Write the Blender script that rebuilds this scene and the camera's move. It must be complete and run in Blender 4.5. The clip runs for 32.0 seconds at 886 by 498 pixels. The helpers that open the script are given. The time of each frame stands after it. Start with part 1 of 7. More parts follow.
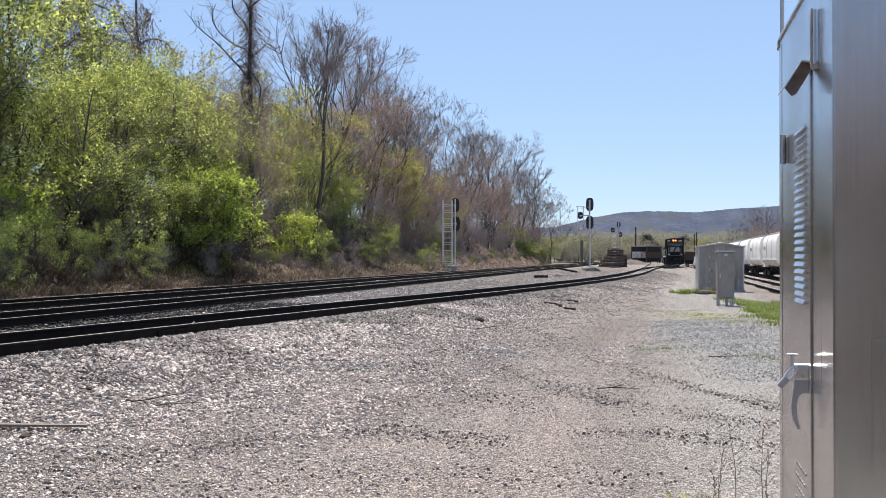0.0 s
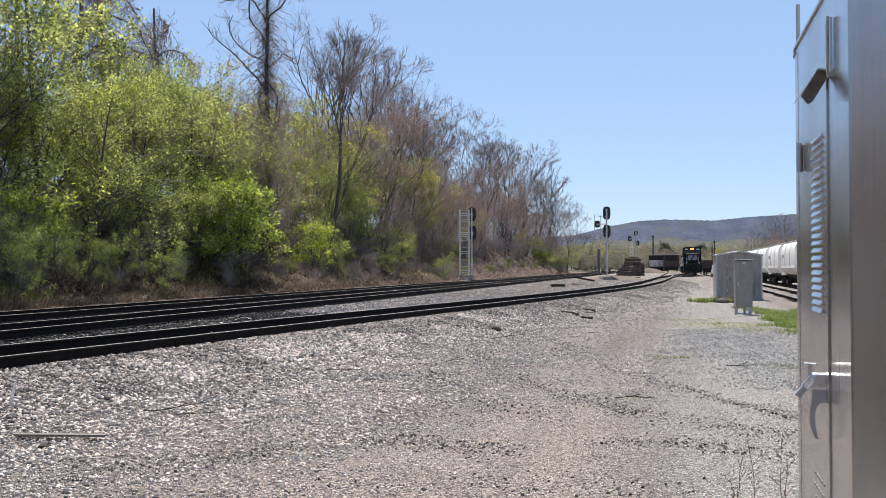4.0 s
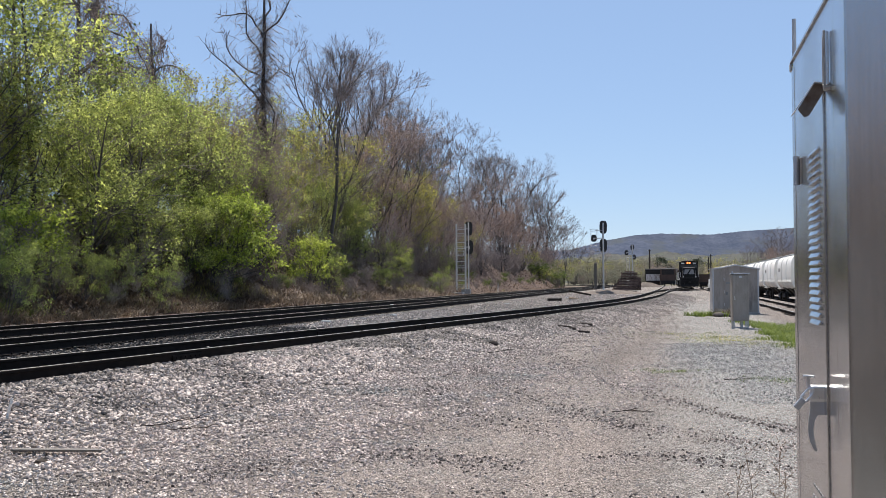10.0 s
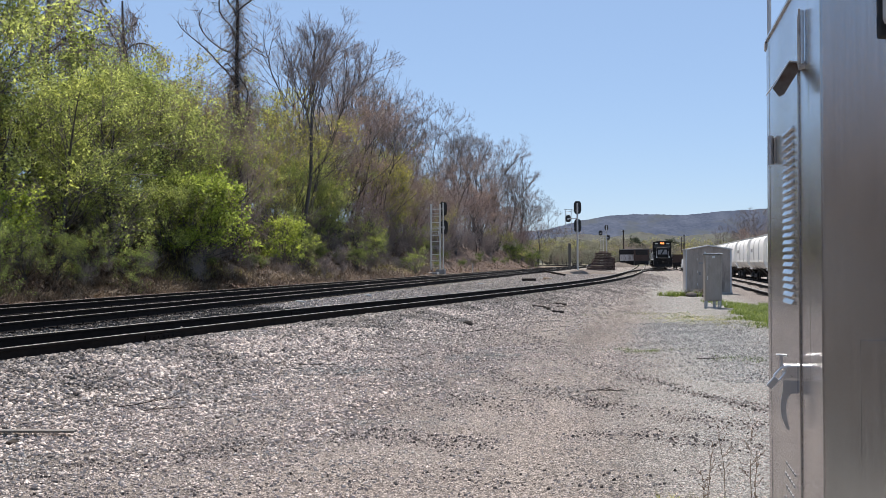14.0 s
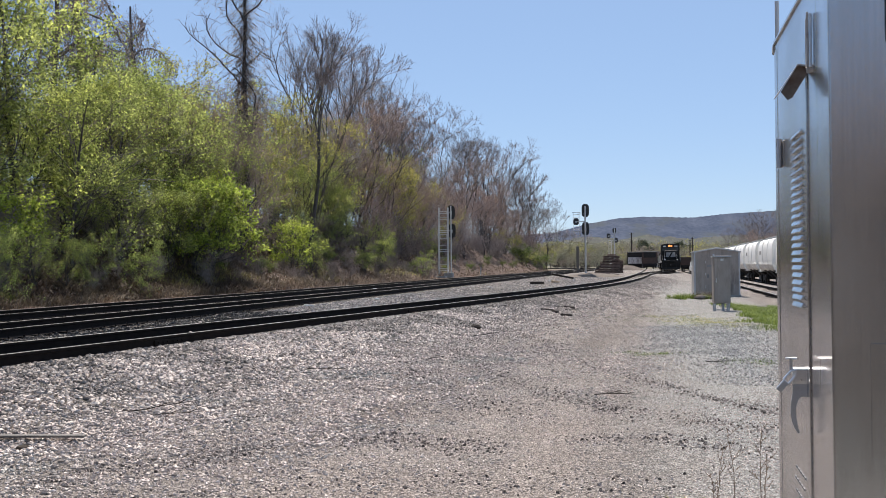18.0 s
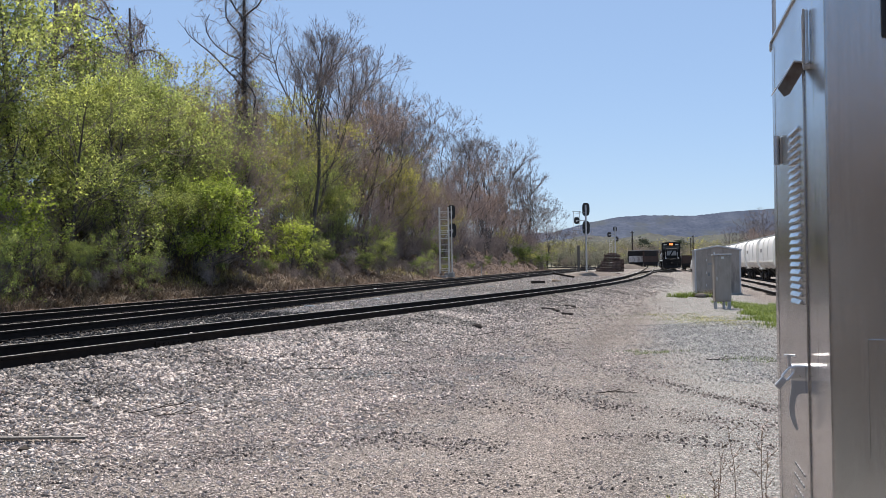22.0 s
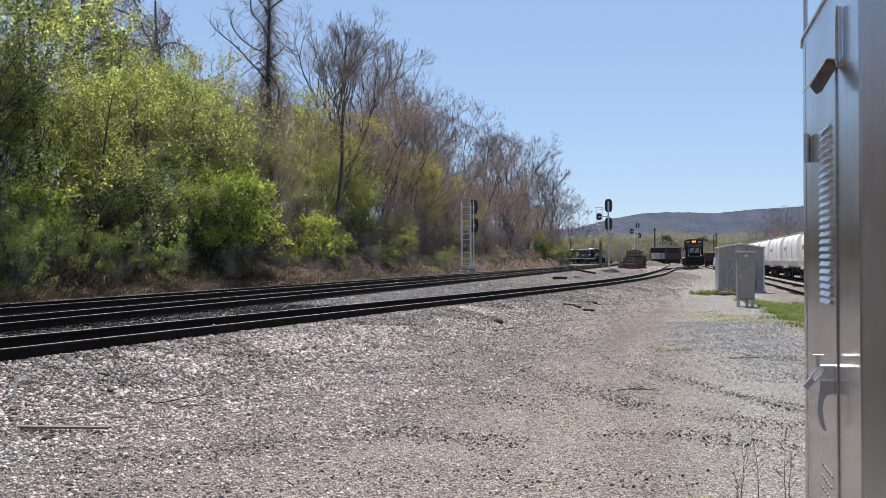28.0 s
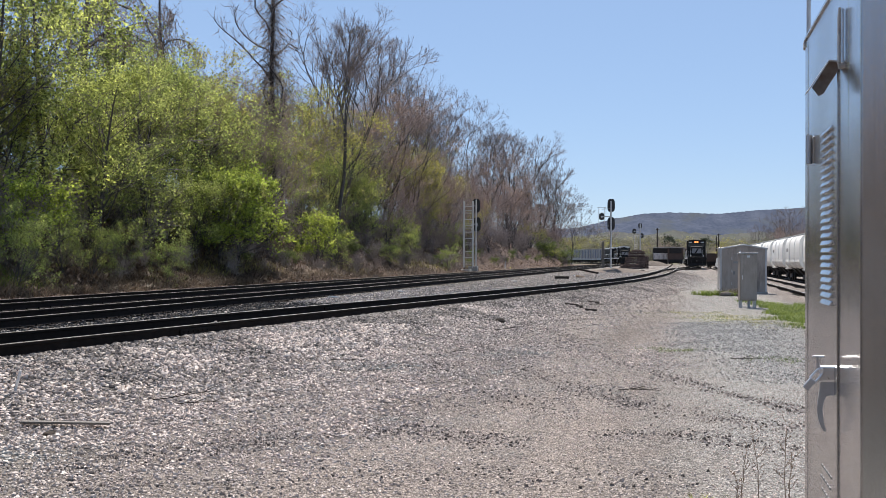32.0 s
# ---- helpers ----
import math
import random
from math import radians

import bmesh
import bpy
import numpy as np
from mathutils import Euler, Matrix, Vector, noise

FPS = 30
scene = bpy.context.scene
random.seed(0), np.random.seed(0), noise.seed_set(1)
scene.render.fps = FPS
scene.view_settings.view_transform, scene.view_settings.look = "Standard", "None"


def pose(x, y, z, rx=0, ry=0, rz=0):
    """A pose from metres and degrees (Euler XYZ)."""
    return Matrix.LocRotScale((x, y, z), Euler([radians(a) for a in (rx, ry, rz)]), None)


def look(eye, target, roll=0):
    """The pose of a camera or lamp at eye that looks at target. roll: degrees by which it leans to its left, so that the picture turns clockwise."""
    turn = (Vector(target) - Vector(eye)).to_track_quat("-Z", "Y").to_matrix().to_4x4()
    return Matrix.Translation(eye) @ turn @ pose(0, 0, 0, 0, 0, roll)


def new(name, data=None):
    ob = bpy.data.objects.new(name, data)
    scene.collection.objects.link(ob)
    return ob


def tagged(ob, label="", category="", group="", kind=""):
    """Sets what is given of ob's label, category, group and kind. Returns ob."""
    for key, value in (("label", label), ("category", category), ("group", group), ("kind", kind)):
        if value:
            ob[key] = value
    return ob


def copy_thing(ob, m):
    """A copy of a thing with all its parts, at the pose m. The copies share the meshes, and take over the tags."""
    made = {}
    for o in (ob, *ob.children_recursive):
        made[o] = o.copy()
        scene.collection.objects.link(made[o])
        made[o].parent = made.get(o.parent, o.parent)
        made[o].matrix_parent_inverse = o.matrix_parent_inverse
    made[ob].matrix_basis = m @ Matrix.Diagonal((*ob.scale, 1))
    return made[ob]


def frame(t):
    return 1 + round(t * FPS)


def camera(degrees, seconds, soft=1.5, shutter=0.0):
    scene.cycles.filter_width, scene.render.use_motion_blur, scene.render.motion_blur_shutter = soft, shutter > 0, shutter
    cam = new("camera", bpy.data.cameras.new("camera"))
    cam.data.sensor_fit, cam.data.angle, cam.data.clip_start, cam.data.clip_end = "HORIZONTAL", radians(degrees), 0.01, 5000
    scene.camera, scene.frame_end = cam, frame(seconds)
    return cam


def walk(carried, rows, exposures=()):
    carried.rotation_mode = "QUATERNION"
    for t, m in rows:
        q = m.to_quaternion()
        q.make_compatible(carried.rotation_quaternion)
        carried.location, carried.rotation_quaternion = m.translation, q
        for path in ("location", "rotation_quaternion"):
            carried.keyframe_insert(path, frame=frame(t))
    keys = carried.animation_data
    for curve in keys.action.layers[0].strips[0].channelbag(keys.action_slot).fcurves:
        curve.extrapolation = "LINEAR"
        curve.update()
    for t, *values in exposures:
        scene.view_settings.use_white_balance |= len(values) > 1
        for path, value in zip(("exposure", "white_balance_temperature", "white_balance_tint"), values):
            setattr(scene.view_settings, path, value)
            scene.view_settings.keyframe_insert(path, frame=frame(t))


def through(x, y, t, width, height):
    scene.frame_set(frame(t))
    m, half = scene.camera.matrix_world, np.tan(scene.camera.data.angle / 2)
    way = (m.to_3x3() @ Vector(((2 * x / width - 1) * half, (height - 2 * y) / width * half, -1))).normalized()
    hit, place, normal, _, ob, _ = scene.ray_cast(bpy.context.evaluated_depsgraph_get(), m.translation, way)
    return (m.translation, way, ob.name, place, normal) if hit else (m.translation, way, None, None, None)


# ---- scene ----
# axes: x right, y ahead, z up; the eye is near the origin, gravel yard at z = 0
cam = camera(44.85, 32.0, soft=0.5)
ROWS = [
    (0.0, 0.0000, -0.0000, 1.6500, 0.000, 0.480, 0.000),
    (0.5, 0.0047, 0.0027, 1.6512, 0.121, 0.370, 0.082),
    (1.0, 0.0035, 0.0001, 1.6502, 0.184, 0.452, -0.157),
    (1.5, -0.0019, 0.0049, 1.6473, 0.219, 0.449, 0.277),
    (2.0, -0.0069, 0.0050, 1.6455, 0.211, -0.096, -0.088),
    (2.5, -0.0083, 0.0063, 1.6469, 0.353, -0.273, 0.032),
    (3.0, -0.0033, 0.0110, 1.6494, 0.686, -0.146, 0.419),
    (3.5, 0.0015, 0.0001, 1.6520, 0.934, 0.803, 0.053),
    (5.5, 0.0069, 0.0002, 1.6497, 0.745, 1.115, 0.891),
    (6.0, 0.0022, -0.0055, 1.6504, 1.027, 1.202, 0.765),
    (6.5, 0.0049, -0.0024, 1.6506, 1.193, 1.359, 1.017),
    (7.0, 0.0068, -0.0057, 1.6511, 0.390, 1.406, 0.648),
    (7.5, 0.0058, -0.0049, 1.6523, 0.415, 1.698, 0.634),
    (8.0, 0.0071, -0.0060, 1.6513, 0.356, 1.961, 0.720),
    (8.5, 0.0036, -0.0070, 1.6476, 0.913, 1.836, 0.397),
    (9.0, 0.0072, -0.0053, 1.6505, 1.096, 1.698, 0.624),
    (9.5, 0.0034, -0.0035, 1.6524, 0.783, 1.669, 0.484),
    (10.0, -0.0030, -0.0101, 1.6474, 0.719, 1.741, 0.263),
    (10.5, 0.0000, -0.0065, 1.6477, 0.228, 0.706, 0.355),
    (11.0, 0.0009, -0.0017, 1.6461, -0.063, 0.540, 0.098),
    (11.5, -0.0030, -0.0072, 1.6485, -0.435, 0.596, -0.000),
    (12.0, -0.0037, 0.0033, 1.6461, -0.885, 0.864, -0.102),
    (12.5, 0.0006, 0.0030, 1.6457, -0.910, 0.947, 0.209),
    (13.0, 0.0014, 0.0087, 1.6437, -0.841, 0.905, 0.231),
    (13.5, -0.0003, 0.0092, 1.6458, -0.709, 0.708, 0.165),
    (14.0, -0.0015, 0.0099, 1.6448, -0.632, 0.677, 0.248),
    (14.5, -0.0034, 0.0085, 1.6456, -0.532, 0.660, 0.232),
    (16.5, 0.0048, 0.0013, 1.6476, -0.598, 1.099, 0.677),
    (17.0, 0.0036, 0.0013, 1.6462, -0.340, 1.136, 0.805),
    (17.5, -0.0023, 0.0003, 1.6455, -0.282, 1.009, 0.621),
    (18.0, -0.0049, 0.0026, 1.6478, -0.210, 0.867, 0.471),
    (18.5, -0.0049, 0.0051, 1.6478, -0.734, 0.927, 0.312),
    (19.0, 0.0018, 0.0002, 1.6465, -0.742, 1.039, 0.551),
    (19.5, 0.0052, -0.0030, 1.6453, -0.752, 1.072, 0.762),
    (20.0, 0.0057, 0.0007, 1.6461, -0.510, 1.068, 0.783),
    (20.5, 0.0018, 0.0006, 1.6463, -0.457, 0.967, 0.648),
    (21.0, 0.0036, 0.0034, 1.6463, -0.407, 0.846, 0.549),
    (21.5, 0.0044, 0.0086, 1.6452, -0.285, 0.863, 0.633),
    (22.0, 0.0039, 0.0032, 1.6451, -0.163, 0.853, 0.805),
    (22.5, 0.0025, 0.0054, 1.6431, -0.003, 0.774, 0.774),
    (23.0, 0.0034, 0.0065, 1.6448, 0.263, 0.672, 0.816),
    (23.5, 0.0020, 0.0103, 1.6484, 0.373, 0.616, 0.802),
    (24.0, -0.0051, 0.0062, 1.6468, 0.289, 0.784, 0.545),
    (24.5, 0.0009, -0.0005, 1.6463, 0.223, 0.993, 0.824),
    (25.0, 0.0047, -0.0025, 1.6454, 0.279, 1.042, 0.799),
    (25.5, 0.0009, -0.0047, 1.6436, 0.560, 0.979, 0.717),
    (27.5, -0.0022, 0.0138, 1.6446, 0.853, 0.409, 0.173),
    (28.0, -0.0095, 0.0126, 1.6474, 0.984, 0.580, 0.176),
    (28.5, -0.0110, 0.0110, 1.6470, 0.993, 0.839, 0.101),
    (29.0, -0.0173, 0.0018, 1.6466, 1.034, 0.941, -0.064),
    (29.5, -0.0176, 0.0014, 1.6475, 0.934, 0.946, -0.206),
    (30.0, -0.0152, 0.0050, 1.6455, 0.938, 0.970, -0.266),
    (30.5, -0.0116, 0.0040, 1.6472, 1.118, 0.916, -0.185),
    (31.0, -0.0103, 0.0025, 1.6469, 1.279, 0.639, -0.101),
    (31.5, -0.0094, -0.0047, 1.6466, 1.027, 0.535, -0.191),
    (32.0, -0.0082, 0.0032, 1.6469, 1.103, 0.507, -0.248),
]
EXPOSURES = [(0.0, 0.93, 6500, 13), (3.5, 0.90, 6500, 13), (5.5, 0.73, 6500, 13), (32.0, 0.73, 6500, 13)]
walk(cam, [(t, pose(x, y, z, 90 + pitch, roll, yaw)) for t, x, y, z, yaw, pitch, roll in ROWS], EXPOSURES)

# ---- light ----
SUN_AZ, SUN_EL = -4.0, 58.0       # degrees, clockwise from straight ahead; height
world = bpy.data.worlds.new("world")
scene.world = world
world.use_nodes = True
wn = world.node_tree
sky = wn.nodes.new("ShaderNodeTexSky")
sky.sky_type, sky.sun_disc = "NISHITA", False
sky.sun_elevation, sky.sun_rotation = radians(SUN_EL), radians(SUN_AZ)
sky.altitude, sky.air_density, sky.dust_density, sky.ozone_density = 600, 0.9, 0.0, 2.4
wn.nodes["Background"].inputs["Strength"].default_value = 0.0725
even = wn.nodes.new("ShaderNodeMix")               # thin high haze evens the clear sky out
even.data_type = "RGBA"
even.inputs[0].default_value, even.inputs[7].default_value = 0.58, (3.08, 4.54, 6.85, 1)
wn.links.new(sky.outputs["Color"], even.inputs[6])
wn.links.new(even.outputs[2], wn.nodes["Background"].inputs["Color"])
sun = new("sun", bpy.data.lights.new("sun", "SUN"))
sun.data.energy, sun.data.angle, sun.data.color = 5.0, radians(0.53), (1.0, 0.94, 0.84)
a, e = radians(SUN_AZ), radians(SUN_EL)
sun.matrix_world = look((0, 0, 60), Vector((0, 0, 60)) - Vector((math.sin(a) * math.cos(e), math.cos(a) * math.cos(e), math.sin(e))))

# ---- materials ----
def nodes_of(m):
    m.use_nodes = True
    t = m.node_tree
    return t, t.nodes["Principled BSDF"]


def noise_node(t, scale, detail=4.0, rough=0.55, vec=None):
    n = t.nodes.new("ShaderNodeTexNoise")
    n.inputs["Scale"].default_value, n.inputs["Detail"].default_value, n.inputs["Roughness"].default_value = scale, detail, rough
    if vec is not None:
        t.links.new(vec, n.inputs["Vector"])
    return n


def ramp_node(t, fac, stops):
    r = t.nodes.new("ShaderNodeValToRGB")
    while len(r.color_ramp.elements) < len(stops):
        r.color_ramp.elements.new(0.5)
    for el, (p, c) in zip(r.color_ramp.elements, stops):
        el.position, el.color = p, (*c, 1)
    t.links.new(fac, r.inputs[0])
    return r


def mix_node(t, fac, a, b, kind="MIX"):
    m = t.nodes.new("ShaderNodeMix")
    m.data_type, m.blend_type = "RGBA", kind
    for sock, val in ((m.inputs[0], fac), (m.inputs[6], a), (m.inputs[7], b)):
        if isinstance(val, bpy.types.NodeSocket):
            t.links.new(val, sock)
        elif isinstance(val, (int, float)):
            sock.default_value = val
        else:
            sock.default_value = (*val, 1)
    return m.outputs[2]


def math_node(t, op, a, b=0.0, clamp=False):
    m = t.nodes.new("ShaderNodeMath")
    m.operation, m.use_clamp = op, clamp
    for sock, val in zip(m.inputs, (a, b)):
        if isinstance(val, bpy.types.NodeSocket):
            t.links.new(val, sock)
        else:
            sock.default_value = val
    return m.outputs[0]


def bump_node(t, height, strength, distance, bsdf, normal=None):
    b = t.nodes.new("ShaderNodeBump")
    b.inputs["Strength"].default_value, b.inputs["Distance"].default_value = strength, distance
    t.links.new(height, b.inputs["Height"])
    if normal is not None:
        t.links.new(normal, b.inputs["Normal"])
    t.links.new(b.outputs[0], bsdf.inputs["Normal"])
    return b.outputs[0]


def stuff_mat(name, c1, c2, rough=0.7, metal=0.0, scale=3.0, fine=40.0, bump=0.3, dist=0.01, stain=None, vary=0.0, stretch=None, island=0.0, spec=0.5):
    """A surface of two colours in large and fine noise, with relief; vary: spread between objects; island: between pieces."""
    m = bpy.data.materials.new(name)
    t, b = nodes_of(m)
    co = t.nodes.new("ShaderNodeTexCoord").outputs["Object"]
    if stretch:
        mp = t.nodes.new("ShaderNodeMapping")
        mp.inputs["Scale"].default_value = stretch
        t.links.new(co, mp.inputs["Vector"])
        co = mp.outputs[0]
    big, small = noise_node(t, scale, 5, 0.6, co), noise_node(t, fine, 4, 0.6, co)
    mixed = math_node(t, "ADD", math_node(t, "MULTIPLY", big.outputs[0], 0.6), math_node(t, "MULTIPLY", small.outputs[0], 0.4))
    r = ramp_node(t, mixed, [(0.32, c1), (0.68, c2)])
    col = r.outputs[0]
    if stain:
        s = ramp_node(t, noise_node(t, scale * 0.6, 6, 0.65, co).outputs[0], [(0.52, (0, 0, 0)), (0.66, (1, 1, 1))])
        col = mix_node(t, s.outputs[0], col, stain)
    for amount, node, sock in ((vary, "ShaderNodeObjectInfo", "Random"), (island, "ShaderNodeNewGeometry", "Random Per Island")):
        if amount:
            k = t.nodes.new(node).outputs[sock]
            v = ramp_node(t, k, [(0.0, (1 - amount,) * 3), (1.0, (1 + amount,) * 3)])
            col = mix_node(t, 1.0, col, v.outputs[0], "MULTIPLY")
    t.links.new(col, b.inputs["Base Color"])
    b.inputs["Roughness"].default_value, b.inputs["Metallic"].default_value, b.inputs["Specular IOR Level"].default_value = rough, metal, spec
    rr = ramp_node(t, small.outputs[0], [(0.3, (max(rough - 0.1, 0.03),) * 3), (0.7, (min(rough + 0.1, 1),) * 3)])
    t.links.new(rr.outputs[0], b.inputs["Roughness"])
    if bump:
        bump_node(t, mixed, bump, dist, b)
    return m


def leaf_mat(name, c1, c2, through=0.45):
    m = bpy.data.materials.new(name)
    t, b = nodes_of(m)
    k = t.nodes.new("ShaderNodeNewGeometry").outputs["Random Per Island"]
    r = ramp_node(t, k, [(0.0, c1), (1.0, c2)])
    o = ramp_node(t, t.nodes.new("ShaderNodeObjectInfo").outputs["Random"], [(0.0, (0.9, 0.92, 0.9)), (1.0, (1.2, 1.12, 1.05))])
    col = mix_node(t, 1.0, r.outputs[0], o.outputs[0], "MULTIPLY")
    co = t.nodes.new("ShaderNodeTexCoord").outputs["Object"]      # sprays made lighter and darker by coarse noise
    spray_tone = ramp_node(t, noise_node(t, 1.6, 4, 0.65, co).outputs[0], [(0.38, (0.6, 0.63, 0.65)), (0.64, (1.3, 1.25, 1.12))])
    col = mix_node(t, 1.0, col, spray_tone.outputs[0], "MULTIPLY")
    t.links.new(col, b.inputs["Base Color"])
    b.inputs["Roughness"].default_value, b.inputs["Specular IOR Level"].default_value = 0.6, 0.2
    tr = t.nodes.new("ShaderNodeBsdfTranslucent")
    t.links.new(col, tr.inputs["Color"])
    mx = t.nodes.new("ShaderNodeMixShader")
    mx.inputs[0].default_value = through
    t.links.new(b.outputs[0], mx.inputs[1])
    t.links.new(tr.outputs[0], mx.inputs[2])
    t.links.new(mx.outputs[0], t.nodes["Material Output"].inputs["Surface"])
    return m


def glow_mat(name, colour, strength):
    m = bpy.data.materials.new(name)
    t, b = nodes_of(m)
    b.inputs["Emission Color"].default_value, b.inputs["Emission Strength"].default_value = (*colour, 1), strength
    b.inputs["Base Color"].default_value = (*colour, 1)
    return m


def steel_mat(name, c, rough, dull, streak=0.06):
    """Brushed sheet steel: fine upright streaks, smears and dull dusty patches."""
    m = bpy.data.materials.new(name)
    t, b = nodes_of(m)
    co = t.nodes.new("ShaderNodeTexCoord").outputs["Object"]
    mp = t.nodes.new("ShaderNodeMapping")
    mp.inputs["Scale"].default_value = (60, 60, 1.5)
    t.links.new(co, mp.inputs["Vector"])
    st = noise_node(t, 2.0, 5, 0.6, mp.outputs[0])
    pa = noise_node(t, 2.2, 6, 0.6, co)
    r = ramp_node(t, st.outputs[0], [(0.3, tuple(v * (1 - streak) for v in c)), (0.7, tuple(v * (1 + streak) for v in c))])
    d = ramp_node(t, pa.outputs[0], [(0.42, (0, 0, 0)), (0.72, (1, 1, 1))])
    col = mix_node(t, math_node(t, "MULTIPLY", d.outputs[0], 0.5), r.outputs[0], dull)
    t.links.new(col, b.inputs["Base Color"])
    b.inputs["Metallic"].default_value = 0.92
    t.links.new(math_node(t, "ADD", math_node(t, "MULTIPLY", pa.outputs[0], 0.16), rough - 0.08), b.inputs["Roughness"])
    b.inputs["Anisotropic"].default_value = 0.3
    bump_node(t, st.outputs[0], 0.05, 0.0006, b)
    return m


def ground_mat():
    m = bpy.data.materials.new("yard_ground")
    t, b = nodes_of(m)
    geo = t.nodes.new("ShaderNodeNewGeometry").outputs["Position"]
    sep = t.nodes.new("ShaderNodeSeparateXYZ")
    rot = t.nodes.new("ShaderNodeMapping")            # along the line (y) and across it (x, left is minus)
    rot.inputs["Rotation"].default_value = (0, 0, HEAD)
    t.links.new(geo, rot.inputs["Vector"])
    t.links.new(rot.outputs[0], sep.inputs[0])
    across, along = sep.outputs[0], sep.outputs[1]
    wob = noise_node(t, 0.35, 5, 0.6, geo).outputs[0]
    wob2 = noise_node(t, 1.3, 5, 0.65, geo).outputs[0]

    def band(v, lo, hi, soft, amp=2.0):
        w = math_node(t, "ADD", v, math_node(t, "MULTIPLY", math_node(t, "SUBTRACT", wob2, 0.5), amp))
        up = math_node(t, "DIVIDE", math_node(t, "SUBTRACT", w, lo), soft, True)
        dn = math_node(t, "DIVIDE", math_node(t, "SUBTRACT", hi, w), soft, True)
        return math_node(t, "MULTIPLY", up, dn)

    # stones: cells of 4 cm and of 1.5 cm
    v1 = t.nodes.new("ShaderNodeTexVoronoi")
    v1.inputs["Scale"].default_value = 34
    v2 = t.nodes.new("ShaderNodeTexVoronoi")
    v2.inputs["Scale"].default_value = 85
    for v in (v1, v2):
        v.inputs["Randomness"].default_value = 1.0
        t.links.new(geo, v.inputs["Vector"])
    bw1, bw2 = (t.nodes.new("ShaderNodeSeparateColor") for _ in range(2))
    t.links.new(v1.outputs["Color"], bw1.inputs[0])
    t.links.new(v2.outputs["Color"], bw2.inputs[0])
    tone = math_node(t, "ADD", math_node(t, "MULTIPLY", bw1.outputs[0], 0.3), math_node(t, "MULTIPLY", bw2.outputs[1], 0.7))
    soil = ramp_node(t, tone, [(0.2, (0.062, 0.051, 0.044)), (0.5, (0.173, 0.146, 0.130)), (0.8, (0.38, 0.328, 0.296))]).outputs[0]
    grey = ramp_node(t, tone, [(0.2, (0.055, 0.047, 0.041)), (0.5, (0.165, 0.145, 0.130)), (0.8, (0.38, 0.338, 0.306))]).outputs[0]
    blue = ramp_node(t, tone, [(0.12, (0.085, 0.080, 0.073)), (0.5, (0.21, 0.20, 0.184)), (0.8, (0.43, 0.41, 0.38))]).outputs[0]
    patch = ramp_node(t, wob, [(0.38, (0, 0, 0)), (0.62, (1, 1, 1))]).outputs[0]
    col = mix_node(t, math_node(t, "MULTIPLY", patch, 0.75), soil, grey)
    # wheel tracks: pale worn strips and dark rough strips that run beside the line
    ruts = noise_node(t, 1.0, 3, 0.5)
    mp = t.nodes.new("ShaderNodeMapping")
    mp.inputs["Scale"].default_value = (0.9, 0.06, 0.5)
    t.links.new(rot.outputs[0], mp.inputs["Vector"])
    t.links.new(mp.outputs[0], ruts.inputs["Vector"])
    rr = ramp_node(t, ruts.outputs[0], [(0.36, (0.72, 0.69, 0.67)), (0.47, (0.97, 0.96, 0.95)), (0.66, (1.2, 1.17, 1.14))]).outputs[0]
    col = mix_node(t, 0.8, col, rr, "MULTIPLY")
    # fresh blue-grey stone beside the cabinets; track ballast with gap shade in its colour
    col = mix_node(t, band(across, -0.5, 4.6, 1.2), col, blue)
    bed_gap_shade = ramp_node(t, tone, [(0.12, (0.030, 0.026, 0.023)), (0.5, (0.110, 0.097, 0.085)), (0.88, (0.30, 0.262, 0.232))]).outputs[0]
    col = mix_node(t, band(across, -19.5, -3.6, 2.2, 2.4), col, bed_gap_shade)
    # trampled dark cinders about the far signals and tie stacks
    deep = math_node(t, "DIVIDE", math_node(t, "SUBTRACT", along, 55.0), 50.0, True)
    cinder = ramp_node(t, tone, [(0.12, (0.045, 0.040, 0.036)), (0.5, (0.150, 0.132, 0.118)), (0.88, (0.38, 0.338, 0.305))]).outputs[0]
    col = mix_node(t, math_node(t, "MULTIPLY", deep, math_node(t, "ADD", 0.55, math_node(t, "MULTIPLY", wob2, 0.5)), True), col, cinder)
    # shade in the gaps between the raised shoulder's stones, put into the ground colour
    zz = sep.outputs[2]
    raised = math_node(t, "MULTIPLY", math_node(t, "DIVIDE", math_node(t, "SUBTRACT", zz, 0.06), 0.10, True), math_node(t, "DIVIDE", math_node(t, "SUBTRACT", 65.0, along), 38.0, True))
    shoulder_gap_shade = ramp_node(t, tone, [(0.12, (0.014, 0.012, 0.011)), (0.5, (0.045, 0.040, 0.036)), (0.88, (0.15, 0.135, 0.12))]).outputs[0]
    col = mix_node(t, raised, col, shoulder_gap_shade)
    # bank soil: leaf litter and dry grass
    bank = math_node(t, "DIVIDE", math_node(t, "SUBTRACT", -18.7, across), 0.8, True)
    bank = math_node(t, "MULTIPLY", bank, math_node(t, "DIVIDE", math_node(t, "SUBTRACT", 330.0, along), 20.0, True))
    litter = ramp_node(t, noise_node(t, 3.0, 6, 0.7, geo).outputs[0], [(0.25, (0.038, 0.025, 0.020)), (0.5, (0.105, 0.070, 0.055)), (0.75, (0.235, 0.167, 0.133))]).outputs[0]
    col = mix_node(t, bank, col, litter)
    # fields far out
    far = math_node(t, "DIVIDE", math_node(t, "SUBTRACT", along, 250.0), 60.0, True)
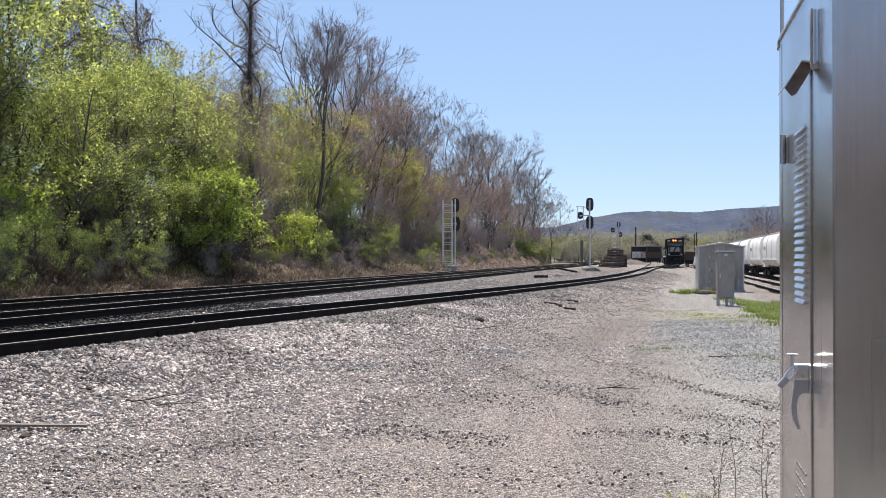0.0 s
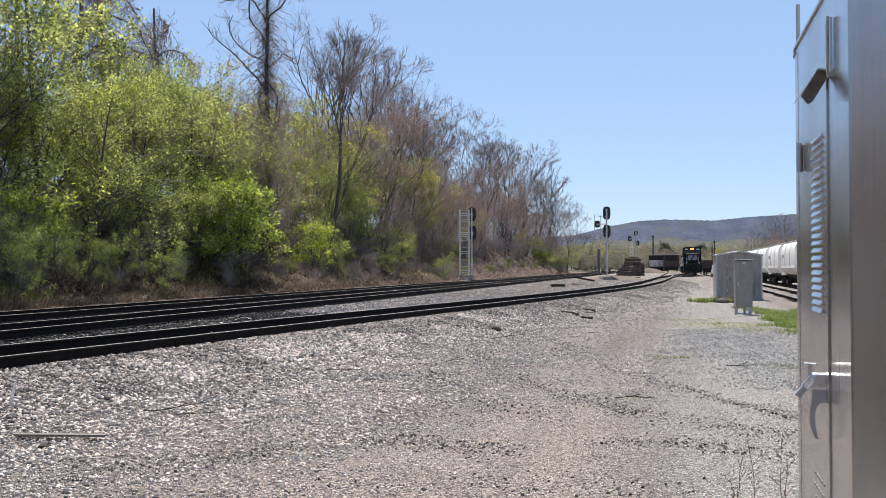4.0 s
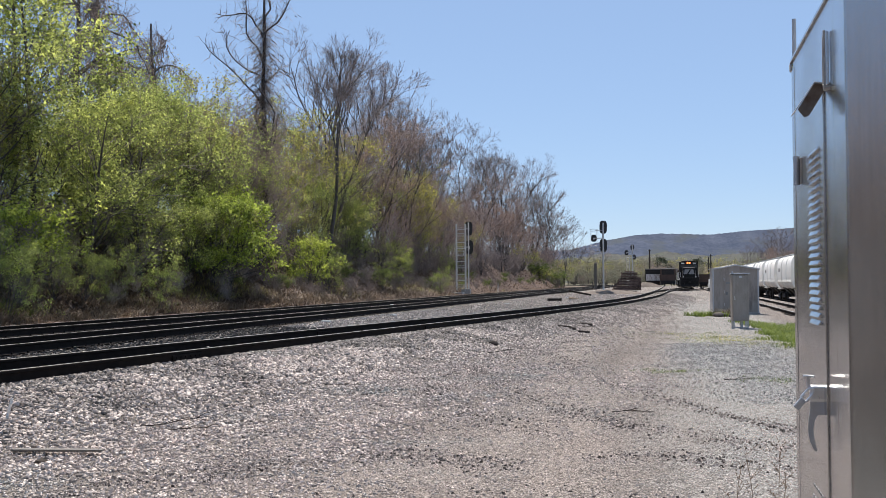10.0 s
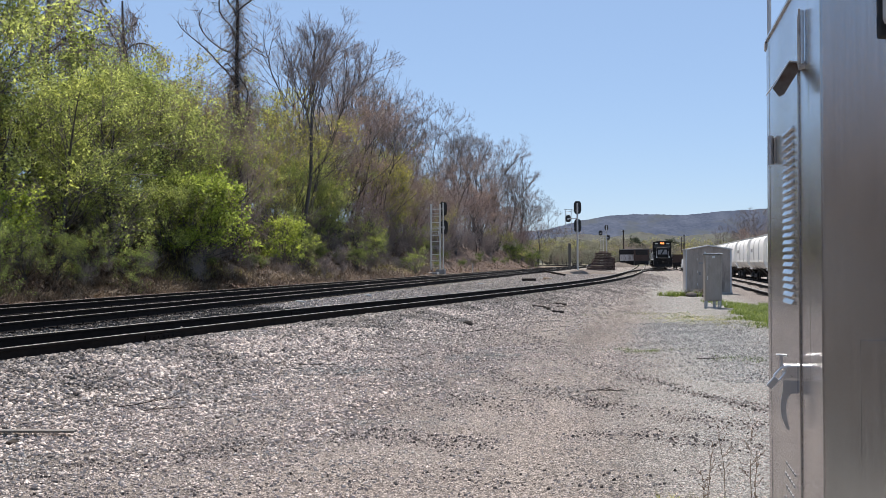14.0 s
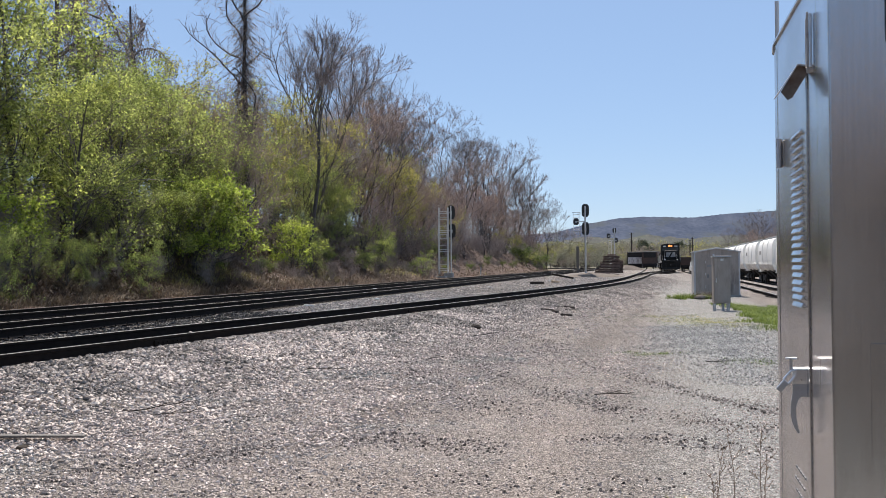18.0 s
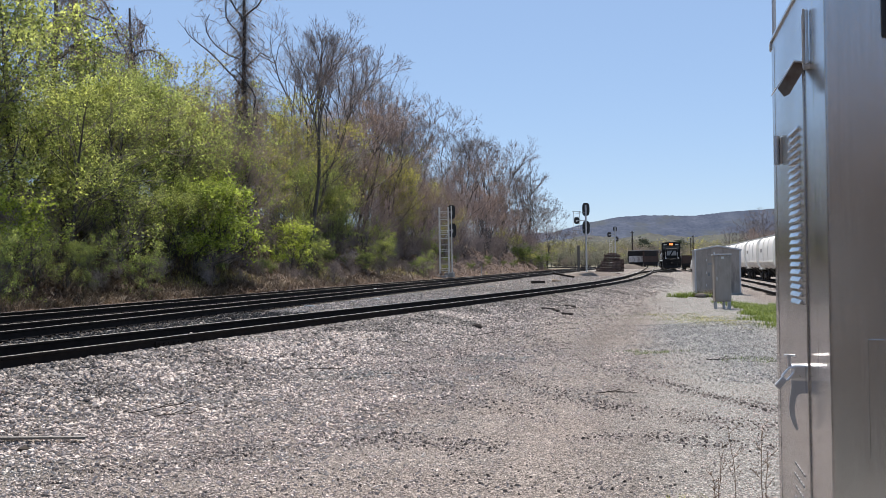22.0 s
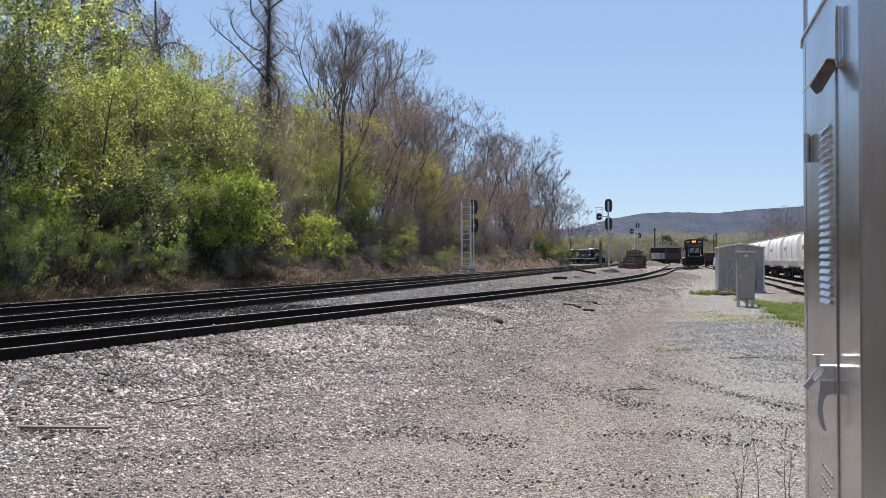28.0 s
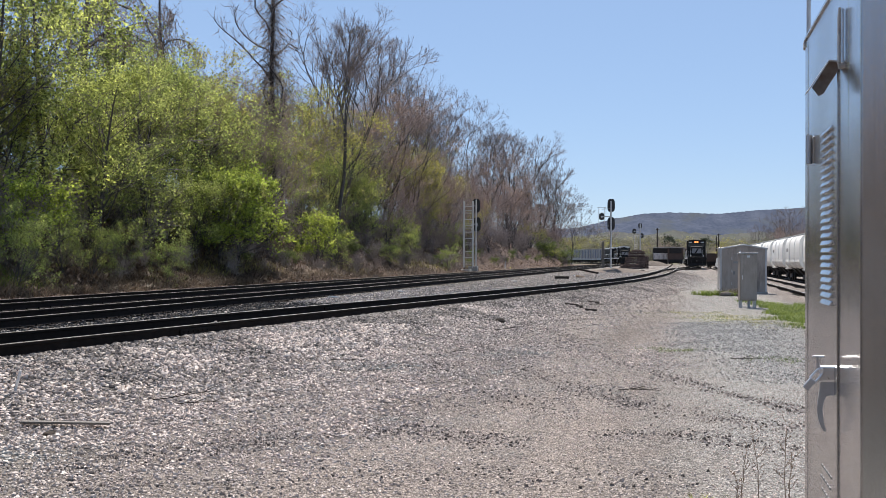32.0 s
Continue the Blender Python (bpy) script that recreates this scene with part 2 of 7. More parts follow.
    field = ramp_node(t, noise_node(t, 0.05, 5, 0.6, geo).outputs[0], [(0.35, (0.085, 0.08, 0.05)), (0.65, (0.15, 0.135, 0.095))]).outputs[0]
    col = mix_node(t, far, col, field)
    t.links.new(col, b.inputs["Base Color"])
    b.inputs["Roughness"].default_value, b.inputs["Specular IOR Level"].default_value = 0.9, 0.2
    h = math_node(t, "ADD", math_node(t, "MULTIPLY", v1.outputs["Distance"], -1.0), math_node(t, "MULTIPLY", v2.outputs["Distance"], -0.5))
    h = math_node(t, "ADD", h, math_node(t, "MULTIPLY", tone, 0.8))
    bump_node(t, h, 0.85, 0.024, b)
    return m


HEAD = radians(11.3)               # the main line runs this far to the right of straight ahead
M_GROUND = ground_mat()
M_STONE = stuff_mat("crushed_stone", (0.27, 0.232, 0.205), (0.66, 0.575, 0.51), 0.9, 0, 0.9, 60, 0.3, 0.004, island=0.55, spec=0.1)
# crushed stone in a darker tone, for the strip beside the rail
M_STONE_DARKER = stuff_mat("darker_crushed_stone", (0.15, 0.132, 0.116), (0.43, 0.378, 0.334), 0.9, 0, 0.9, 60, 0.3, 0.004, island=0.65, spec=0.1)
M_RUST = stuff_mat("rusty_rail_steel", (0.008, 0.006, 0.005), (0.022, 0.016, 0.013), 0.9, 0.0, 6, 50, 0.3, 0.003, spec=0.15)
M_SHINE = stuff_mat("worn_rail_head", (0.16, 0.155, 0.15), (0.30, 0.29, 0.28), 0.42, 0.9, 4, 80, 0.1, 0.001)
M_TIE = stuff_mat("tie_wood", (0.022, 0.018, 0.015), (0.065, 0.053, 0.044), 0.9, 0, 4, 30, 0.5, 0.01, vary=0.35, spec=0.15)
M_BARK = stuff_mat("bark", (0.043, 0.036, 0.033), (0.101, 0.087, 0.080), 0.9, 0, 5, 40, 0.5, 0.01, vary=0.2)
M_BRUSH = stuff_mat("brush_stems", (0.17, 0.138, 0.122), (0.40, 0.33, 0.295), 0.9, 0, 5, 40, 0, 0.01, vary=0.3)
M_TWIG = stuff_mat("twigs", (0.135, 0.110, 0.102), (0.29, 0.242, 0.224), 0.9, 0, 5, 40, 0, 0.01, vary=0.3)
M_TWIG_RED = stuff_mat("budding_twigs", (0.21, 0.158, 0.146), (0.37, 0.293, 0.27), 0.9, 0, 5, 40, 0, 0.01, vary=0.25)
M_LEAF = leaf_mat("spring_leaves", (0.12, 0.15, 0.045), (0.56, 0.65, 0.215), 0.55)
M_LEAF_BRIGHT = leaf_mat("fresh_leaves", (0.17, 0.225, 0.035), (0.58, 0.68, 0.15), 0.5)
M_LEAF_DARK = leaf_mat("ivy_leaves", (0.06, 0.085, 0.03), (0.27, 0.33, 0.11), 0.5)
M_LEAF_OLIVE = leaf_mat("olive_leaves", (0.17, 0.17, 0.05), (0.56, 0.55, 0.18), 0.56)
# far scrub leaves: valley haze is painted in as grey
M_HAZY = leaf_mat("haze_greyed_scrub_leaves", (0.16, 0.163, 0.125), (0.33, 0.325, 0.25), 0.3)
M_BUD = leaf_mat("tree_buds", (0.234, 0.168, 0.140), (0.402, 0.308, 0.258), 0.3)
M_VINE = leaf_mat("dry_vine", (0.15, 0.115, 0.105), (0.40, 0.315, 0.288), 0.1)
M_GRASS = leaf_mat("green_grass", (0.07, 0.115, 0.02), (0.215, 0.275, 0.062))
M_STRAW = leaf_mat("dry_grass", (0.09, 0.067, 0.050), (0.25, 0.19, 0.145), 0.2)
M_STEEL = steel_mat("brushed_steel", (0.55, 0.555, 0.565), 0.20, (0.41, 0.412, 0.415), 0.09)
M_GALV = stuff_mat("galvanised_sheet", (0.25, 0.216, 0.187), (0.39, 0.342, 0.30), 0.5, 0.1, 2, 60, 0.1, 0.002, stain=(0.20, 0.168, 0.143), spec=0.35, stretch=(2, 2, 0.5))
# shade under the rain hood is put into this colour, with rust stains
M_HOOD_SHADED = stuff_mat("shaded_rusty_hood", (0.10, 0.082, 0.068), (0.22, 0.19, 0.165), 0.65, 0.1, 12, 70, 0.2, 0.002, stain=(0.09, 0.05, 0.032))
M_ALU = stuff_mat("aluminium_sheet", (0.40, 0.41, 0.43), (0.50, 0.51, 0.53), 0.40, 0.7, 2, 50, 0.1, 0.002)
M_CHROME = stuff_mat("polished_metal", (0.62, 0.62, 0.63), (0.75, 0.75, 0.76), 0.36, 1.0, 8, 60, 0.05, 0.001)
M_RUSTY = stuff_mat("rust_stained_metal", (0.34, 0.32, 0.30), (0.50, 0.48, 0.46), 0.6, 0.5, 15, 90, 0.2, 0.002, stain=(0.16, 0.10, 0.07))
M_SIGNAL = stuff_mat("signal_black", (0.012, 0.012, 0.013), (0.03, 0.03, 0.03), 0.6, 0, 5, 40, 0, 0.01)
M_MAST = stuff_mat("mast_grey", (0.413, 0.413, 0.413), (0.533, 0.533, 0.533), 0.5, 0.1, 4, 40, 0.1, 0.002)
M_CONC = stuff_mat("concrete", (0.257, 0.25, 0.234), (0.367, 0.359, 0.335), 0.9, 0, 5, 50, 0.3, 0.004)
M_BLACK = stuff_mat("black_engine_paint", (0.008, 0.0075, 0.007), (0.02, 0.0185, 0.0175), 0.65, 0, 2, 30, 0.05, 0.002, spec=0.2)
M_WHITE = stuff_mat("white_paint", (0.533, 0.533, 0.516), (0.671, 0.671, 0.654), 0.5, 0, 1.5, 25, 0.05, 0.002)
M_HOPPER = stuff_mat("hopper_paint", (0.70, 0.69, 0.65), (0.84, 0.83, 0.79), 0.55, 0, 0.8, 12, 0.08, 0.004, stretch=(3, 3, 0.6), vary=0.06)
M_CARGREY = stuff_mat("weathered_car_grey", (0.187, 0.183, 0.179), (0.312, 0.304, 0.296), 0.7, 0, 0.9, 12, 0.1, 0.004, stretch=(3, 3, 0.6), vary=0.2)
M_CARSIDE = stuff_mat("warm_grey_car_side", (0.245, 0.222, 0.215), (0.39, 0.358, 0.345), 0.7, 0, 0.9, 12, 0.1, 0.004, stretch=(3, 3, 0.6), vary=0.2)
M_CARBLUE = stuff_mat("faded_blue_grey_panel", (0.094, 0.101, 0.148), (0.156, 0.164, 0.218), 0.7, 0, 0.9, 12, 0.1, 0.004)
M_BROWN = stuff_mat("oxide_brown_paint", (0.055, 0.031, 0.023), (0.101, 0.062, 0.047), 0.75, 0, 1.2, 15, 0.1, 0.004, vary=0.15)
M_PALEEND = stuff_mat("rust_streaked_pale_paint", (0.58, 0.53, 0.49), (0.76, 0.72, 0.68), 0.8, 0, 2.0, 14, 0.1, 0.004, stain=(0.20, 0.12, 0.085), stretch=(3, 3, 0.7))
M_UNDER = stuff_mat("grimy_running_gear", (0.015, 0.013, 0.012), (0.045, 0.04, 0.036), 0.8, 0.2, 4, 30, 0.2, 0.004)
M_WINDOW = stuff_mat("dark_window_glass", (0.01, 0.012, 0.015), (0.02, 0.022, 0.026), 0.08, 0, 3, 20, 0, 0.01)
M_LAMP = glow_mat("headlight_lens", (1.0, 0.27, 0.07), 1.3)
M_WOOD = stuff_mat("grey_weathered_wood", (0.094, 0.084, 0.073), (0.169, 0.154, 0.136), 0.85, 0, 3, 30, 0.4, 0.006, stretch=(1, 8, 8))
M_OLDTIE = stuff_mat("stacked_tie_wood", (0.07, 0.047, 0.04), (0.19, 0.135, 0.115), 0.9, 0, 3, 25, 0.5, 0.01, vary=0.5, spec=0.2)
M_RAWWOOD = stuff_mat("raw_orange_wood", (0.42, 0.29, 0.19), (0.60, 0.45, 0.31), 0.8, 0, 3, 30, 0.3, 0.006, stretch=(1, 8, 8))
M_STALK = stuff_mat("dead_stalk", (0.156, 0.101, 0.070), (0.257, 0.187, 0.133), 0.9, 0, 6, 50, 0, 0.01)
M_PINE = leaf_mat("evergreen_needles", (0.02, 0.03, 0.018), (0.05, 0.07, 0.038), 0.15)
M_ROOF = stuff_mat("far_roof", (0.109, 0.109, 0.117), (0.187, 0.187, 0.195), 0.8, 0, 1, 10, 0, 0.01)
M_PLASTIC = stuff_mat("cream_lamp_housing", (0.533, 0.516, 0.473), (0.619, 0.602, 0.559), 0.4, 0, 6, 60, 0.05, 0.001)
M_GRAVEL = stuff_mat("yard_gravel", (0.36, 0.30, 0.263), (0.72, 0.617, 0.55), 0.9, 0, 0.7, 60, 0.3, 0.004, stain=(0.40, 0.385, 0.35), island=0.35, spec=0.1)
# distance haze is mixed into the ridge's blue-grey colour
M_RIDGE = stuff_mat("haze_tinted_ridge", (0.050, 0.062, 0.094), (0.112, 0.128, 0.166), 1.0, 0, 0.02, 0.13, 0.3, 2.0, stain=(0.088, 0.098, 0.108), spec=0.0)
M_HOUSE = stuff_mat("far_house_siding", (0.43, 0.43, 0.421), (0.568, 0.559, 0.542), 0.8, 0, 1, 10, 0, 0.01, vary=0.2)
# slope colour greyed to hold the haze of the distance
M_SLOPE = stuff_mat("haze_tinted_slope", (0.066, 0.070, 0.066), (0.132, 0.130, 0.116), 1.0, 0, 0.12, 1.1, 0.4, 1.0, stain=(0.098, 0.11, 0.085), spec=0.0)
M_OILY = stuff_mat("oily_ballast", (0.016, 0.014, 0.013), (0.06, 0.052, 0.046), 0.6, 0, 9, 60, 0.3, 0.004, island=0.6)

M_LITTER = leaf_mat("dead_leaves", (0.055, 0.037, 0.029), (0.27, 0.19, 0.148), 0.1)
M_SPOIL = stuff_mat("dark_spoil", (0.075, 0.062, 0.053), (0.19, 0.163, 0.142), 0.95, 0, 3, 14, 0.8, 0.03, spec=0.1)
M_FRESH = stuff_mat("fresh_grey_stone", (0.30, 0.285, 0.262), (0.60, 0.575, 0.535), 0.9, 0, 9, 60, 0.3, 0.004, island=0.7, spec=0.2)
M_UNSEEN_HEDGE = leaf_mat("unseen_hedge_leaves", (0.15, 0.125, 0.112), (0.32, 0.27, 0.245), 0.15)
M_CHURN = stuff_mat("churned_stone", (0.13, 0.11, 0.096), (0.40, 0.34, 0.30), 0.9, 0, 9, 60, 0.3, 0.004, island=0.8, spec=0.15)

# ---- shared builders ----
U = Vector((math.sin(HEAD), math.cos(HEAD), 0))      # along the main line
N = Vector((-math.cos(HEAD), math.sin(HEAD), 0))     # to its left


def at(s, n, z=0.0):
    p = U * s + N * n
    return Vector((p.x, p.y, z))


def mesh_from(name, verts, faces, mats, idx=None, smooth=False):
    me = bpy.data.meshes.new(name)
    me.from_pydata(verts, [], faces)
    for m in mats if isinstance(mats, (list, tuple)) else [mats]:
        me.materials.append(m)
    if idx is not None:
        me.polygons.foreach_set("material_index", np.array(idx, dtype=np.int32))
    if smooth:
        me.polygons.foreach_set("use_smooth", np.ones(len(me.polygons), dtype=bool))
    me.update()
    return me


def part(name, bm, material, parent=None, label="", m=None, smooth=False):
    """Link a bmesh as one mesh object under a thing or part."""
    me = bpy.data.meshes.new(name)
    bm.to_mesh(me)
    bm.free()
    for k in material if isinstance(material, (list, tuple)) else [material]:
        me.materials.append(k)
    if smooth:
        me.polygons.foreach_set("use_smooth", np.ones(len(me.polygons), dtype=bool))
    ob = new(name, me)
    if parent is not None:
        ob.parent = parent
    if m is not None:
        ob.matrix_basis = m
    return tagged(ob, label)


def add_box(bm, size, centre, rot=(0, 0, 0), bevel=0.0):
    g = bmesh.ops.create_cube(bm, size=1.0, matrix=pose(*centre, *rot) @ Matrix.Diagonal((*size, 1)))
    if bevel:
        vs = set(g["verts"])
        es = [e for e in bm.edges if e.verts[0] in vs and e.verts[1] in vs]
        bmesh.ops.bevel(bm, geom=es, offset=bevel, segments=2, profile=0.5, affect="EDGES")
    return bm


def box(size, centre, rot=(0, 0, 0), bevel=0.0):
    return add_box(bmesh.new(), size, centre, rot, bevel)


def add_rod(bm, p, q, r, r2=None, sides=8):
    p, q = Vector(p), Vector(q)
    d = q - p
    m = Matrix.Translation((p + q) / 2) @ d.to_track_quat("Z", "Y").to_matrix().to_4x4()
    bmesh.ops.create_cone(bm, cap_ends=True, segments=sides, radius1=r, radius2=r if r2 is None else r2, depth=d.length, matrix=m)
    return bm


def rod(p, q, r, r2=None, sides=8):
    return add_rod(bmesh.new(), p, q, r, r2, sides)


def empty(name, m, label, category, group="", kind=""):
    ob = new(name)
    ob.empty_display_size = 0.3
    ob.matrix_basis = m
    return tagged(ob, label, category, group, kind)


def sheet(bm, outline, thick, m):
    """A flat outline (x, y), given a thickness along z, placed by m."""
    lo = [bm.verts.new(m @ Vector((x, y, 0))) for x, y in outline]
    hi = [bm.verts.new(m @ Vector((x, y, thick))) for x, y in outline]
    bm.faces.new(lo[::-1])
    bm.faces.new(hi)
    for i in range(len(lo)):
        j = (i + 1) % len(lo)
        bm.faces.new((lo[i], lo[j], hi[j], hi[i]))
    return bm


# ---- plan: lines of the tracks, as distance left of the eye's own line ----
FAR_N, MID_N = 16.9, 12.95
CURVE_S, CURVE_R, CURVE_TURN = 258.0, 192.0, 0.96
NEAR_TABLE = [(-40, 15.8), (-10, 12.2), (13.8, 9.25), (22.6, 8.15), (40, 5.7), (55, 3.9), (68.5, 2.75), (85, 1.9), (110, 1.35), (150, 1.0), (205, 0.9), (300, 0.9)]
RAIL_Z = 0.50


def smooth_table(table):
    s = np.linspace(table[0][0], table[-1][0], 400)
    n = np.interp(s, [a for a, _ in table], [b for _, b in table])
    k = np.hanning(31)
    pad = np.concatenate([np.full(15, n[0]) + (n[1] - n[0]) * np.arange(-15, 0), n, np.full(15, n[-1])])
    return s, np.convolve(pad, k / k.sum(), "valid")


NEAR_S, NEAR_N = smooth_table(NEAR_TABLE)


def near_n(s):
    return np.interp(s, NEAR_S, NEAR_N)


def main_line(d, n):
    """Place and heading (degrees right of ahead) at d along a main track that lies n left."""
    if d <= CURVE_S:
        return at(d, n), math.degrees(HEAD)
    turn = min((d - CURVE_S) / CURVE_R, CURVE_TURN)
    rest = d - CURVE_S - turn * CURVE_R
    c = at(CURVE_S, CURVE_R)
    r = CURVE_R - n
    ang = -HEAD + turn
    return Vector((c.x + r * math.cos(ang) - rest * math.sin(ang), c.y + r * math.sin(ang) + rest * math.cos(ang), 0)), math.degrees(HEAD - turn)


def step(x, a, b):
    v = np.clip((x - a) / (b - a), 0, 1)
    return v * v * (3 - 2 * v)


def height(s, n):
    """Ground height: yard, shoulder and bed of the tracks, wooded bank, lower yard to the right."""
    s, n = np.asarray(s, float), np.asarray(n, float)
    nn = near_n(s)
    bed = 0.30 * step(n, nn - 3.9, nn - 1.6) + 0.035 * step(n, nn - 2.0, nn - 1.5) * step(-n, -(nn - 0.85), -(nn - 1.05))
    bed = bed - 0.06 * step(n, nn + 0.2, nn + 0.6) * step(-n, -18.5, -18.0) * (1 - step(s, 26, 34))
    z = bed - 0.65 * step(-n, 8.0, 12.0) * step(s, 40, 90)
    edge = 19.0 + 0.4 * np.sin(s * 0.21) + 0.3 * np.sin(s * 0.063 + 1)
    b = np.clip((n - edge) / 9.0, 0, 1)
    up = 4.6 * (b * 0.55 + 0.45 * b * b * (3 - 2 * b)) + 4.5 * step(n, edge + 8, edge + 45)
    up += 0.25 * np.sin(s * 0.9 + n * 0.4) * b + 0.18 * np.sin(s * 2.3 - n * 1.1) * b
    z = z + up * step(-s, -232, -185) * step(s, -250, -150)
    near = step(-np.abs(s), -90, -70) * step(-n, -9.5, -8) * step(n, -15, -13)
    wob = 0.02 * np.sin(s * 0.8 + 2 * np.sin(n * 0.5)) + 0.015 * np.sin(n * 1.9 + s * 0.17) + 0.01 * np.sin(s * 2.7 + n * 2.1)
    return z + wob * near * (1 - step(n, nn - 3.5, nn - 2.0))


def ground_z(x, y):
    p = Vector((x, y, 0))
    return float(height(p.dot(U), p.dot(N)))


# ---- ground: one sheet to the horizon ----
def build_ground():
    s = np.unique(np.concatenate([np.linspace(-4500, -300, 12), np.linspace(-300, -10, 40), np.linspace(-10, 60, 180), np.linspace(60, 260, 150), np.linspace(260, 700, 40), np.linspace(700, 4800, 14)]))
    n = np.unique(np.concatenate([np.linspace(-4500, -120, 12), np.linspace(-120, -14, 24), np.linspace(-14, 34, 150), np.linspace(34, 130, 40), np.linspace(130, 4500, 12)]))
    S, NN = np.meshgrid(s, n, indexing="ij")
    z = height(S, NN)
    X = U.x * S + N.x * NN
    Y = U.y * S + N.y * NN
    v = np.stack([X, Y, z], -1).reshape(-1, 3)
    a, b = len(s), len(n)
    i = np.arange(a - 1)[:, None] * b + np.arange(b - 1)[None, :]
    f = np.stack([i, i + 1, i + b + 1, i + b], -1).reshape(-1, 4)[:, ::-1]
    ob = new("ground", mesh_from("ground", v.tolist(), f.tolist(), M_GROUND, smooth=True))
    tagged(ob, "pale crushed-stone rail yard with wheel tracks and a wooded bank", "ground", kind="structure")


build_ground()

RAIL_PROFILE = [(-0.075, -0.185), (0.075, -0.185), (0.075, -0.173), (0.012, -0.155), (0.010, -0.050), (0.037, -0.040), (0.037, -0.008), (0.028, 0.0), (-0.028, 0.0), (-0.037, -0.008), (-0.037, -0.040), (-0.010, -0.050), (-0.012, -0.155), (-0.075, -0.173)]


def rail_mesh(name, line, z=0.0):
    """A rail along a list of (point, left normal) with its worn bright head."""
    k = len(RAIL_PROFILE)
    verts, faces, idx = [], [], []
    for p, left in line:
        for a, b in RAIL_PROFILE:
            q = p - left * a
            verts.append((q.x, q.y, p.z + b))
    for i in range(len(line) - 1):
        for j in range(k):
            faces.append((i * k + j, i * k + (j + 1) % k, (i + 1) * k + (j + 1) % k, (i + 1) * k + j))
            idx.append(1 if j == 7 else 0)
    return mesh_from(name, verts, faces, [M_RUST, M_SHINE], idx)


def build_track(label, centre, z=RAIL_Z, ties=(0, 0), tie_step=0.52, joined=None):
    """centre: list of points along the track. ties: stretch of single ties (m along); joined: stretch of ties in one mesh."""
    base = empty("railway_track", Matrix(), label, "railway track", "tracks of the yard", "structure")
    pts = [Vector((p.x, p.y, z)) for p in centre]
    dirs = [(pts[min(i + 1, len(pts) - 1)] - pts[max(i - 1, 0)]).normalized() for i in range(len(pts))]
    lefts = [Vector((-d.y, d.x, 0)) for d in dirs]
    for side in (-0.7525, 0.7525):
        ob = new("rail", rail_mesh("rail", [(p + l * side, l) for p, l in zip(pts, lefts)]))
        ob.parent = base
        tagged(ob, "rust-brown steel rail with a bright worn head")
    acc = np.concatenate([[0], np.cumsum([(pts[i + 1] - pts[i]).length for i in range(len(pts) - 1)])])

    def along(d):
        i = int(np.clip(np.searchsorted(acc, d) - 1, 0, len(pts) - 2))
        k = (d - acc[i]) / (acc[i + 1] - acc[i])
        return pts[i].lerp(pts[i + 1], k), dirs[i]

    rnd = random.Random(len(pts))
    tie = None
    for d in np.arange(ties[0], ties[1], tie_step):
        p, q = along(d)
        if tie is None:
            bm = box((2.59, 0.225, 0.17), (0, 0, 0), bevel=0.012)
            tie = bpy.data.meshes.new("tie")
            bm.to_mesh(tie)
            bm.free()
            tie.materials.append(M_TIE)
        ob = new("tie", tie)
        ob.parent = base
        ob.matrix_basis = pose(p.x, p.y, z - 0.285 + rnd.uniform(-0.008, 0.008), 0, 0, -math.degrees(math.atan2(q.x, q.y)) + rnd.uniform(-1, 1))
    if joined:
        verts, faces = [], []
        for d in np.arange(joined[0], joined[1], tie_step):
            p, q = along(d)
            m = pose(p.x, p.y, z - 0.285 + rnd.uniform(-0.01, 0.01), 0, 0, -math.degrees(math.atan2(q.x, q.y)))
            o = len(verts)
            for x in (-1.3, 1.3):
                for y in (-0.112, 0.112):
                    for h in (-0.085, 0.085):
                        verts.append(tuple(m @ Vector((x, y, h))))
            faces += [tuple(o + v for v in f) for f in ((0, 1, 3, 2), (4, 6, 7, 5), (0, 4, 5, 1), (2, 3, 7, 6), (1, 5, 7, 3), (0, 2, 6, 4))]
        ob = new("tie_row", mesh_from("tie_row", verts, faces, M_TIE))
        ob.parent = base
        tagged(ob, kind="stuff")
    # tie plates and rail anchors by each tie of the nearer stretch
    lo, hi = ties if ties[1] > ties[0] else (joined[0], min(joined[1], joined[0] + 70)) if joined else (0, 0)
    if hi > lo:
        bm = bmesh.new()
        for d in np.arange(lo, hi, tie_step):
            p, q = along(d)
            yaw = -math.degrees(math.atan2(q.x, q.y))
            l = Vector((-q.y, q.x, 0))
            for side in (-0.7525, 0.7525):
                c = p + l * side
                add_box(bm, (0.34, 0.19, 0.02), (c.x, c.y, z - 0.193), (0, 0, yaw))
                for e in (-0.11, 0.11):
                    c2 = c + l * e
                    add_box(bm, (0.03, 0.03, 0.05), (c2.x, c2.y, z - 0.17), (0, 0, yaw))
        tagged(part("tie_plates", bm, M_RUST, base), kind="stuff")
    return base, along


NEAR_LINE = [at(s, float(near_n(s))) for s in np.concatenate([np.arange(-40, 120, 1.0), np.arange(120, 300, 3.0)])]
near_track, near_along = build_track("dark rusty yard track curving over grey ballast beside the lot", NEAR_LINE, ties=(42, 190), joined=(0, 40))
mid_track, mid_along = build_track("main line track on dark ties beside the wooded bank", [main_line(d, MID_N)[0] for d in np.arange(-40, 800, 4.0)], ties=(58, 140), joined=(142, 560))
far_track, far_along = build_track("main line track nearest the wooded bank", [main_line(d, FAR_N)[0] for d in np.arange(-40, 800, 4.0)], joined=(60, 560))
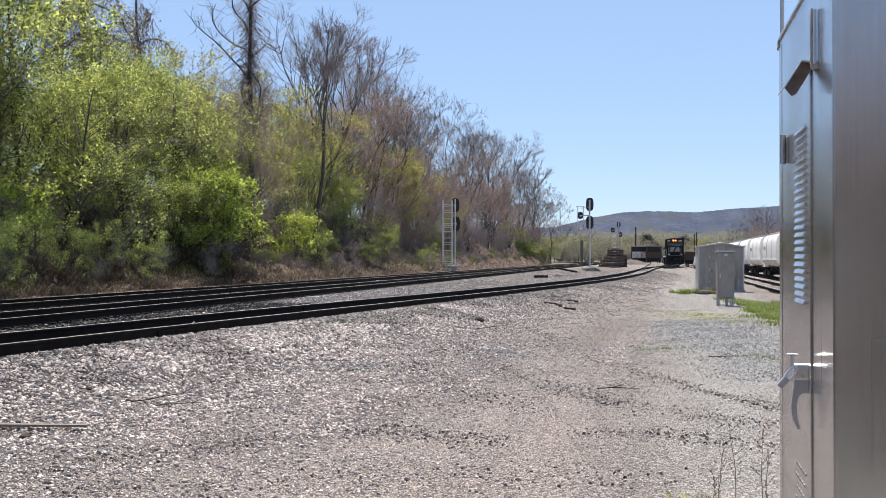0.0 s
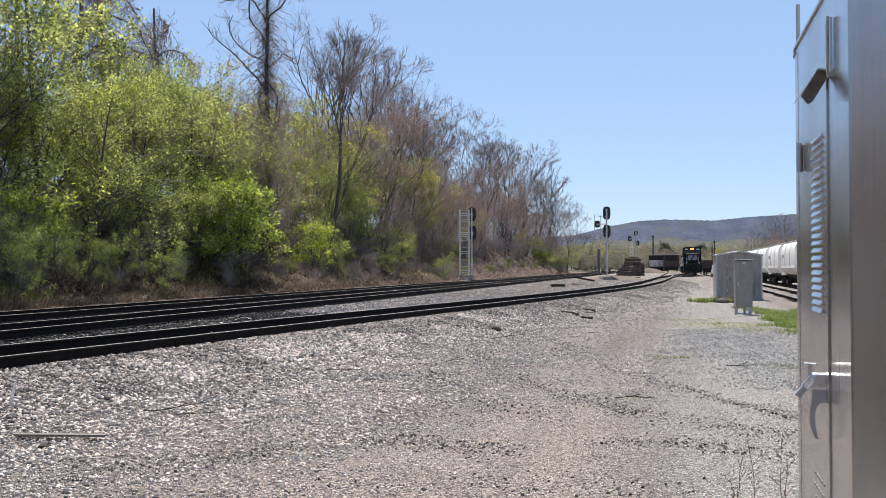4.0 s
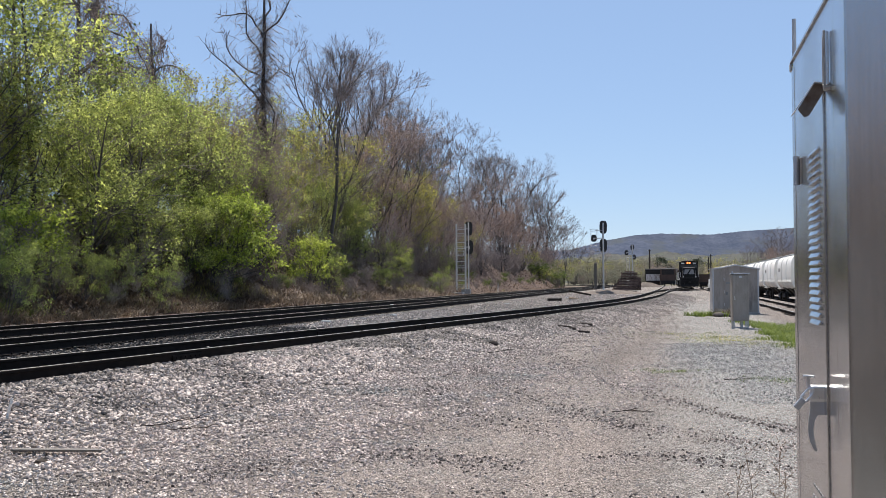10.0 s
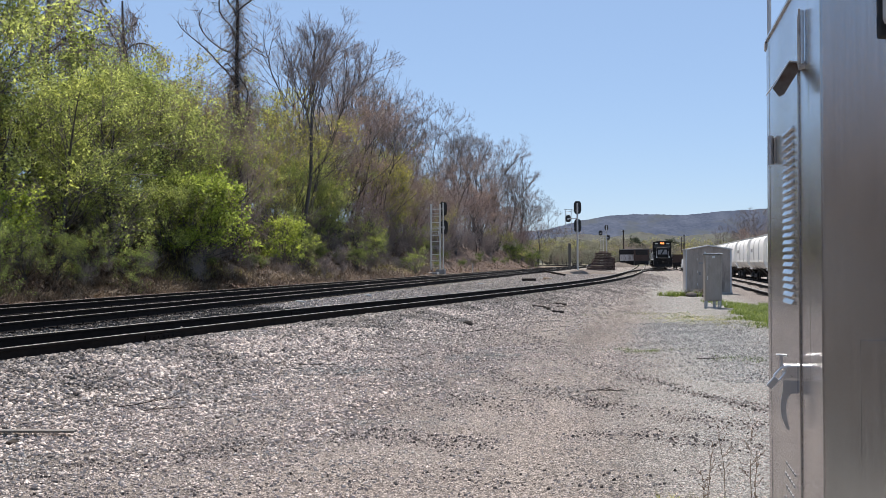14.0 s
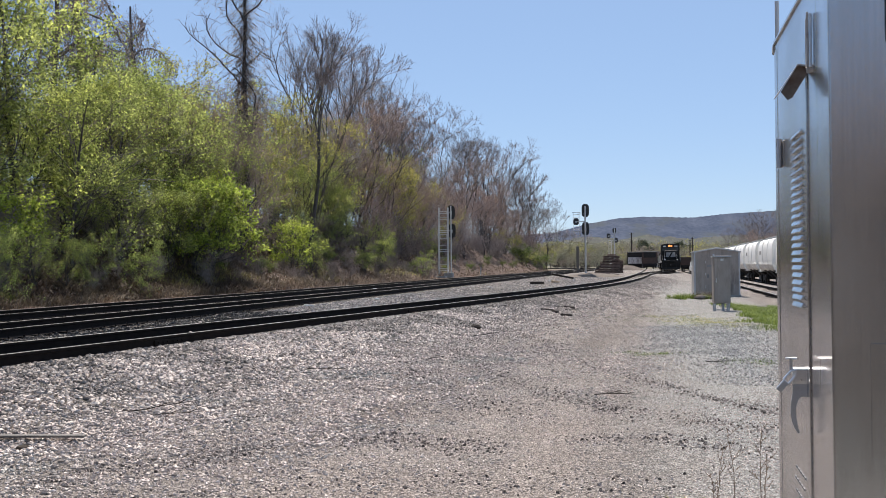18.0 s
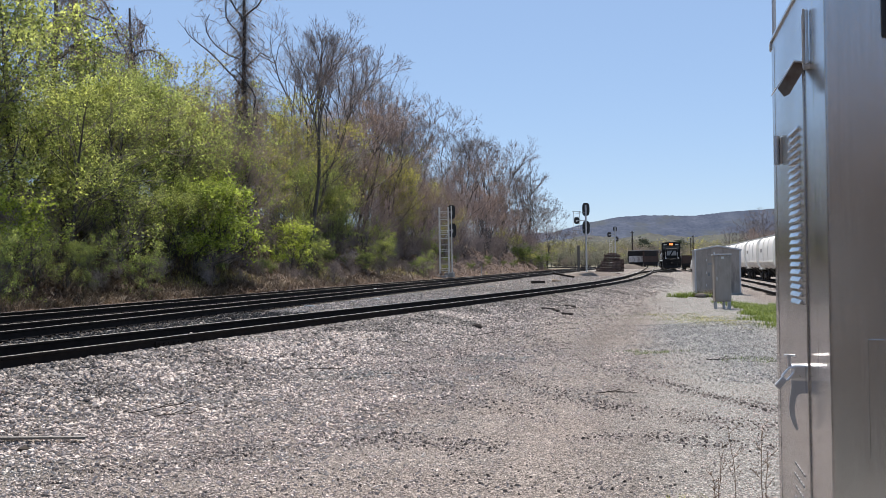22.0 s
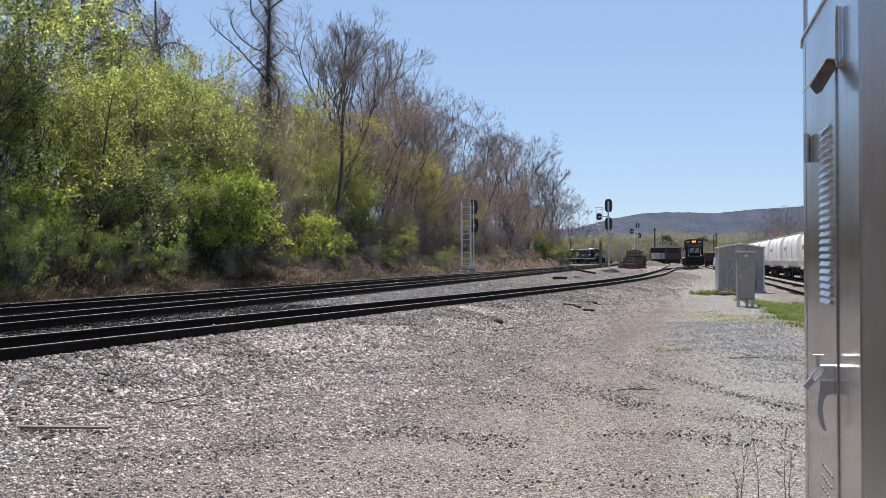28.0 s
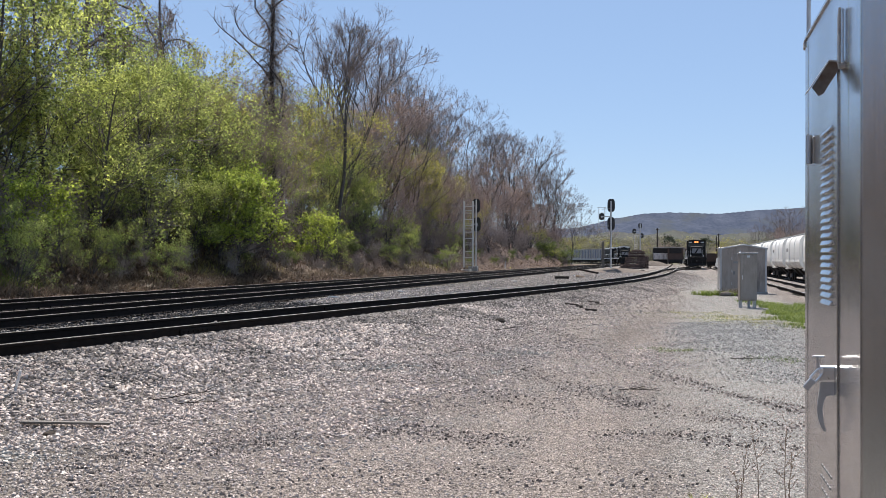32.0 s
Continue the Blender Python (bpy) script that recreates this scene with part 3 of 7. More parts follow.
SIDE_TABLE = [(118, 1.25), (140, 0.5), (165, -1.3), (190, -2.5), (215, -2.75), (420, -2.75)]
SIDE_S, SIDE_N = smooth_table(SIDE_TABLE)
side_track, side_along = build_track("siding that leaves the yard track by a switch", [at(s, float(np.interp(s, SIDE_S, SIDE_N))) for s in np.arange(119, 420, 3.0)], joined=(12, 290))
yard_track, yard_along = build_track("low rusty yard track behind the signal cabinets", [at(s, -6.3) for s in np.arange(20, 330, 5.0)], z=0.16, joined=(10, 300))
hop_track, hop_along = build_track("yard track under the standing hopper cars", [at(s, -12.4) for s in np.arange(30, 330, 5.0)], z=-0.45, joined=(10, 290))

# ---- near signal cabinet: sheet-steel house right beside the eye ----
CAB = pose(0.934, 2.567, 0, 0, 0, -math.degrees(HEAD))       # local: x along the near face, y along the door face, z up


def louvre_mesh():
    """One row of pressed louvres: four short hooded slits side by side, 9 mm proud of the door (the plane x = 0)."""
    bm = bmesh.new()
    rows = [(0.0, 0.0), (-0.002, 0.0), (-0.009, -0.0125), (-0.009, -0.014), (-0.006, -0.0145), (0.0, -0.0125)]
    for c in (-0.078, -0.026, 0.026, 0.078):
        ends = []
        for y, k in ((-0.0245, 0.1), (-0.0215, 1.0), (0.0215, 1.0), (0.0245, 0.1)):
            ends.append([bm.verts.new((x * k, c + y, z * (0.5 + 0.5 * k))) for x, z in rows])
        for a, b in zip(ends, ends[1:]):
            for i in range(len(rows)):
                j = (i + 1) % len(rows)
                bm.faces.new((a[i], a[j], b[j], b[i]))
        bm.faces.new(ends[0][::-1])
        bm.faces.new(ends[-1])
    me = bpy.data.meshes.new("louvre")
    bm.to_mesh(me)
    bm.free()
    me.materials.append(M_STEEL)
    return me


def build_near_cabinet():
    c = empty("signal_cabinet", CAB, "tall brushed steel signal cabinet with a padlocked louvred door", "signal cabinet")
    L, W, T = 1.155, 1.75, 2.40
    # walls of folded sheet, 30 mm
    for name, size, cen in (("side_wall", (0.03, L - 0.06, T - 0.12), (0.015, L / 2, 0.12 + (T - 0.12) / 2)),
                            ("side_wall", (0.03, L - 0.06, T - 0.12), (W - 0.015, L / 2, 0.12 + (T - 0.12) / 2)),
                            ("end_wall", (W, 0.03, T - 0.12), (W / 2, 0.015, 0.12 + (T - 0.12) / 2)),
                            ("end_wall", (W, 0.03, T - 0.12), (W / 2, L - 0.015, 0.12 + (T - 0.12) / 2))):
        part(name, box(size, cen, bevel=0.004), M_STEEL, c)
    part("base_frame", box((W + 0.04, L + 0.04, 0.12), (W / 2, L / 2, 0.06), bevel=0.01), M_CONC, c, "concrete footing")
    bm = bmesh.new()
    sheet(bm, [(-0.003, 0), (W + 0.003, 0), (W + 0.003, 0.008), (W / 2, 0.16), (-0.003, 0.008)], L + 0.01, Matrix(((1, 0, 0, 0), (0, 0, 1, -0.005), (0, 1, 0, T + 0.002), (0, 0, 0, 1))))
    part("roof", bm, M_STEEL, c)
    # folded corner strip, and two upright seams of the door frame
    for y, w, p in ((0.045, 0.085, 0.0), (0.215, 0.035, -0.0012), (1.11, 0.07, 0.0)):
        part("corner_strip" if y < 0.1 else "frame_strip", box((0.012, w, T - 0.16), (-p + 0.0045, y, 0.13 + (T - 0.16) / 2), bevel=0.0012), M_STEEL, c)
    # eave trim along the door side
    part("eave_trim", box((0.006, L + 0.006, 0.005), (-0.003, L / 2, T - 0.003), bevel=0.001), M_ALU, c, "folded grey sheet eave trim")
    # the door
    d = part("door", box((0.006, 0.56, 2.02), (-0.002, 0.645, 1.17), bevel=0.002), M_STEEL, c, "louvred steel door")
    lm = louvre_mesh()
    for i in range(24):
        ob = new("louvre", lm)
        ob.parent = d
        ob.matrix_basis = pose(-0.0046, 0.558, 2.025 - i * 0.0214)
    slot = bpy.data.meshes.new("vent_slot")
    bm = box((0.003, 0.026, 0.008), (0, 0, 0), bevel=0.001)
    bm.to_mesh(slot)
    bm.free()
    slot.materials.append(M_CARGREY)
    for i in range(9):
        for j in range(5):
            ob = new("vent_slot", slot)
            ob.parent = d
            ob.matrix_basis = pose(-0.0058, 0.47 + j * 0.045 + (i % 2) * 0.022, 1.04 - i * 0.035)
    for z in (1.996, 0.5):
        h = part("hinge", box((0.006, 0.035, 0.082), (-0.006, 0.875, z), bevel=0.002), M_GALV, d)
        part("hinge_pin", rod((-0.018, 0.885, z - 0.045), (-0.018, 0.885, z + 0.048), 0.009, sides=12), M_ALU, d)
    # latch: keeper bars, swinging hook handle and padlock, which stand out from the door edge
    k = part("latch_plate", box((0.040, 0.022, 0.042), (-0.022, 0.425, 1.334), bevel=0.005), M_CHROME, c, "worn steel latch keeper")
    for z, r in ((1.353, 0.004), (1.337, 0.0035), (1.316, 0.009)):
        part("latch_bar", rod((0.0, 0.425, z), (-0.043, 0.425, z), r, sides=10), M_CHROME, k)
    part("latch_bar", rod((-0.046, 0.425, 1.349), (-0.046, 0.425, 1.381), 0.005, sides=10), M_CHROME, k)
    part("latch_bar", rod((-0.03, 0.425, 1.380), (-0.06, 0.425, 1.381), 0.0035, sides=8), M_CHROME, k)
    bm = bmesh.new()
    outer = [(0.0, 1.322), (-0.042, 1.322), (-0.042, 1.295), (-0.047, 1.265), (-0.049, 1.238), (-0.045, 1.212), (-0.037, 1.190), (-0.028, 1.177), (-0.023, 1.180),
             (-0.029, 1.196), (-0.036, 1.218), (-0.038, 1.242), (-0.034, 1.265), (-0.027, 1.280), (-0.014, 1.285), (0.0, 1.276)]
    sheet(bm, outer, 0.014, Matrix(((1, 0, 0, 0), (0, 0, 1, 0.418), (0, 1, 0, -0.006), (0, 0, 0, 1))))
    bmesh.ops.bevel(bm, geom=list(bm.edges), offset=0.003, segments=2, affect="EDGES")
    part("latch_handle", bm, M_ALU, c, "curved steel pull handle")
    pad = empty("padlock", CAB @ pose(-0.047, 0.41, 1.334, 0, 40, 0), "small brass-and-steel padlock hanging on the cabinet latch", "padlock")
    part("lock_body", box((0.018, 0.014, 0.034), (0, 0, -0.037), bevel=0.003), M_ALU, pad)
    bm = bmesh.new()
    ring = [Vector((0.009 * math.cos(t), 0, 0.004 + 0.012 * math.sin(t))) for t in np.linspace(0, math.pi, 9)]
    ring = [Vector((0.009, 0, -0.022))] + ring + [Vector((-0.009, 0, -0.022))]
    for p, q in zip(ring, ring[1:]):
        add_rod(bm, p, q, 0.0035)
    part("shackle", bm, M_CHROME, pad)
    # tilted hood plate below an upright channel, both rust-stained
    st = part("stay_channel", box((0.010, 0.020, 0.145), (-0.007, 0.262, 2.232), bevel=0.003), M_STEEL, c, "rust-stained upright channel")
    part("channel_lip", box((0.006, 0.004, 0.13), (-0.014, 0.270, 2.228), bevel=0.001), M_RUSTY, st)
    part("channel_lip", box((0.006, 0.005, 0.145), (-0.014, 0.254, 2.234), bevel=0.001), M_RUSTY, st)
    part("channel_foot", rod((0, 0.262, 2.158), (-0.016, 0.262, 2.155), 0.009), M_RUSTY, st)
    bm = bmesh.new()
    y0, y1 = 0.335, 0.455
    prof = [(0.0, 2.182), (-0.029, 2.186), (-0.078, 2.112), (-0.076, 2.110), (-0.028, 2.182), (0.0, 2.178)]
    sheet(bm, prof, y1 - y0, Matrix(((1, 0, 0, 0), (0, 0, 1, y0), (0, 1, 0, 0), (0, 0, 0, 1))))
    h = part("door_hood", bm, M_ALU, c, "bent rain hood over the door")
    bm = bmesh.new()
    sheet(bm, [(0.0, 2.178), (-0.028, 2.182), (-0.072, 2.113), (-0.055, 2.090), (-0.042, 2.096), (0, 2.165)], 0.004, Matrix(((1, 0, 0, 0), (0, 0, 1, y0 + 0.01), (0, 1, 0, 0), (0, 0, 0, 1))))
    part("hood_cheek", bm, M_HOOD_SHADED, h)
    # conduit mast at the far corner
    part("mast", rod((0.012, 1.172, 2.36), (0.012, 1.172, 2.555), 0.007, sides=12), M_MAST, c, "thin grey conduit mast")
    part("mast_clamp", box((0.03, 0.04, 0.03), (0.010, 1.165, 2.385), bevel=0.005), M_RUSTY, c)
    # lamp housing and plate on the near face
    lamp = empty("wall_lamp", CAB @ pose(0.204, 0.0, 2.256), "cream wall lamp in a black frame on the cabinet", "wall lamp")
    part("backplate", box((0.150, 0.012, 0.172), (0, -0.006, 0), bevel=0.0055), M_SIGNAL, lamp, "black backplate")
    bm = box((0.128, 0.045, 0.140), (-0.004, -0.034, 0.010), bevel=0.014)
    part("housing", bm, M_PLASTIC, lamp)
    part("lens", box((0.105, 0.035, 0.024), (-0.004, -0.030, -0.068), bevel=0.006), M_WINDOW, lamp)
    pl = part("access_panel", box((0.34, 0.003, 0.28), (0.255, -0.0015, 1.315), bevel=0.001), M_STEEL, c, "flush steel access panel")


build_near_cabinet()


# ---- the signal house and the slim case farther on ----
def build_signal_house():
    p = Vector((13.36, 51.6))
    h = empty("signal_house", pose(p.x, p.y, 0, 0, 0, -10.5), "grey metal signal house with a low gable roof", "signal house")
    w, d, e, pk = 2.16, 2.4, 2.18, 0.19
    bm = bmesh.new()
    sheet(bm, [(-w / 2, 0.1), (w / 2, 0.1), (w / 2, e), (0, e + pk), (-w / 2, e)], 0.05, Matrix(((1, 0, 0, 0), (0, 0, 1, 0), (0, 1, 0, 0), (0, 0, 0, 1))))
    part("gable_wall", bm, M_GALV, h)
    bm = bmesh.new()
    sheet(bm, [(-w / 2, 0.1), (w / 2, 0.1), (w / 2, e), (0, e + pk), (-w / 2, e)], 0.05, Matrix(((1, 0, 0, 0), (0, 0, 1, d - 0.05), (0, 1, 0, 0), (0, 0, 0, 1))))
    part("gable_wall", bm, M_GALV, h)
    for x in (-1, 1):
        part("side_wall", box((0.05, d - 0.1, e - 0.1), (x * (w / 2 - 0.025), d / 2, 0.1 + (e - 0.1) / 2)), M_ALU, h)
        k = math.degrees(math.atan2(pk, w / 2))
        part("roof_panel", box((w / 2 + 0.09, d + 0.12, 0.03), (x * (w / 4 + 0.02), d / 2, e + pk / 2 + 0.017), (0, x * k, 0), 0.006), M_ALU, h)
        part("corner_post", box((0.07, 0.03, e - 0.1), (x * (w / 2 - 0.035), -0.012, 0.1 + (e - 0.1) / 2), bevel=0.006), M_ALU, h, "pale corner post")
        part("fascia", box((w / 2 + 0.08, 0.03, 0.05), (x * (w / 4 + 0.015), -0.035, e + pk / 2 - 0.01), (0, x * k, 0), 0.005), M_ALU, h)
    part("plinth", box((w + 0.1, d + 0.1, 0.12), (0, d / 2, 0.05), bevel=0.01), M_CONC, h)
    dr = part("door", box((0.82, 0.03, 1.75), (-0.12, -0.012, 1.08), bevel=0.008), M_GALV, h, "flush grey door")
    part("handle", box((0.03, 0.05, 0.16), (0.2, -0.05, 1.05), bevel=0.008), M_CHROME, dr)
    for z in (0.5, 1.1, 1.7):
        part("hinge", box((0.02, 0.02, 0.12), (-0.53, -0.03, z), bevel=0.003), M_CHROME, dr)
    part("notice_plate", box((0.22, 0.006, 0.10), (-0.35, -0.031, 1.52)), M_CARGREY, dr, "small faded notice plate")
    part("notice_plate", box((0.12, 0.006, 0.10), (0.05, -0.031, 1.56)), M_CARGREY, dr)
    part("notice_plate", box((0.10, 0.006, 0.16), (-0.42, -0.031, 1.02)), M_CARGREY, dr)


def build_slim_case():
    c = empty("relay_case", pose(9.62, 36.5, 0, 0, 0, -6), "slim grey steel relay case on short legs", "relay case")
    part("body", box((0.56, 0.46, 1.58), (0, 0.23, 1.055), bevel=0.012), M_GALV, c)
    part("door", box((0.50, 0.02, 1.48), (0, -0.011, 1.05), bevel=0.006), M_GALV, c)
    part("cap", box((0.62, 0.54, 0.035), (0, 0.23, 1.865), (-2, 0, 0), 0.008), M_ALU, c, "pale cap")
    part("handle", box((0.02, 0.03, 0.14), (-0.2, -0.03, 1.05), bevel=0.005), M_CHROME, c)
    part("notice_plate", box((0.1, 0.004, 0.07), (0.0, -0.024, 1.76)), M_WHITE, c, "small white plate")
    for x in (-0.23, 0.23):
        for y in (0.03, 0.42):
            part("leg", box((0.05, 0.05, 0.30), (x, y, 0.12), bevel=0.004), M_ALU, c)
    part("leg_brace", box((0.5, 0.03, 0.03), (0, 0.03, 0.05)), M_ALU, c)
    part("lifting_eye", rod((-0.25, 0.2, 1.87), (-0.25, 0.2, 1.95), 0.03), M_ALU, c)
    b = part("conduit", rod((0.05, 0.2, -0.02), (0.05, 0.2, 0.28), 0.05), M_MAST, c)


build_signal_house()
build_slim_case()


# ---- signals ----
def signal_head(parent, x, z, big=True):
    """A black disc-backed colour-light head that faces up the line, its back to the eye, at height z on its mast."""
    w, hgt = (0.42, 0.62) if big else (0.30, 0.36)
    bm = bmesh.new()
    out = []
    for a in np.linspace(0, 2 * math.pi, 32, endpoint=False):
        ca, sa = math.cos(a), math.sin(a)
        out.append((w * 0.92 * math.copysign(abs(ca) ** 0.62, ca), (hgt + (0.06 if big else 0)) * math.copysign(abs(sa) ** 0.62, sa)))
    sheet(bm, out, 0.03, pose(x, 0.15, z, 90, 0, 0))
    t = part("signal_target", bm, M_SIGNAL, parent, "oval black signal target")
    part("signal_case", box((w * 0.9, 0.22, hgt * 1.45), (x, 0.27, z), bevel=0.03), M_SIGNAL, t)
    for k in ((0.36, 0, -0.36) if big else (0.14, -0.14)):
        bm = bmesh.new()
        add_rod(bm, (x, 0.38, z + k), (x, 0.65, z + k - 0.02), 0.115, 0.125, 14)
        part("hood", bm, M_SIGNAL, t)
    part("bracket", box((abs(x) + 0.16, 0.10, 0.09), (x / 2, 0.08, z)), M_MAST, t, "grey bracket")
    part("clamp_box", box((0.16, 0.10, hgt * 0.5), (x, 0.10, z - hgt * 0.1), bevel=0.015), M_MAST, t)


def ladder(parent, x, y, z0, z1, w=0.45, cage=False):
    for k in (-w / 2, w / 2):
        part("ladder_rail", box((0.05, 0.05, z1 - z0), (x + k, y, (z0 + z1) / 2)), M_MAST, parent)
    z = z0 + 0.3
    while z < z1:
        part("rung", rod((x - w / 2, y, z), (x + w / 2, y, z), 0.016, sides=6), M_MAST, parent)
        z += 0.31 if not cage else 0.55
    

def build_signal_tower():
    t = empty("signal_mast", pose(0.83, 105, 0.72, 0, 0, -8), "pale lattice signal mast with two black heads beside the bank", "railway signal", "signals")
    part("foundation", box((0.9, 0.9, 0.5), (0.1, 0, -0.05), bevel=0.03), M_CONC, t)
    part("mast", rod((0.36, 0, 0), (0.36, 0, 6.7), 0.06, sides=12), M_WHITE, t)
    for x in (-0.78, 0.1):
        for y in (0.0, -0.6):
            part("ladder_rail", box((0.085, 0.06, 6.5), (x, y, 3.3)), M_WHITE, t)
    z = 0.4
    i = 0
    while z < 6.5:
        part("rung", box((0.88, 0.03, 0.06), (-0.34, -0.6, z)), M_WHITE, t)
        if i % 3 == 0:
            part("platform_bar", box((0.05, 0.6, 0.05), (-0.78, -0.3, z)), M_WHITE, t)
            part("platform_bar", box((0.05, 0.6, 0.05), (0.1, -0.3, z)), M_WHITE, t)
            part("back_rail", box((0.88, 0.03, 0.05), (-0.34, 0.0, z + 0.2)), M_WHITE, t)
        z += 0.62
        i += 1
    part("platform", box((1.0, 0.7, 0.05), (-0.34, -0.3, 3.9)), M_MAST, t)
    part("platform", box((1.0, 0.7, 0.05), (-0.34, -0.3, 5.6)), M_MAST, t)
    signal_head(t, 0.36, 6.1)
    signal_head(t, 0.42, 4.3)


def build_signal_pair():
    t = empty("signal_mast", pose(15.3, 112, 0.10, 0, 0, -8), "grey signal mast with ladder and black heads between the tracks", "railway signal", "signals")
    part("foundation", box((0.9, 0.9, 0.4), (0, 0, 0.0), bevel=0.03), M_CONC, t)
    part("mast", rod((0, 0, 0), (0, 0, 7.6), 0.09, sides=12), M_MAST, t)
    part("base_casting", rod((0, 0, 0.2), (0, 0, 0.75), 0.24, 0.1, 10), M_MAST, t)
    signal_head(t, 0.02, 7.15)
    signal_head(t, 0.02, 5.25)
    ladder(t, -0.95, 0.5, 4.3, 7.0, 0.62)
    for z in (4.6, 6.8):
        part("stay", box((0.9, 0.05, 0.05), (-0.45, 0.25, z), (0, 0, -28)), M_MAST, t)
    part("platform", box((1.1, 0.7, 0.05), (-0.8, 0.2, 5.0)), M_MAST, t)
    part("guard_rail", box((0.9, 0.04, 0.04), (-0.95, 0.0, 6.95)), M_MAST, t)
    signal_head(t, -0.95, 6.0, False)
    c = empty("equipment_post", pose(21.8, 168.6, 0.15, 0, 0, -8), "thick weathered grey post beside the main line", "post")
    part("shaft", box((0.44, 0.40, 4.3), (0, 0, 2.1), bevel=0.03), M_WOOD, c)
    part("cap", box((0.50, 0.46, 0.08), (0, 0, 4.28), bevel=0.02), M_GALV, c)


def build_signal_small():
    t = empty("signal_mast", pose(25.7, 157, 0.55, 0, 0, -8), "slender signal mast with three small round heads", "railway signal", "signals")
    part("foundation", box((0.8, 0.8, 0.4), (0, 0, 0), bevel=0.03), M_CONC, t)
    part("mast", rod((0, 0, 0), (0, 0, 6.3), 0.085, sides=12), M_MAST, t)
    signal_head(t, 0.0, 6.0, False)
    signal_head(t, 0.22, 4.55, False)
    signal_head(t, -0.85, 5.2, False)
    ladder(t, -0.62, 0.4, 0.2, 4.6, 0.4)
    part("guard_rail", box((0.8, 0.05, 0.05), (-0.4, 0.2, 4.5)), M_MAST, t)


build_signal_tower()
build_signal_pair()
build_signal_small()

# ---- trees ----
def grow(seed, height, spread, limbs, first=0.35, lean=0.0, up=0.55, sub=5, twig=5, fine=3, wob=0.10, stems=1, trunk_r=None, round_=False):
    """Skeleton of a tree: tapered segments (p, q, r, r2, level) and the tips with their directions."""
    rnd = random.Random(seed)
    segs, tips = [], []

    def limb(p, d, length, r, level, steps):
        pts = [p]
        q = p.copy()
        dd = d.normalized()
        for i in range(steps):
            dd = (dd + Vector((rnd.uniform(-1, 1), rnd.uniform(-1, 1), rnd.uniform(-0.6, 1))) * wob * (1 + level * 0.7) + Vector((0, 0, 0.06 * up))).normalized()
            n = q + dd * (length / steps)
            k0, k1 = 1 - 0.8 * i / steps, 1 - 0.8 * (i + 1) / steps
            segs.append((q.copy(), n.copy(), r * k0, r * k1, level))
            q = n
            pts.append(q.copy())
        return pts, dd

    def side(d, tilt):
        a = rnd.uniform(0, 2 * math.pi)
        v = d.orthogonal().normalized()
        v = Matrix.Rotation(a, 3, d) @ v
        return (d * math.cos(tilt) + v * math.sin(tilt)).normalized()

    for st in range(stems):
        base = Vector((rnd.uniform(-0.3, 0.3), rnd.uniform(-0.3, 0.3), -0.3)) if stems > 1 else Vector((0, 0, -0.3))
        d0 = Vector((rnd.uniform(-1, 1) * (0.35 if stems > 1 else 0.06) + lean, rnd.uniform(-1, 1) * (0.35 if stems > 1 else 0.06), 1))
        hh = height * (1 if st == 0 else rnd.uniform(0.65, 1.0))
        r0 = trunk_r or height * 0.011 + 0.015
        trunk, _ = limb(base, d0, hh, r0 if stems == 1 else r0 * 0.6, 0, 9)
        for i in range(limbs):
            k = first + (1 - first) * (i + rnd.random()) / limbs
            j = min(int(k * 9), 8)
            p = trunk[j].lerp(trunk[j + 1], k * 9 - j)
            d = (trunk[j + 1] - trunk[j]).normalized()
            ln = spread * (math.sin(math.pi * (0.2 + 0.68 * k)) if round_ else 1.1 - 0.62 * k) * rnd.uniform(0.7, 1.2)
            tilt = radians(rnd.uniform(32, 68))
            r = r0 * (1.05 - k) * 0.42 + 0.008
            l1, e1 = limb(p, side(d, tilt), ln, r, 1, 5)
            tips.append((l1[-1], e1))
            for b in range(sub):
                kb = rnd.uniform(0.25, 1.0)
                jb = min(int(kb * 5), 4)
                pb = l1[jb].lerp(l1[jb + 1], kb * 5 - jb)
                db = (l1[jb + 1] - l1[jb]).normalized()
                l2, e2 = limb(pb, side(db, radians(rnd.uniform(25, 60))), ln * rnd.uniform(0.3, 0.55), r * 0.45 + 0.003, 2, 3)
                tips.append((l2[-1], e2))
                for c in range(twig):
                    kc = rnd.uniform(0.2, 1.0)
                    jc = min(int(kc * 3), 2)
                    pc = l2[jc].lerp(l2[jc + 1], kc * 3 - jc)
                    dc = (l2[jc + 1] - l2[jc]).normalized()
                    l3, e3 = limb(pc, side(dc, radians(rnd.uniform(20, 65))), ln * rnd.uniform(0.14, 0.28), 0.006, 3, 2)
                    tips.append((l3[-1], e3))
                    tips.append((l3[1], e3))
                    for f in range(fine):
                        pf = l3[0].lerp(l3[-1], rnd.uniform(0.2, 1))
                        df = side(e3, radians(rnd.uniform(25, 70)))
                        segs.append((pf, pf + df * ln * rnd.uniform(0.05, 0.12), 0.0045, 0.002, 4))
    return segs, tips


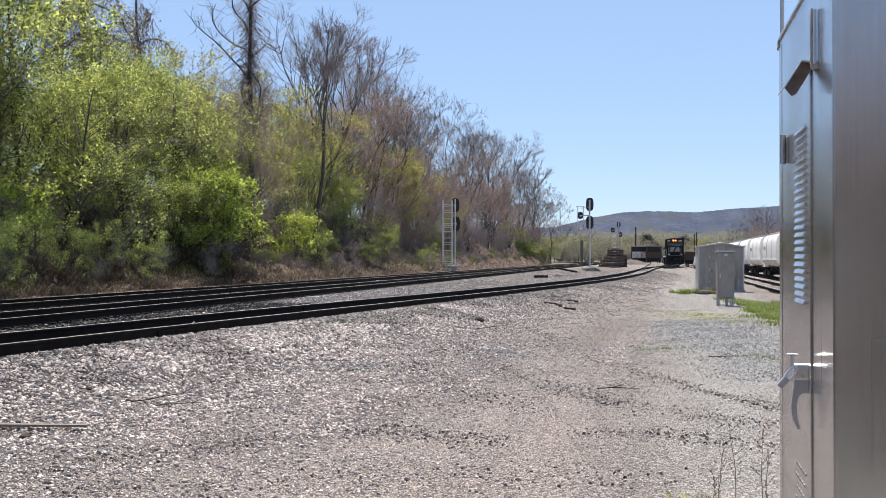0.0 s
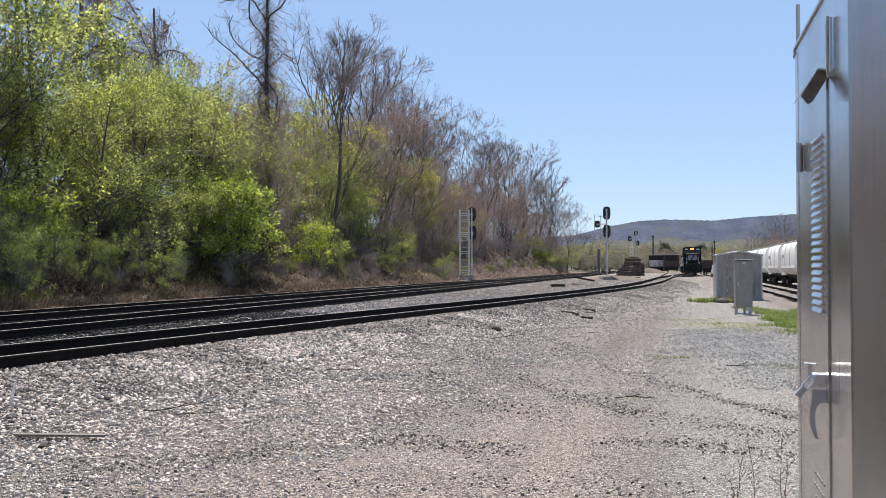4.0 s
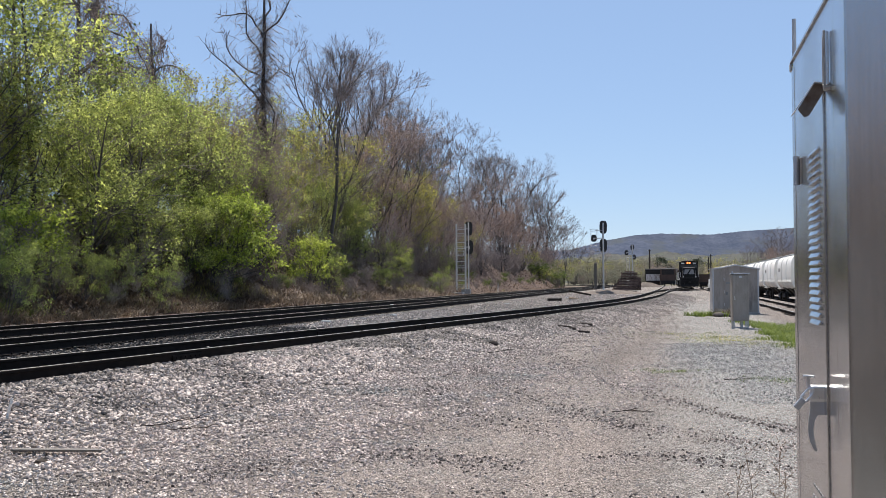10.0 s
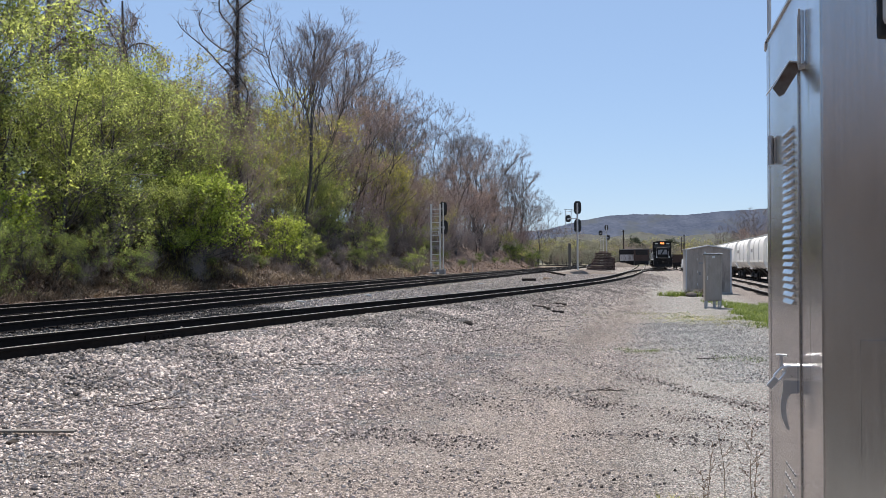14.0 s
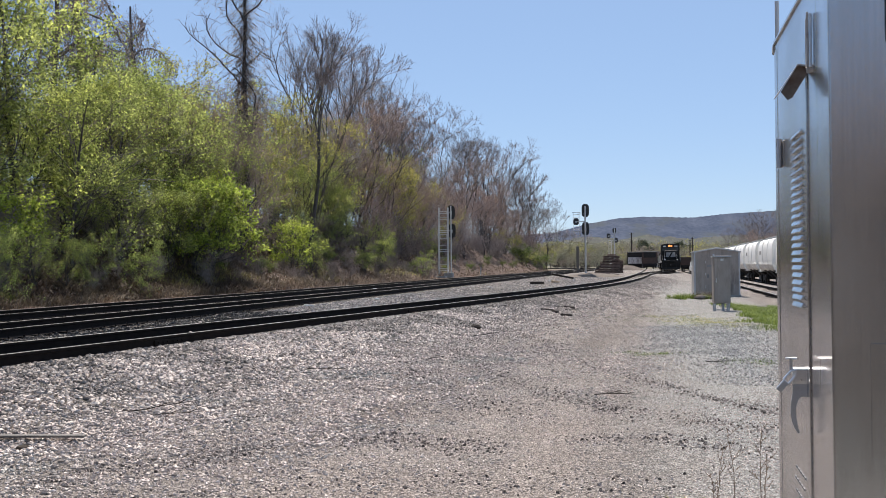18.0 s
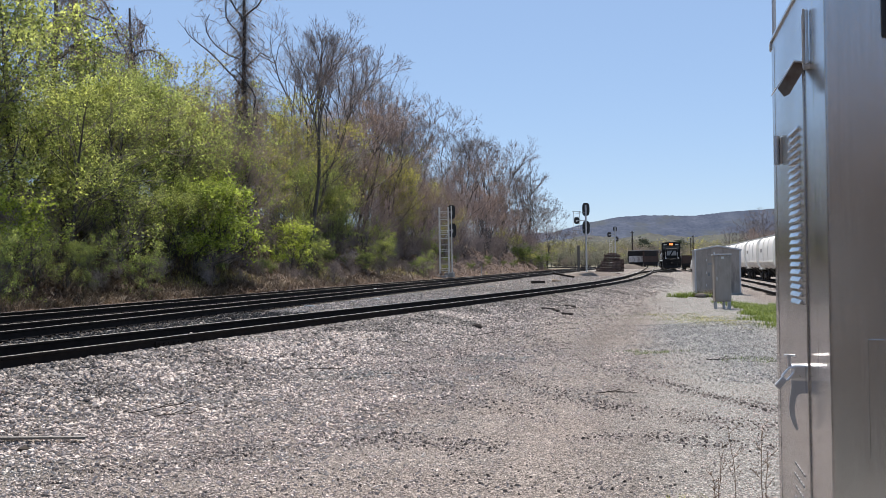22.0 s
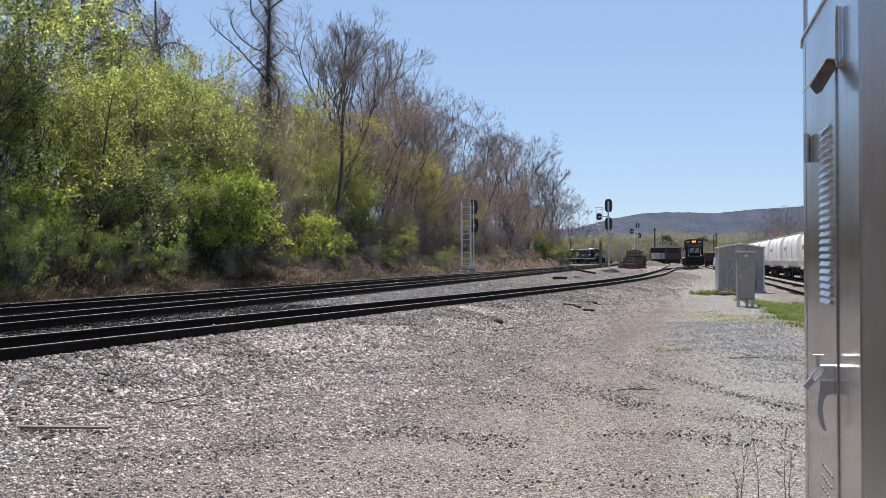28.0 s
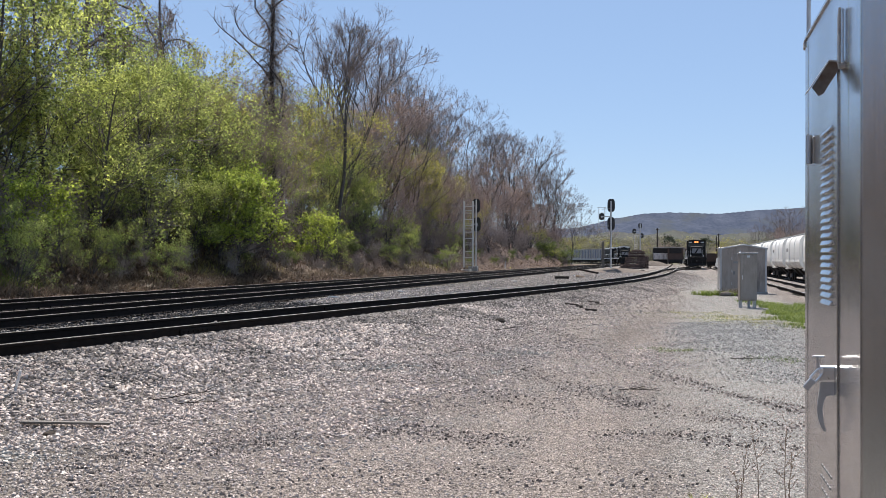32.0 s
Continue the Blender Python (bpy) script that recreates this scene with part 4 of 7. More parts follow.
def grow_vase(seed, height, splits=6, leaders=3, fork=0.42, tilt=24, ratio=0.78, twig=5, trunk_r=None, shake=0.06, stems=1, rise=0.05):
    """Skeleton of a bare hardwood: a clear trunk, steep leaders, and forks that fan out into fine twigs."""
    rnd = random.Random(seed)
    segs, tips = [], []

    def aside(d, angle):
        v = Matrix.Rotation(rnd.uniform(0, 2 * math.pi), 3, d) @ d.orthogonal().normalized()
        return (d * math.cos(angle) + v * math.sin(angle)).normalized()

    def run(p, d, length, r0, r1, level, steps):
        pts, q, dd = [p], p.copy(), d.normalized()
        for i in range(steps):
            dd = (dd + Vector((rnd.gauss(0, 1), rnd.gauss(0, 1), rnd.gauss(0, 0.5))) * shake * (1 + 0.25 * level) + Vector((0, 0, rise))).normalized()
            n = q + dd * (length / steps)
            segs.append((q.copy(), n.copy(), r0 + (r1 - r0) * i / steps, r0 + (r1 - r0) * (i + 1) / steps, min(level, 2)))
            q = n
            pts.append(q.copy())
        return pts, dd

    def twigs(pts, length, count):
        for _ in range(count):
            j = rnd.randrange(len(pts) - 1)
            p = pts[j].lerp(pts[j + 1], rnd.random())
            d = aside((pts[j + 1] - pts[j]).normalized(), radians(rnd.uniform(25, 55)))
            q = p + d * length * rnd.uniform(0.5, 1.1)
            segs.append((p, q, 0.009, 0.006, 3))
            tips.append((q, d))
            for _ in range(3):
                e = (d + Vector((rnd.gauss(0, 0.4), rnd.gauss(0, 0.4), rnd.gauss(0.15, 0.35)))).normalized()
                b = p.lerp(q, rnd.uniform(0.3, 1.0))
                segs.append((b, b + e * length * rnd.uniform(0.3, 0.7), 0.0065, 0.003, 4))

    def fork_on(p, d, length, r, level):
        pts, dd = run(p, d, length, r, r * 0.72, level, 3)
        if level >= 3:
            twigs(pts, height * 0.032, twig if level < splits else twig + 3)
        if level >= splits:
            tips.append((pts[-1], dd))
            return
        turn = rnd.uniform(0, 2 * math.pi)
        count = 3 if rnd.random() < 0.28 else 2
        for i in range(count):
            v = Matrix.Rotation(turn + i * 2 * math.pi / count + rnd.uniform(-0.5, 0.5), 3, dd) @ dd.orthogonal().normalized()
            a = radians(tilt * rnd.uniform(0.55, 1.35))
            fork_on(pts[-1], dd * math.cos(a) + v * math.sin(a), length * ratio * rnd.uniform(0.8, 1.15), r * rnd.uniform(0.58, 0.72), level + 1)

    for st in range(stems):
        h = height * (1 if st == 0 else rnd.uniform(0.75, 0.95))
        r = (trunk_r or 0.0085 * height) * (1 if stems == 1 else 0.8)
        lean = 0.03 if stems == 1 else 0.13
        trunk, d = run(Vector((0.35 * st, 0.25 * st, -0.5)), Vector((rnd.gauss(0, lean), rnd.gauss(0, lean), 1)), h * fork + 0.5, r, r * 0.75, 0, 6)
        total = sum(ratio ** i for i in range(splits))
        first = h * (1 - fork) / total * 1.04
        for i in range(leaders):
            v = Matrix.Rotation(2 * math.pi * i / leaders + rnd.uniform(-0.5, 0.5), 3, d) @ d.orthogonal().normalized()
            a = radians(tilt * rnd.uniform(0.3, 1.0))
            fork_on(trunk[-1], d * math.cos(a) + v * math.sin(a), first * rnd.uniform(0.85, 1.1), r * 0.55, 1)
        for i in range(2):                                  # lower side limbs
            j = rnd.randrange(3, 6)
            fork_on(trunk[j], aside(d, radians(rnd.uniform(30, 52))), first * 0.8, r * 0.34, 2)
    return segs, tips


def vine_tree(name, label, seed, height, arched=False):
    """A tall trunk with crooked limbs, thatched by hanging woody vines; arched: the limbs bow over and droop."""
    rnd = random.Random(seed)
    base = empty(name, pose(0, 0, 0), label, "tree")
    wood, fine, strands = [], [], []

    def crooked(p, d, length, r0, r1, steps, shake, bow=0.0, level=1):
        pts, q, dd = [p], p.copy(), d.normalized()
        for i in range(steps):
            dd = (dd + Vector((rnd.gauss(0, 1), rnd.gauss(0, 1), rnd.gauss(0, 0.8))) * shake + Vector((0, 0, bow))).normalized()
            n = q + dd * (length / steps)
            (wood if level < 2 else fine).append((q.copy(), n.copy(), r0 + (r1 - r0) * i / steps, r0 + (r1 - r0) * (i + 1) / steps, level))
            q = n
            pts.append(q.copy())
        return pts

    def hang(p, length, sway):
        c, d = p.copy(), Vector((rnd.gauss(0, sway), rnd.gauss(0, sway), -1)).normalized()
        k = 5
        for i in range(k):
            d = (d + Vector((rnd.gauss(0, 0.42), rnd.gauss(0, 0.42), -0.1))).normalized()
            n = c + d * length / k
            strands.append((c, n, rnd.uniform(0.014, 0.028), 0.013, 3))
            c = n

    trunk = crooked(Vector((0, 0, -0.5)), Vector((0.03, 0, 1)), height + 0.5, 0.21, 0.07, 12, 0.035, 0.02, 0)
    for i in range(10 if not arched else 8):
        k = 0.42 + 0.58 * (i + rnd.random()) / 10 if not arched else 0.5 + 0.4 * i / 8
        j = min(int(k * 12), 11)
        a = rnd.uniform(0, 2 * math.pi)
        out = Vector((math.cos(a), math.sin(a) * 0.7, rnd.uniform(0.15, 1.3) if not arched else 1.5))
        limb = crooked(trunk[j], out, height * rnd.uniform(0.17, 0.36) * (1.0 if not arched else 1.25), 0.075, 0.022, 9, 0.25, 0.05 if not arched else -0.27)
        for q, q2 in zip(limb[2:], limb[3:]):
            for _ in range(3):
                d = (q2 - q).normalized()
                e = (d * 0.6 + Vector((rnd.gauss(0, 0.6), rnd.gauss(0, 0.6), rnd.gauss(0.25, 0.5)))).normalized()
                tw = crooked(q.lerp(q2, rnd.random()), e, rnd.uniform(0.5, 1.3), 0.017, 0.008, 4, 0.2, 0.02, 2)
                for m in tw[1:]:
                    for _ in range(2):
                        v = Vector((rnd.gauss(0, 1), rnd.gauss(0, 1), rnd.gauss(0.3, 1))).normalized()
                        fine.append((m, m + v * rnd.uniform(0.2, 0.45), 0.008, 0.004, 3))
            for _ in range(2 if not arched else 7):
                hang(q + Vector((rnd.gauss(0, 0.15), rnd.gauss(0, 0.15), 0)), rnd.uniform(0.4, 1.5), 0.4)
    for i in range(1500 if not arched else 420):             # the thatch round the trunk, wider towards the ground
        k = rnd.random() ** 0.9
        w = 1.15 * max(1 - 1.1 * k, 0.2) if not arched else 0.4
        p = trunk[0].lerp(trunk[-1], 0.10 + 0.84 * k) + Vector((rnd.gauss(0, w), rnd.gauss(0, w), 0)) * rnd.uniform(0.3, 1.0)
        hang(p, rnd.uniform(0.8, 2.4), 0.3)
    for me, segs, mat in (("trunk", wood, M_BARK), ("crown", fine, M_TWIG), ("climber", strands, M_VINE)):
        v, f = tubes(segs)
        ob = new(me, mesh_from(me, v, f, mat, smooth=me == "trunk"))
        ob.parent = base
        if me == "climber":
            tagged(ob, "dry woody vines hung round trunk and limbs")
    return base


def tubes(segs, thick=1.0):
    verts, faces = [], []
    for p, q, r, r2, level in segs:
        d = (q - p).normalized()
        a = d.orthogonal().normalized()
        b = d.cross(a)
        k = 6 if level == 0 else 3 if level == 1 else 3 if level == 2 else 2
        o = len(verts)
        r, r2 = r * thick, r2 * thick
        if k == 2:
            verts += [tuple(p + a * r), tuple(p - a * r)]
            if level == 3:
                verts += [tuple(q - a * r2), tuple(q + a * r2)]
                faces.append((o, o + 1, o + 2, o + 3))
            else:
                verts.append(tuple(q))
                faces.append((o, o + 1, o + 2))
            continue
        for c, rad in ((p, r), (q, r2)):
            for i in range(k):
                t = 2 * math.pi * i / k
                verts.append(tuple(c + a * (rad * math.cos(t)) + b * (rad * math.sin(t))))
        for i in range(k):
            j = (i + 1) % k
            faces.append((o + i, o + j, o + k + j, o + k + i))
    return verts, faces


def leaves(tips, seed, per, size, spread, keep=1.0, quad=False):
    """Small bent leaves in sprays round the tips; keep: the share of the tips that carry a spray."""
    g = np.random.default_rng(seed)
    c = np.array([tuple(p) for p, _ in tips])
    if keep < 1:
        wave = np.sin(c[:, 0] * 2.9 + 1.3 * np.sin(c[:, 2] * 2.1)) * np.sin(c[:, 1] * 2.7 + 1.1 * np.sin(c[:, 0] * 2.3)) + 0.8 * np.sin(c[:, 2] * 3.3 + c[:, 0])
        c = c[wave + g.normal(0, 0.5, len(c)) > np.quantile(wave, 1 - keep)]
    c = np.repeat(c, per, axis=0)
    c = c + g.normal(0, spread, c.shape)
    n = len(c)
    up = g.normal(0, 1, (n, 3)) + np.array([0, 0, 0.7])
    u = np.cross(up, g.normal(0, 1, (n, 3)))
    u /= np.linalg.norm(u, axis=1)[:, None]
    w = np.cross(u, up)
    w /= np.linalg.norm(w, axis=1)[:, None]
    s = size * g.uniform(0.6, 1.3, n)[:, None]
    if quad:
        lift = up / np.linalg.norm(up, axis=1)[:, None] * s * 0.22
        v = np.stack([c - u * s, c - w * s * 0.55 + lift, c + u * s, c + w * s * 0.55 + lift], 1).reshape(-1, 3)
        return v.tolist(), (np.arange(n)[:, None] * 4 + np.array([[0, 1, 2, 3]])).tolist()
    v = np.stack([c - u * s - w * s * 0.4, c + u * s, c + w * s * 0.75], 1).reshape(-1, 3)
    return v.tolist(), (np.arange(n)[:, None] * 3 + np.array([[0, 1, 2]])).tolist()


def tree_kind(name, label, category, seed, bark, twigs, leaf=None, per=0, size=0.07, fuzz=0.12, keep=1.0, thick=1.0, **k):
    """Build one tree far below ground as the pattern for its copies: trunk with limbs, and a crown of twigs and leaves."""
    segs, tips = (grow_vase if "splits" in k else grow)(seed, **k)
    base = empty(name, pose(0, 0, 0), label, category)
    v, f = tubes([s for s in segs if s[4] <= 1 or s[2] > 0.02], thick)
    t = new("trunk", mesh_from("trunk", v, f, bark, smooth=True))
    t.parent = base
    v, f = tubes([s for s in segs if s[4] > 1 and s[2] <= 0.02], thick)
    idx = [0] * len(f)
    mats = [twigs]
    if leaf is not None and per:
        lv, lf = leaves(tips, seed, per, size, fuzz, keep, keep < 1)
        o = len(v)
        v += lv
        f += [[a + o for a in q] for q in lf]
        idx += [1] * len(lf)
        mats.append(leaf)
    c = new("crown", mesh_from("crown", v, f, mats, idx))
    c.parent = base
    return base


def plant(kind, x, y, rz, scale=1.0, label="", wide=1.0):
    """Stand a copy of a pattern on the ground."""
    m = pose(x, y, ground_z(x, y) - 0.05, 0, 0, rz)
    ob = copy_thing(kind, m)
    ob.scale = (scale * wide, scale * wide, scale)
    if label:
        tagged(ob, label)
    return ob


PATTERNS = {}


def build_patterns():
    P = PATTERNS
    P["bare_a"] = tree_kind("bare_tree", "tall leafless tree with a fan of grey-brown twigs", "tree", 11, M_BARK, M_TWIG, thick=1.25, height=19, splits=6, leaders=3, fork=0.40, tilt=24, twig=2)
    P["bare_b"] = tree_kind("bare_tree", "tall leafless tree with many upright limbs", "tree", 12, M_BARK, M_TWIG, thick=1.25, height=20, splits=6, leaders=3, fork=0.45, tilt=20, twig=2)
    P["bare_c"] = tree_kind("bare_tree", "leafless tree that forks low into spreading limbs", "tree", 13, M_BARK, M_TWIG, thick=1.25, height=18, splits=6, leaders=3, fork=0.24, tilt=25, twig=2)
    P["bare_d"] = tree_kind("bare_tree", "leafless twin-stemmed tree with fine upright twigs", "tree", 31, M_BARK, M_TWIG, thick=1.5, height=18, splits=5, leaders=3, fork=0.38, tilt=21, stems=2, twig=3)
    P["bare_e"] = tree_kind("bare_tree", "slim dark tree with a long clear trunk", "tree", 33, M_BARK, M_TWIG, thick=1.4, height=15, splits=5, leaders=3, fork=0.62, tilt=16, twig=2, trunk_r=0.11)
    P["bud_a"] = tree_kind("budding_tree", "tree with reddish-brown spring buds", "tree", 14, M_BARK, M_TWIG_RED, M_BUD, 3, 0.065, 0.14, thick=1.3, height=12, splits=5, leaders=4, fork=0.16, tilt=23, twig=5)
    P["bud_b"] = tree_kind("budding_tree", "many-stemmed tree with tan spring buds", "tree", 15, M_BARK, M_TWIG_RED, M_BUD, 2, 0.05, 0.12, thick=1.3, height=9.5, splits=4, leaders=4, fork=0.10, stems=3, tilt=26, twig=5)
    P["leaf_a"] = tree_kind("leafing_tree", "tree in fresh yellow-green spring leaf", "tree", 16, M_BARK, M_TWIG, M_LEAF, 9, 0.068, 0.17, keep=0.62, height=8.5, spread=4.4, limbs=20, first=0.06, up=0.9, sub=6, twig=5, fine=0, round_=True)
    P["leaf_b"] = tree_kind("leafing_tree", "broad tree in light green spring leaf", "tree", 17, M_BARK, M_TWIG, M_LEAF, 9, 0.070, 0.17, keep=0.62, height=7.5, spread=4.0, limbs=9, first=0.06, stems=3, sub=5, twig=5, fine=0, round_=True)
    P["leaf_c"] = tree_kind("leafing_tree", "tall tree in dense fresh green leaf", "tree", 29, M_BARK, M_TWIG, M_LEAF, 9, 0.078, 0.2, keep=0.68, height=10.5, spread=3.6, limbs=22, first=0.06, up=0.9, sub=6, twig=5, fine=0, round_=True)
    P["olive"] = tree_kind("leafing_tree", "tree with sparse olive-coloured young leaves", "tree", 18, M_BARK, M_TWIG, M_LEAF_OLIVE, 4, 0.08, 0.16, keep=0.5, height=10, splits=5, leaders=4, fork=0.14, tilt=27, twig=4, stems=2)
    P["bright"] = tree_kind("shrub", "bright green shrub in new leaf on the bank", "shrub", 19, M_BARK, M_TWIG, M_LEAF_BRIGHT, 8, 0.08, 0.14, keep=0.7, height=3.6, spread=2.1, limbs=8, first=0.1, stems=3, sub=4, twig=3, fine=0, round_=True)
    P["dark"] = tree_kind("shrub", "dark green ivy-grown shrub at the foot of the bank", "shrub", 20, M_BARK, M_TWIG, M_LEAF_DARK, 7, 0.08, 0.15, keep=0.7, height=3.0, spread=2.3, limbs=8, first=0.05, stems=3, sub=4, twig=3, fine=0, round_=True)
    P["brush"] = tree_kind("brush", "tangled leafless brown brush on the bank", "shrub", 21, M_BRUSH, M_BRUSH, height=3.4, spread=2.3, limbs=9, first=0.03, stems=5, sub=4, twig=3, fine=3, wob=0.2, thick=1.4, round_=True)
    P["vine"] = vine_tree("vine_hung_tree", "tall bare tree thatched with brown climbing vines", 22, 15.8)
    P["arch"] = vine_tree("vine_hung_tree", "bare tree with bowed limbs and hanging vines", 26, 14.0, True)
    P["scrub"] = tree_kind("scrub_tree", "grey-olive scrub tree across the valley", "tree", 27, M_BARK, M_TWIG, M_HAZY, 6, 0.14, 0.3, keep=0.6, thick=1.4, height=9.0, spread=3.6, limbs=14, first=0.08, up=0.9, sub=5, twig=3, fine=0, round_=True)
    P["hedge"] = tree_kind("hedge_shrub", "added brown shrub behind the eye that darkens the steel", "shrub", 24, M_BARK, M_TWIG, M_UNSEEN_HEDGE, 14, 0.22, 0.45, height=7.0, spread=3.6, limbs=14, first=0.06, sub=4, twig=2, fine=0, round_=True)
    P["pine"] = tree_kind("evergreen", "dark rounded evergreen tree in the distance", "tree", 23, M_BARK, M_TWIG, M_PINE, 14, 0.22, 0.45, height=7.0, spread=3.6, limbs=14, first=0.06, sub=4, twig=2, fine=0, round_=True)


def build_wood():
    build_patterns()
    P = PATTERNS
    rnd = random.Random(4)

    def row(s0, s1, gap, n0, n1, kinds, lo, hi):
        s = s0
        while s < s1:
            n = rnd.uniform(n0, n1)
            p = at(s + rnd.uniform(-0.4, 0.4) * gap, n)
            plant(P[rnd.choice(kinds)], p.x, p.y, rnd.uniform(0, 360), rnd.uniform(lo, hi))
            s += gap * rnd.uniform(0.7, 1.3)

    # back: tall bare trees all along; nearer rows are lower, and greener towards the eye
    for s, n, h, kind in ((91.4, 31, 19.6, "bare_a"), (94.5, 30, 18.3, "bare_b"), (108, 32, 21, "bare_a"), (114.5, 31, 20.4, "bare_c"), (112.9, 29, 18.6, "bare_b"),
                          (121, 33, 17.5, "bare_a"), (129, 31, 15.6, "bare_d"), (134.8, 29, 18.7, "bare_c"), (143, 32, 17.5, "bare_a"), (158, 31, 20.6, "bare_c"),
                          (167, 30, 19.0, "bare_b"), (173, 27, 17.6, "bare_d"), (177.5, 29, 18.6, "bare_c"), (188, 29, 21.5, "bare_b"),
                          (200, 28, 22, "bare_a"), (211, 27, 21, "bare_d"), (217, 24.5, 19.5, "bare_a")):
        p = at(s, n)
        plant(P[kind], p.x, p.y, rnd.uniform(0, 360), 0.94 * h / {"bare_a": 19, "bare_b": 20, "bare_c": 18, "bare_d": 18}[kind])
    row(100, 222, 8.0, 26, 31, ["bare_d", "bare_b", "bud_a", "bare_c"], 0.55, 0.75)
    row(88, 224, 5.5, 24, 28, ["bud_a", "bud_b", "bare_c", "bud_a", "bud_b"], 0.62, 0.95)
    row(26, 74, 3.6, 27, 33, ["leaf_b", "olive", "leaf_a"], 0.5, 0.68)
    row(72, 112, 4.2, 27, 34, ["leaf_a", "leaf_b", "olive", "olive"], 0.8, 1.0)
    row(58, 125, 4.6, 24, 29, ["olive", "leaf_b", "bud_b"], 0.7, 0.95)
    row(24, 84, 2.3, 23, 27, ["leaf_b", "leaf_a", "leaf_a", "olive"], 0.5, 0.76)
    row(30, 66, 3.2, 30, 38, ["leaf_b", "brush", "olive"], 0.42, 0.6)
    row(28, 56, 2.8, 24, 26.5, ["leaf_b", "brush", "leaf_b", "olive"], 0.45, 0.65)
    row(20, 60, 3.0, 33, 44, ["leaf_a", "leaf_b"], 0.7, 0.9)
    row(22, 110, 2.6, 22.6, 25.0, ["brush", "dark", "brush", "leaf_b", "brush"], 0.38, 0.7)
    row(80, 226, 3.0, 23.0, 25.5, ["brush", "brush", "bud_b", "olive"], 0.35, 0.65)
    row(18, 118, 2.2, 20.4, 22.6, ["brush", "brush", "brush", "dark"], 0.16, 0.30)
    row(118, 226, 5.0, 21.0, 23.0, ["brush", "brush", "dark"], 0.16, 0.28)
    row(56, 120, 3.0, 22.5, 25, ["dark", "brush", "leaf_b"], 0.28, 0.42)
    row(30, 104, 1.9, 19.9, 21.6, ["brush", "dark", "brush", "brush", "leaf_b"], 0.2, 0.4)
    row(104, 150, 4.5, 20.6, 22.2, ["brush", "dark", "brush"], 0.2, 0.32)
    row(28, 62, 2.4, 22.2, 24.2, ["brush"], 0.55, 0.85)
    row(100, 228, 6.0, 22.5, 27, ["brush", "bud_b", "brush"], 0.6, 0.9)
    # trees that stand out
    plant(P["vine"], -11.6, 64.2, 40, 1.0)
    plant(P["arch"], -17.7, 54.2, 200, 0.97)
    plant(P["arch"], -18.4, 50.6, 60, 0.95)
    plant(P["arch"], -16.8, 59.6, 130, 0.82)
    plant(P["leaf_a"], -13.7, 46.3, 10, 0.82)
    plant(P["leaf_a"], -13.4, 53.0, 120, 0.85)
    plant(P["leaf_a"], -14.2, 41.5, 220, 0.85)
    plant(P["leaf_a"], -14.5, 49.4, 290, 0.86)
    plant(P["bright"], -10.9, 51.9, 40, 1.08)
    plant(P["bright"], -11.8, 50.6, 140, 1.0)
    plant(P["bare_c"], -18.5, 52.5, 80, 0.62)
    plant(P["bare_d"], -9.5, 80.0, 20, 0.8)
    plant(P["bare_e"], -8.6, 71.9, 200, 0.92)
    plant(P["bare_e"], -11.9, 97.0, 80, 1.2)
    plant(P["bud_a"], -7.0, 92.7, 30, 1.0)
    plant(P["bud_a"], -6.1, 102.3, 130, 1.12)
    plant(P["bud_a"], -7.3, 86.0, 230, 0.9)
    plant(P["olive"], -9.8, 73.5, 10, 0.95)
    plant(P["olive"], -4.8, 103.6, 90, 1.05)
    plant(P["bright"], -12.0, 53, 10, 0.95)
    plant(P["bright"], -11.3, 53.2, 130, 0.9)
    plant(P["bright"], -8.7, 64, 60, 0.75)
    plant(P["bright"], -14.7, 36, 100, 0.75)
    plant(P["leaf_c"], -16.4, 41, 30, 1.05)
    plant(P["leaf_c"], -18.4, 44, 70, 1.12)
    plant(P["leaf_c"], -16.6, 37.4, 160, 0.95)
    plant(P["leaf_a"], -16.2, 53, 30, 0.85)
    plant(P["leaf_a"], -13.9, 55, 100, 0.75)
    plant(P["leaf_b"], -12.5, 48.6, 70, 0.52)
    plant(P["leaf_b"], -13.6, 46.2, 200, 0.58)
    plant(P["olive"], -11.5, 50.4, 20, 0.42)
    plant(P["leaf_b"], -14.9, 44.0, 310, 0.5)
    plant(P["bud_b"], -12.4, 58, 40, 0.85)
    plant(P["bud_b"], -11.0, 60, 150, 0.8)
    plant(P["bud_a"], -13.6, 57.5, 250, 0.62)
    plant(P["dark"], 14.2, 180, 80, 1.05)
    plant(P["olive"], 15.3, 183, 10, 0.3)
    plant(P["bright"], 14.0, 181, 80, 0.55)
    plant(P["bare_c"], 22.2, 222, 80, 0.8)
    plant(P["bare_a"], 18.4, 218.7, 10, 0.85)
    plant(P["bare_b"], 20.4, 226, 60, 0.7)
    plant(P["brush"], 17.4, 186, 80, 0.5)
    plant(P["dark"], 17.8, 186, 80, 1.0)
    # the valley beyond: scattered trees, dark evergreens, a bare grove behind the hopper cars
    line = [main_line(d, 14.9)[0] for d in range(200, 760, 3)]

    def beyond(x, y, room=14):
        """True where a place lies behind the curve of the main line, clear of the tracks."""
        near = [q.y for q in line if abs(q.x / q.y - x / y) < 0.006]
        return y > max(near, default=0) + room

    for i in range(130):
        y = rnd.uniform(300, 640)
        x = rnd.uniform(0.1058, 0.2874) * y
        if not beyond(x, y):
            continue
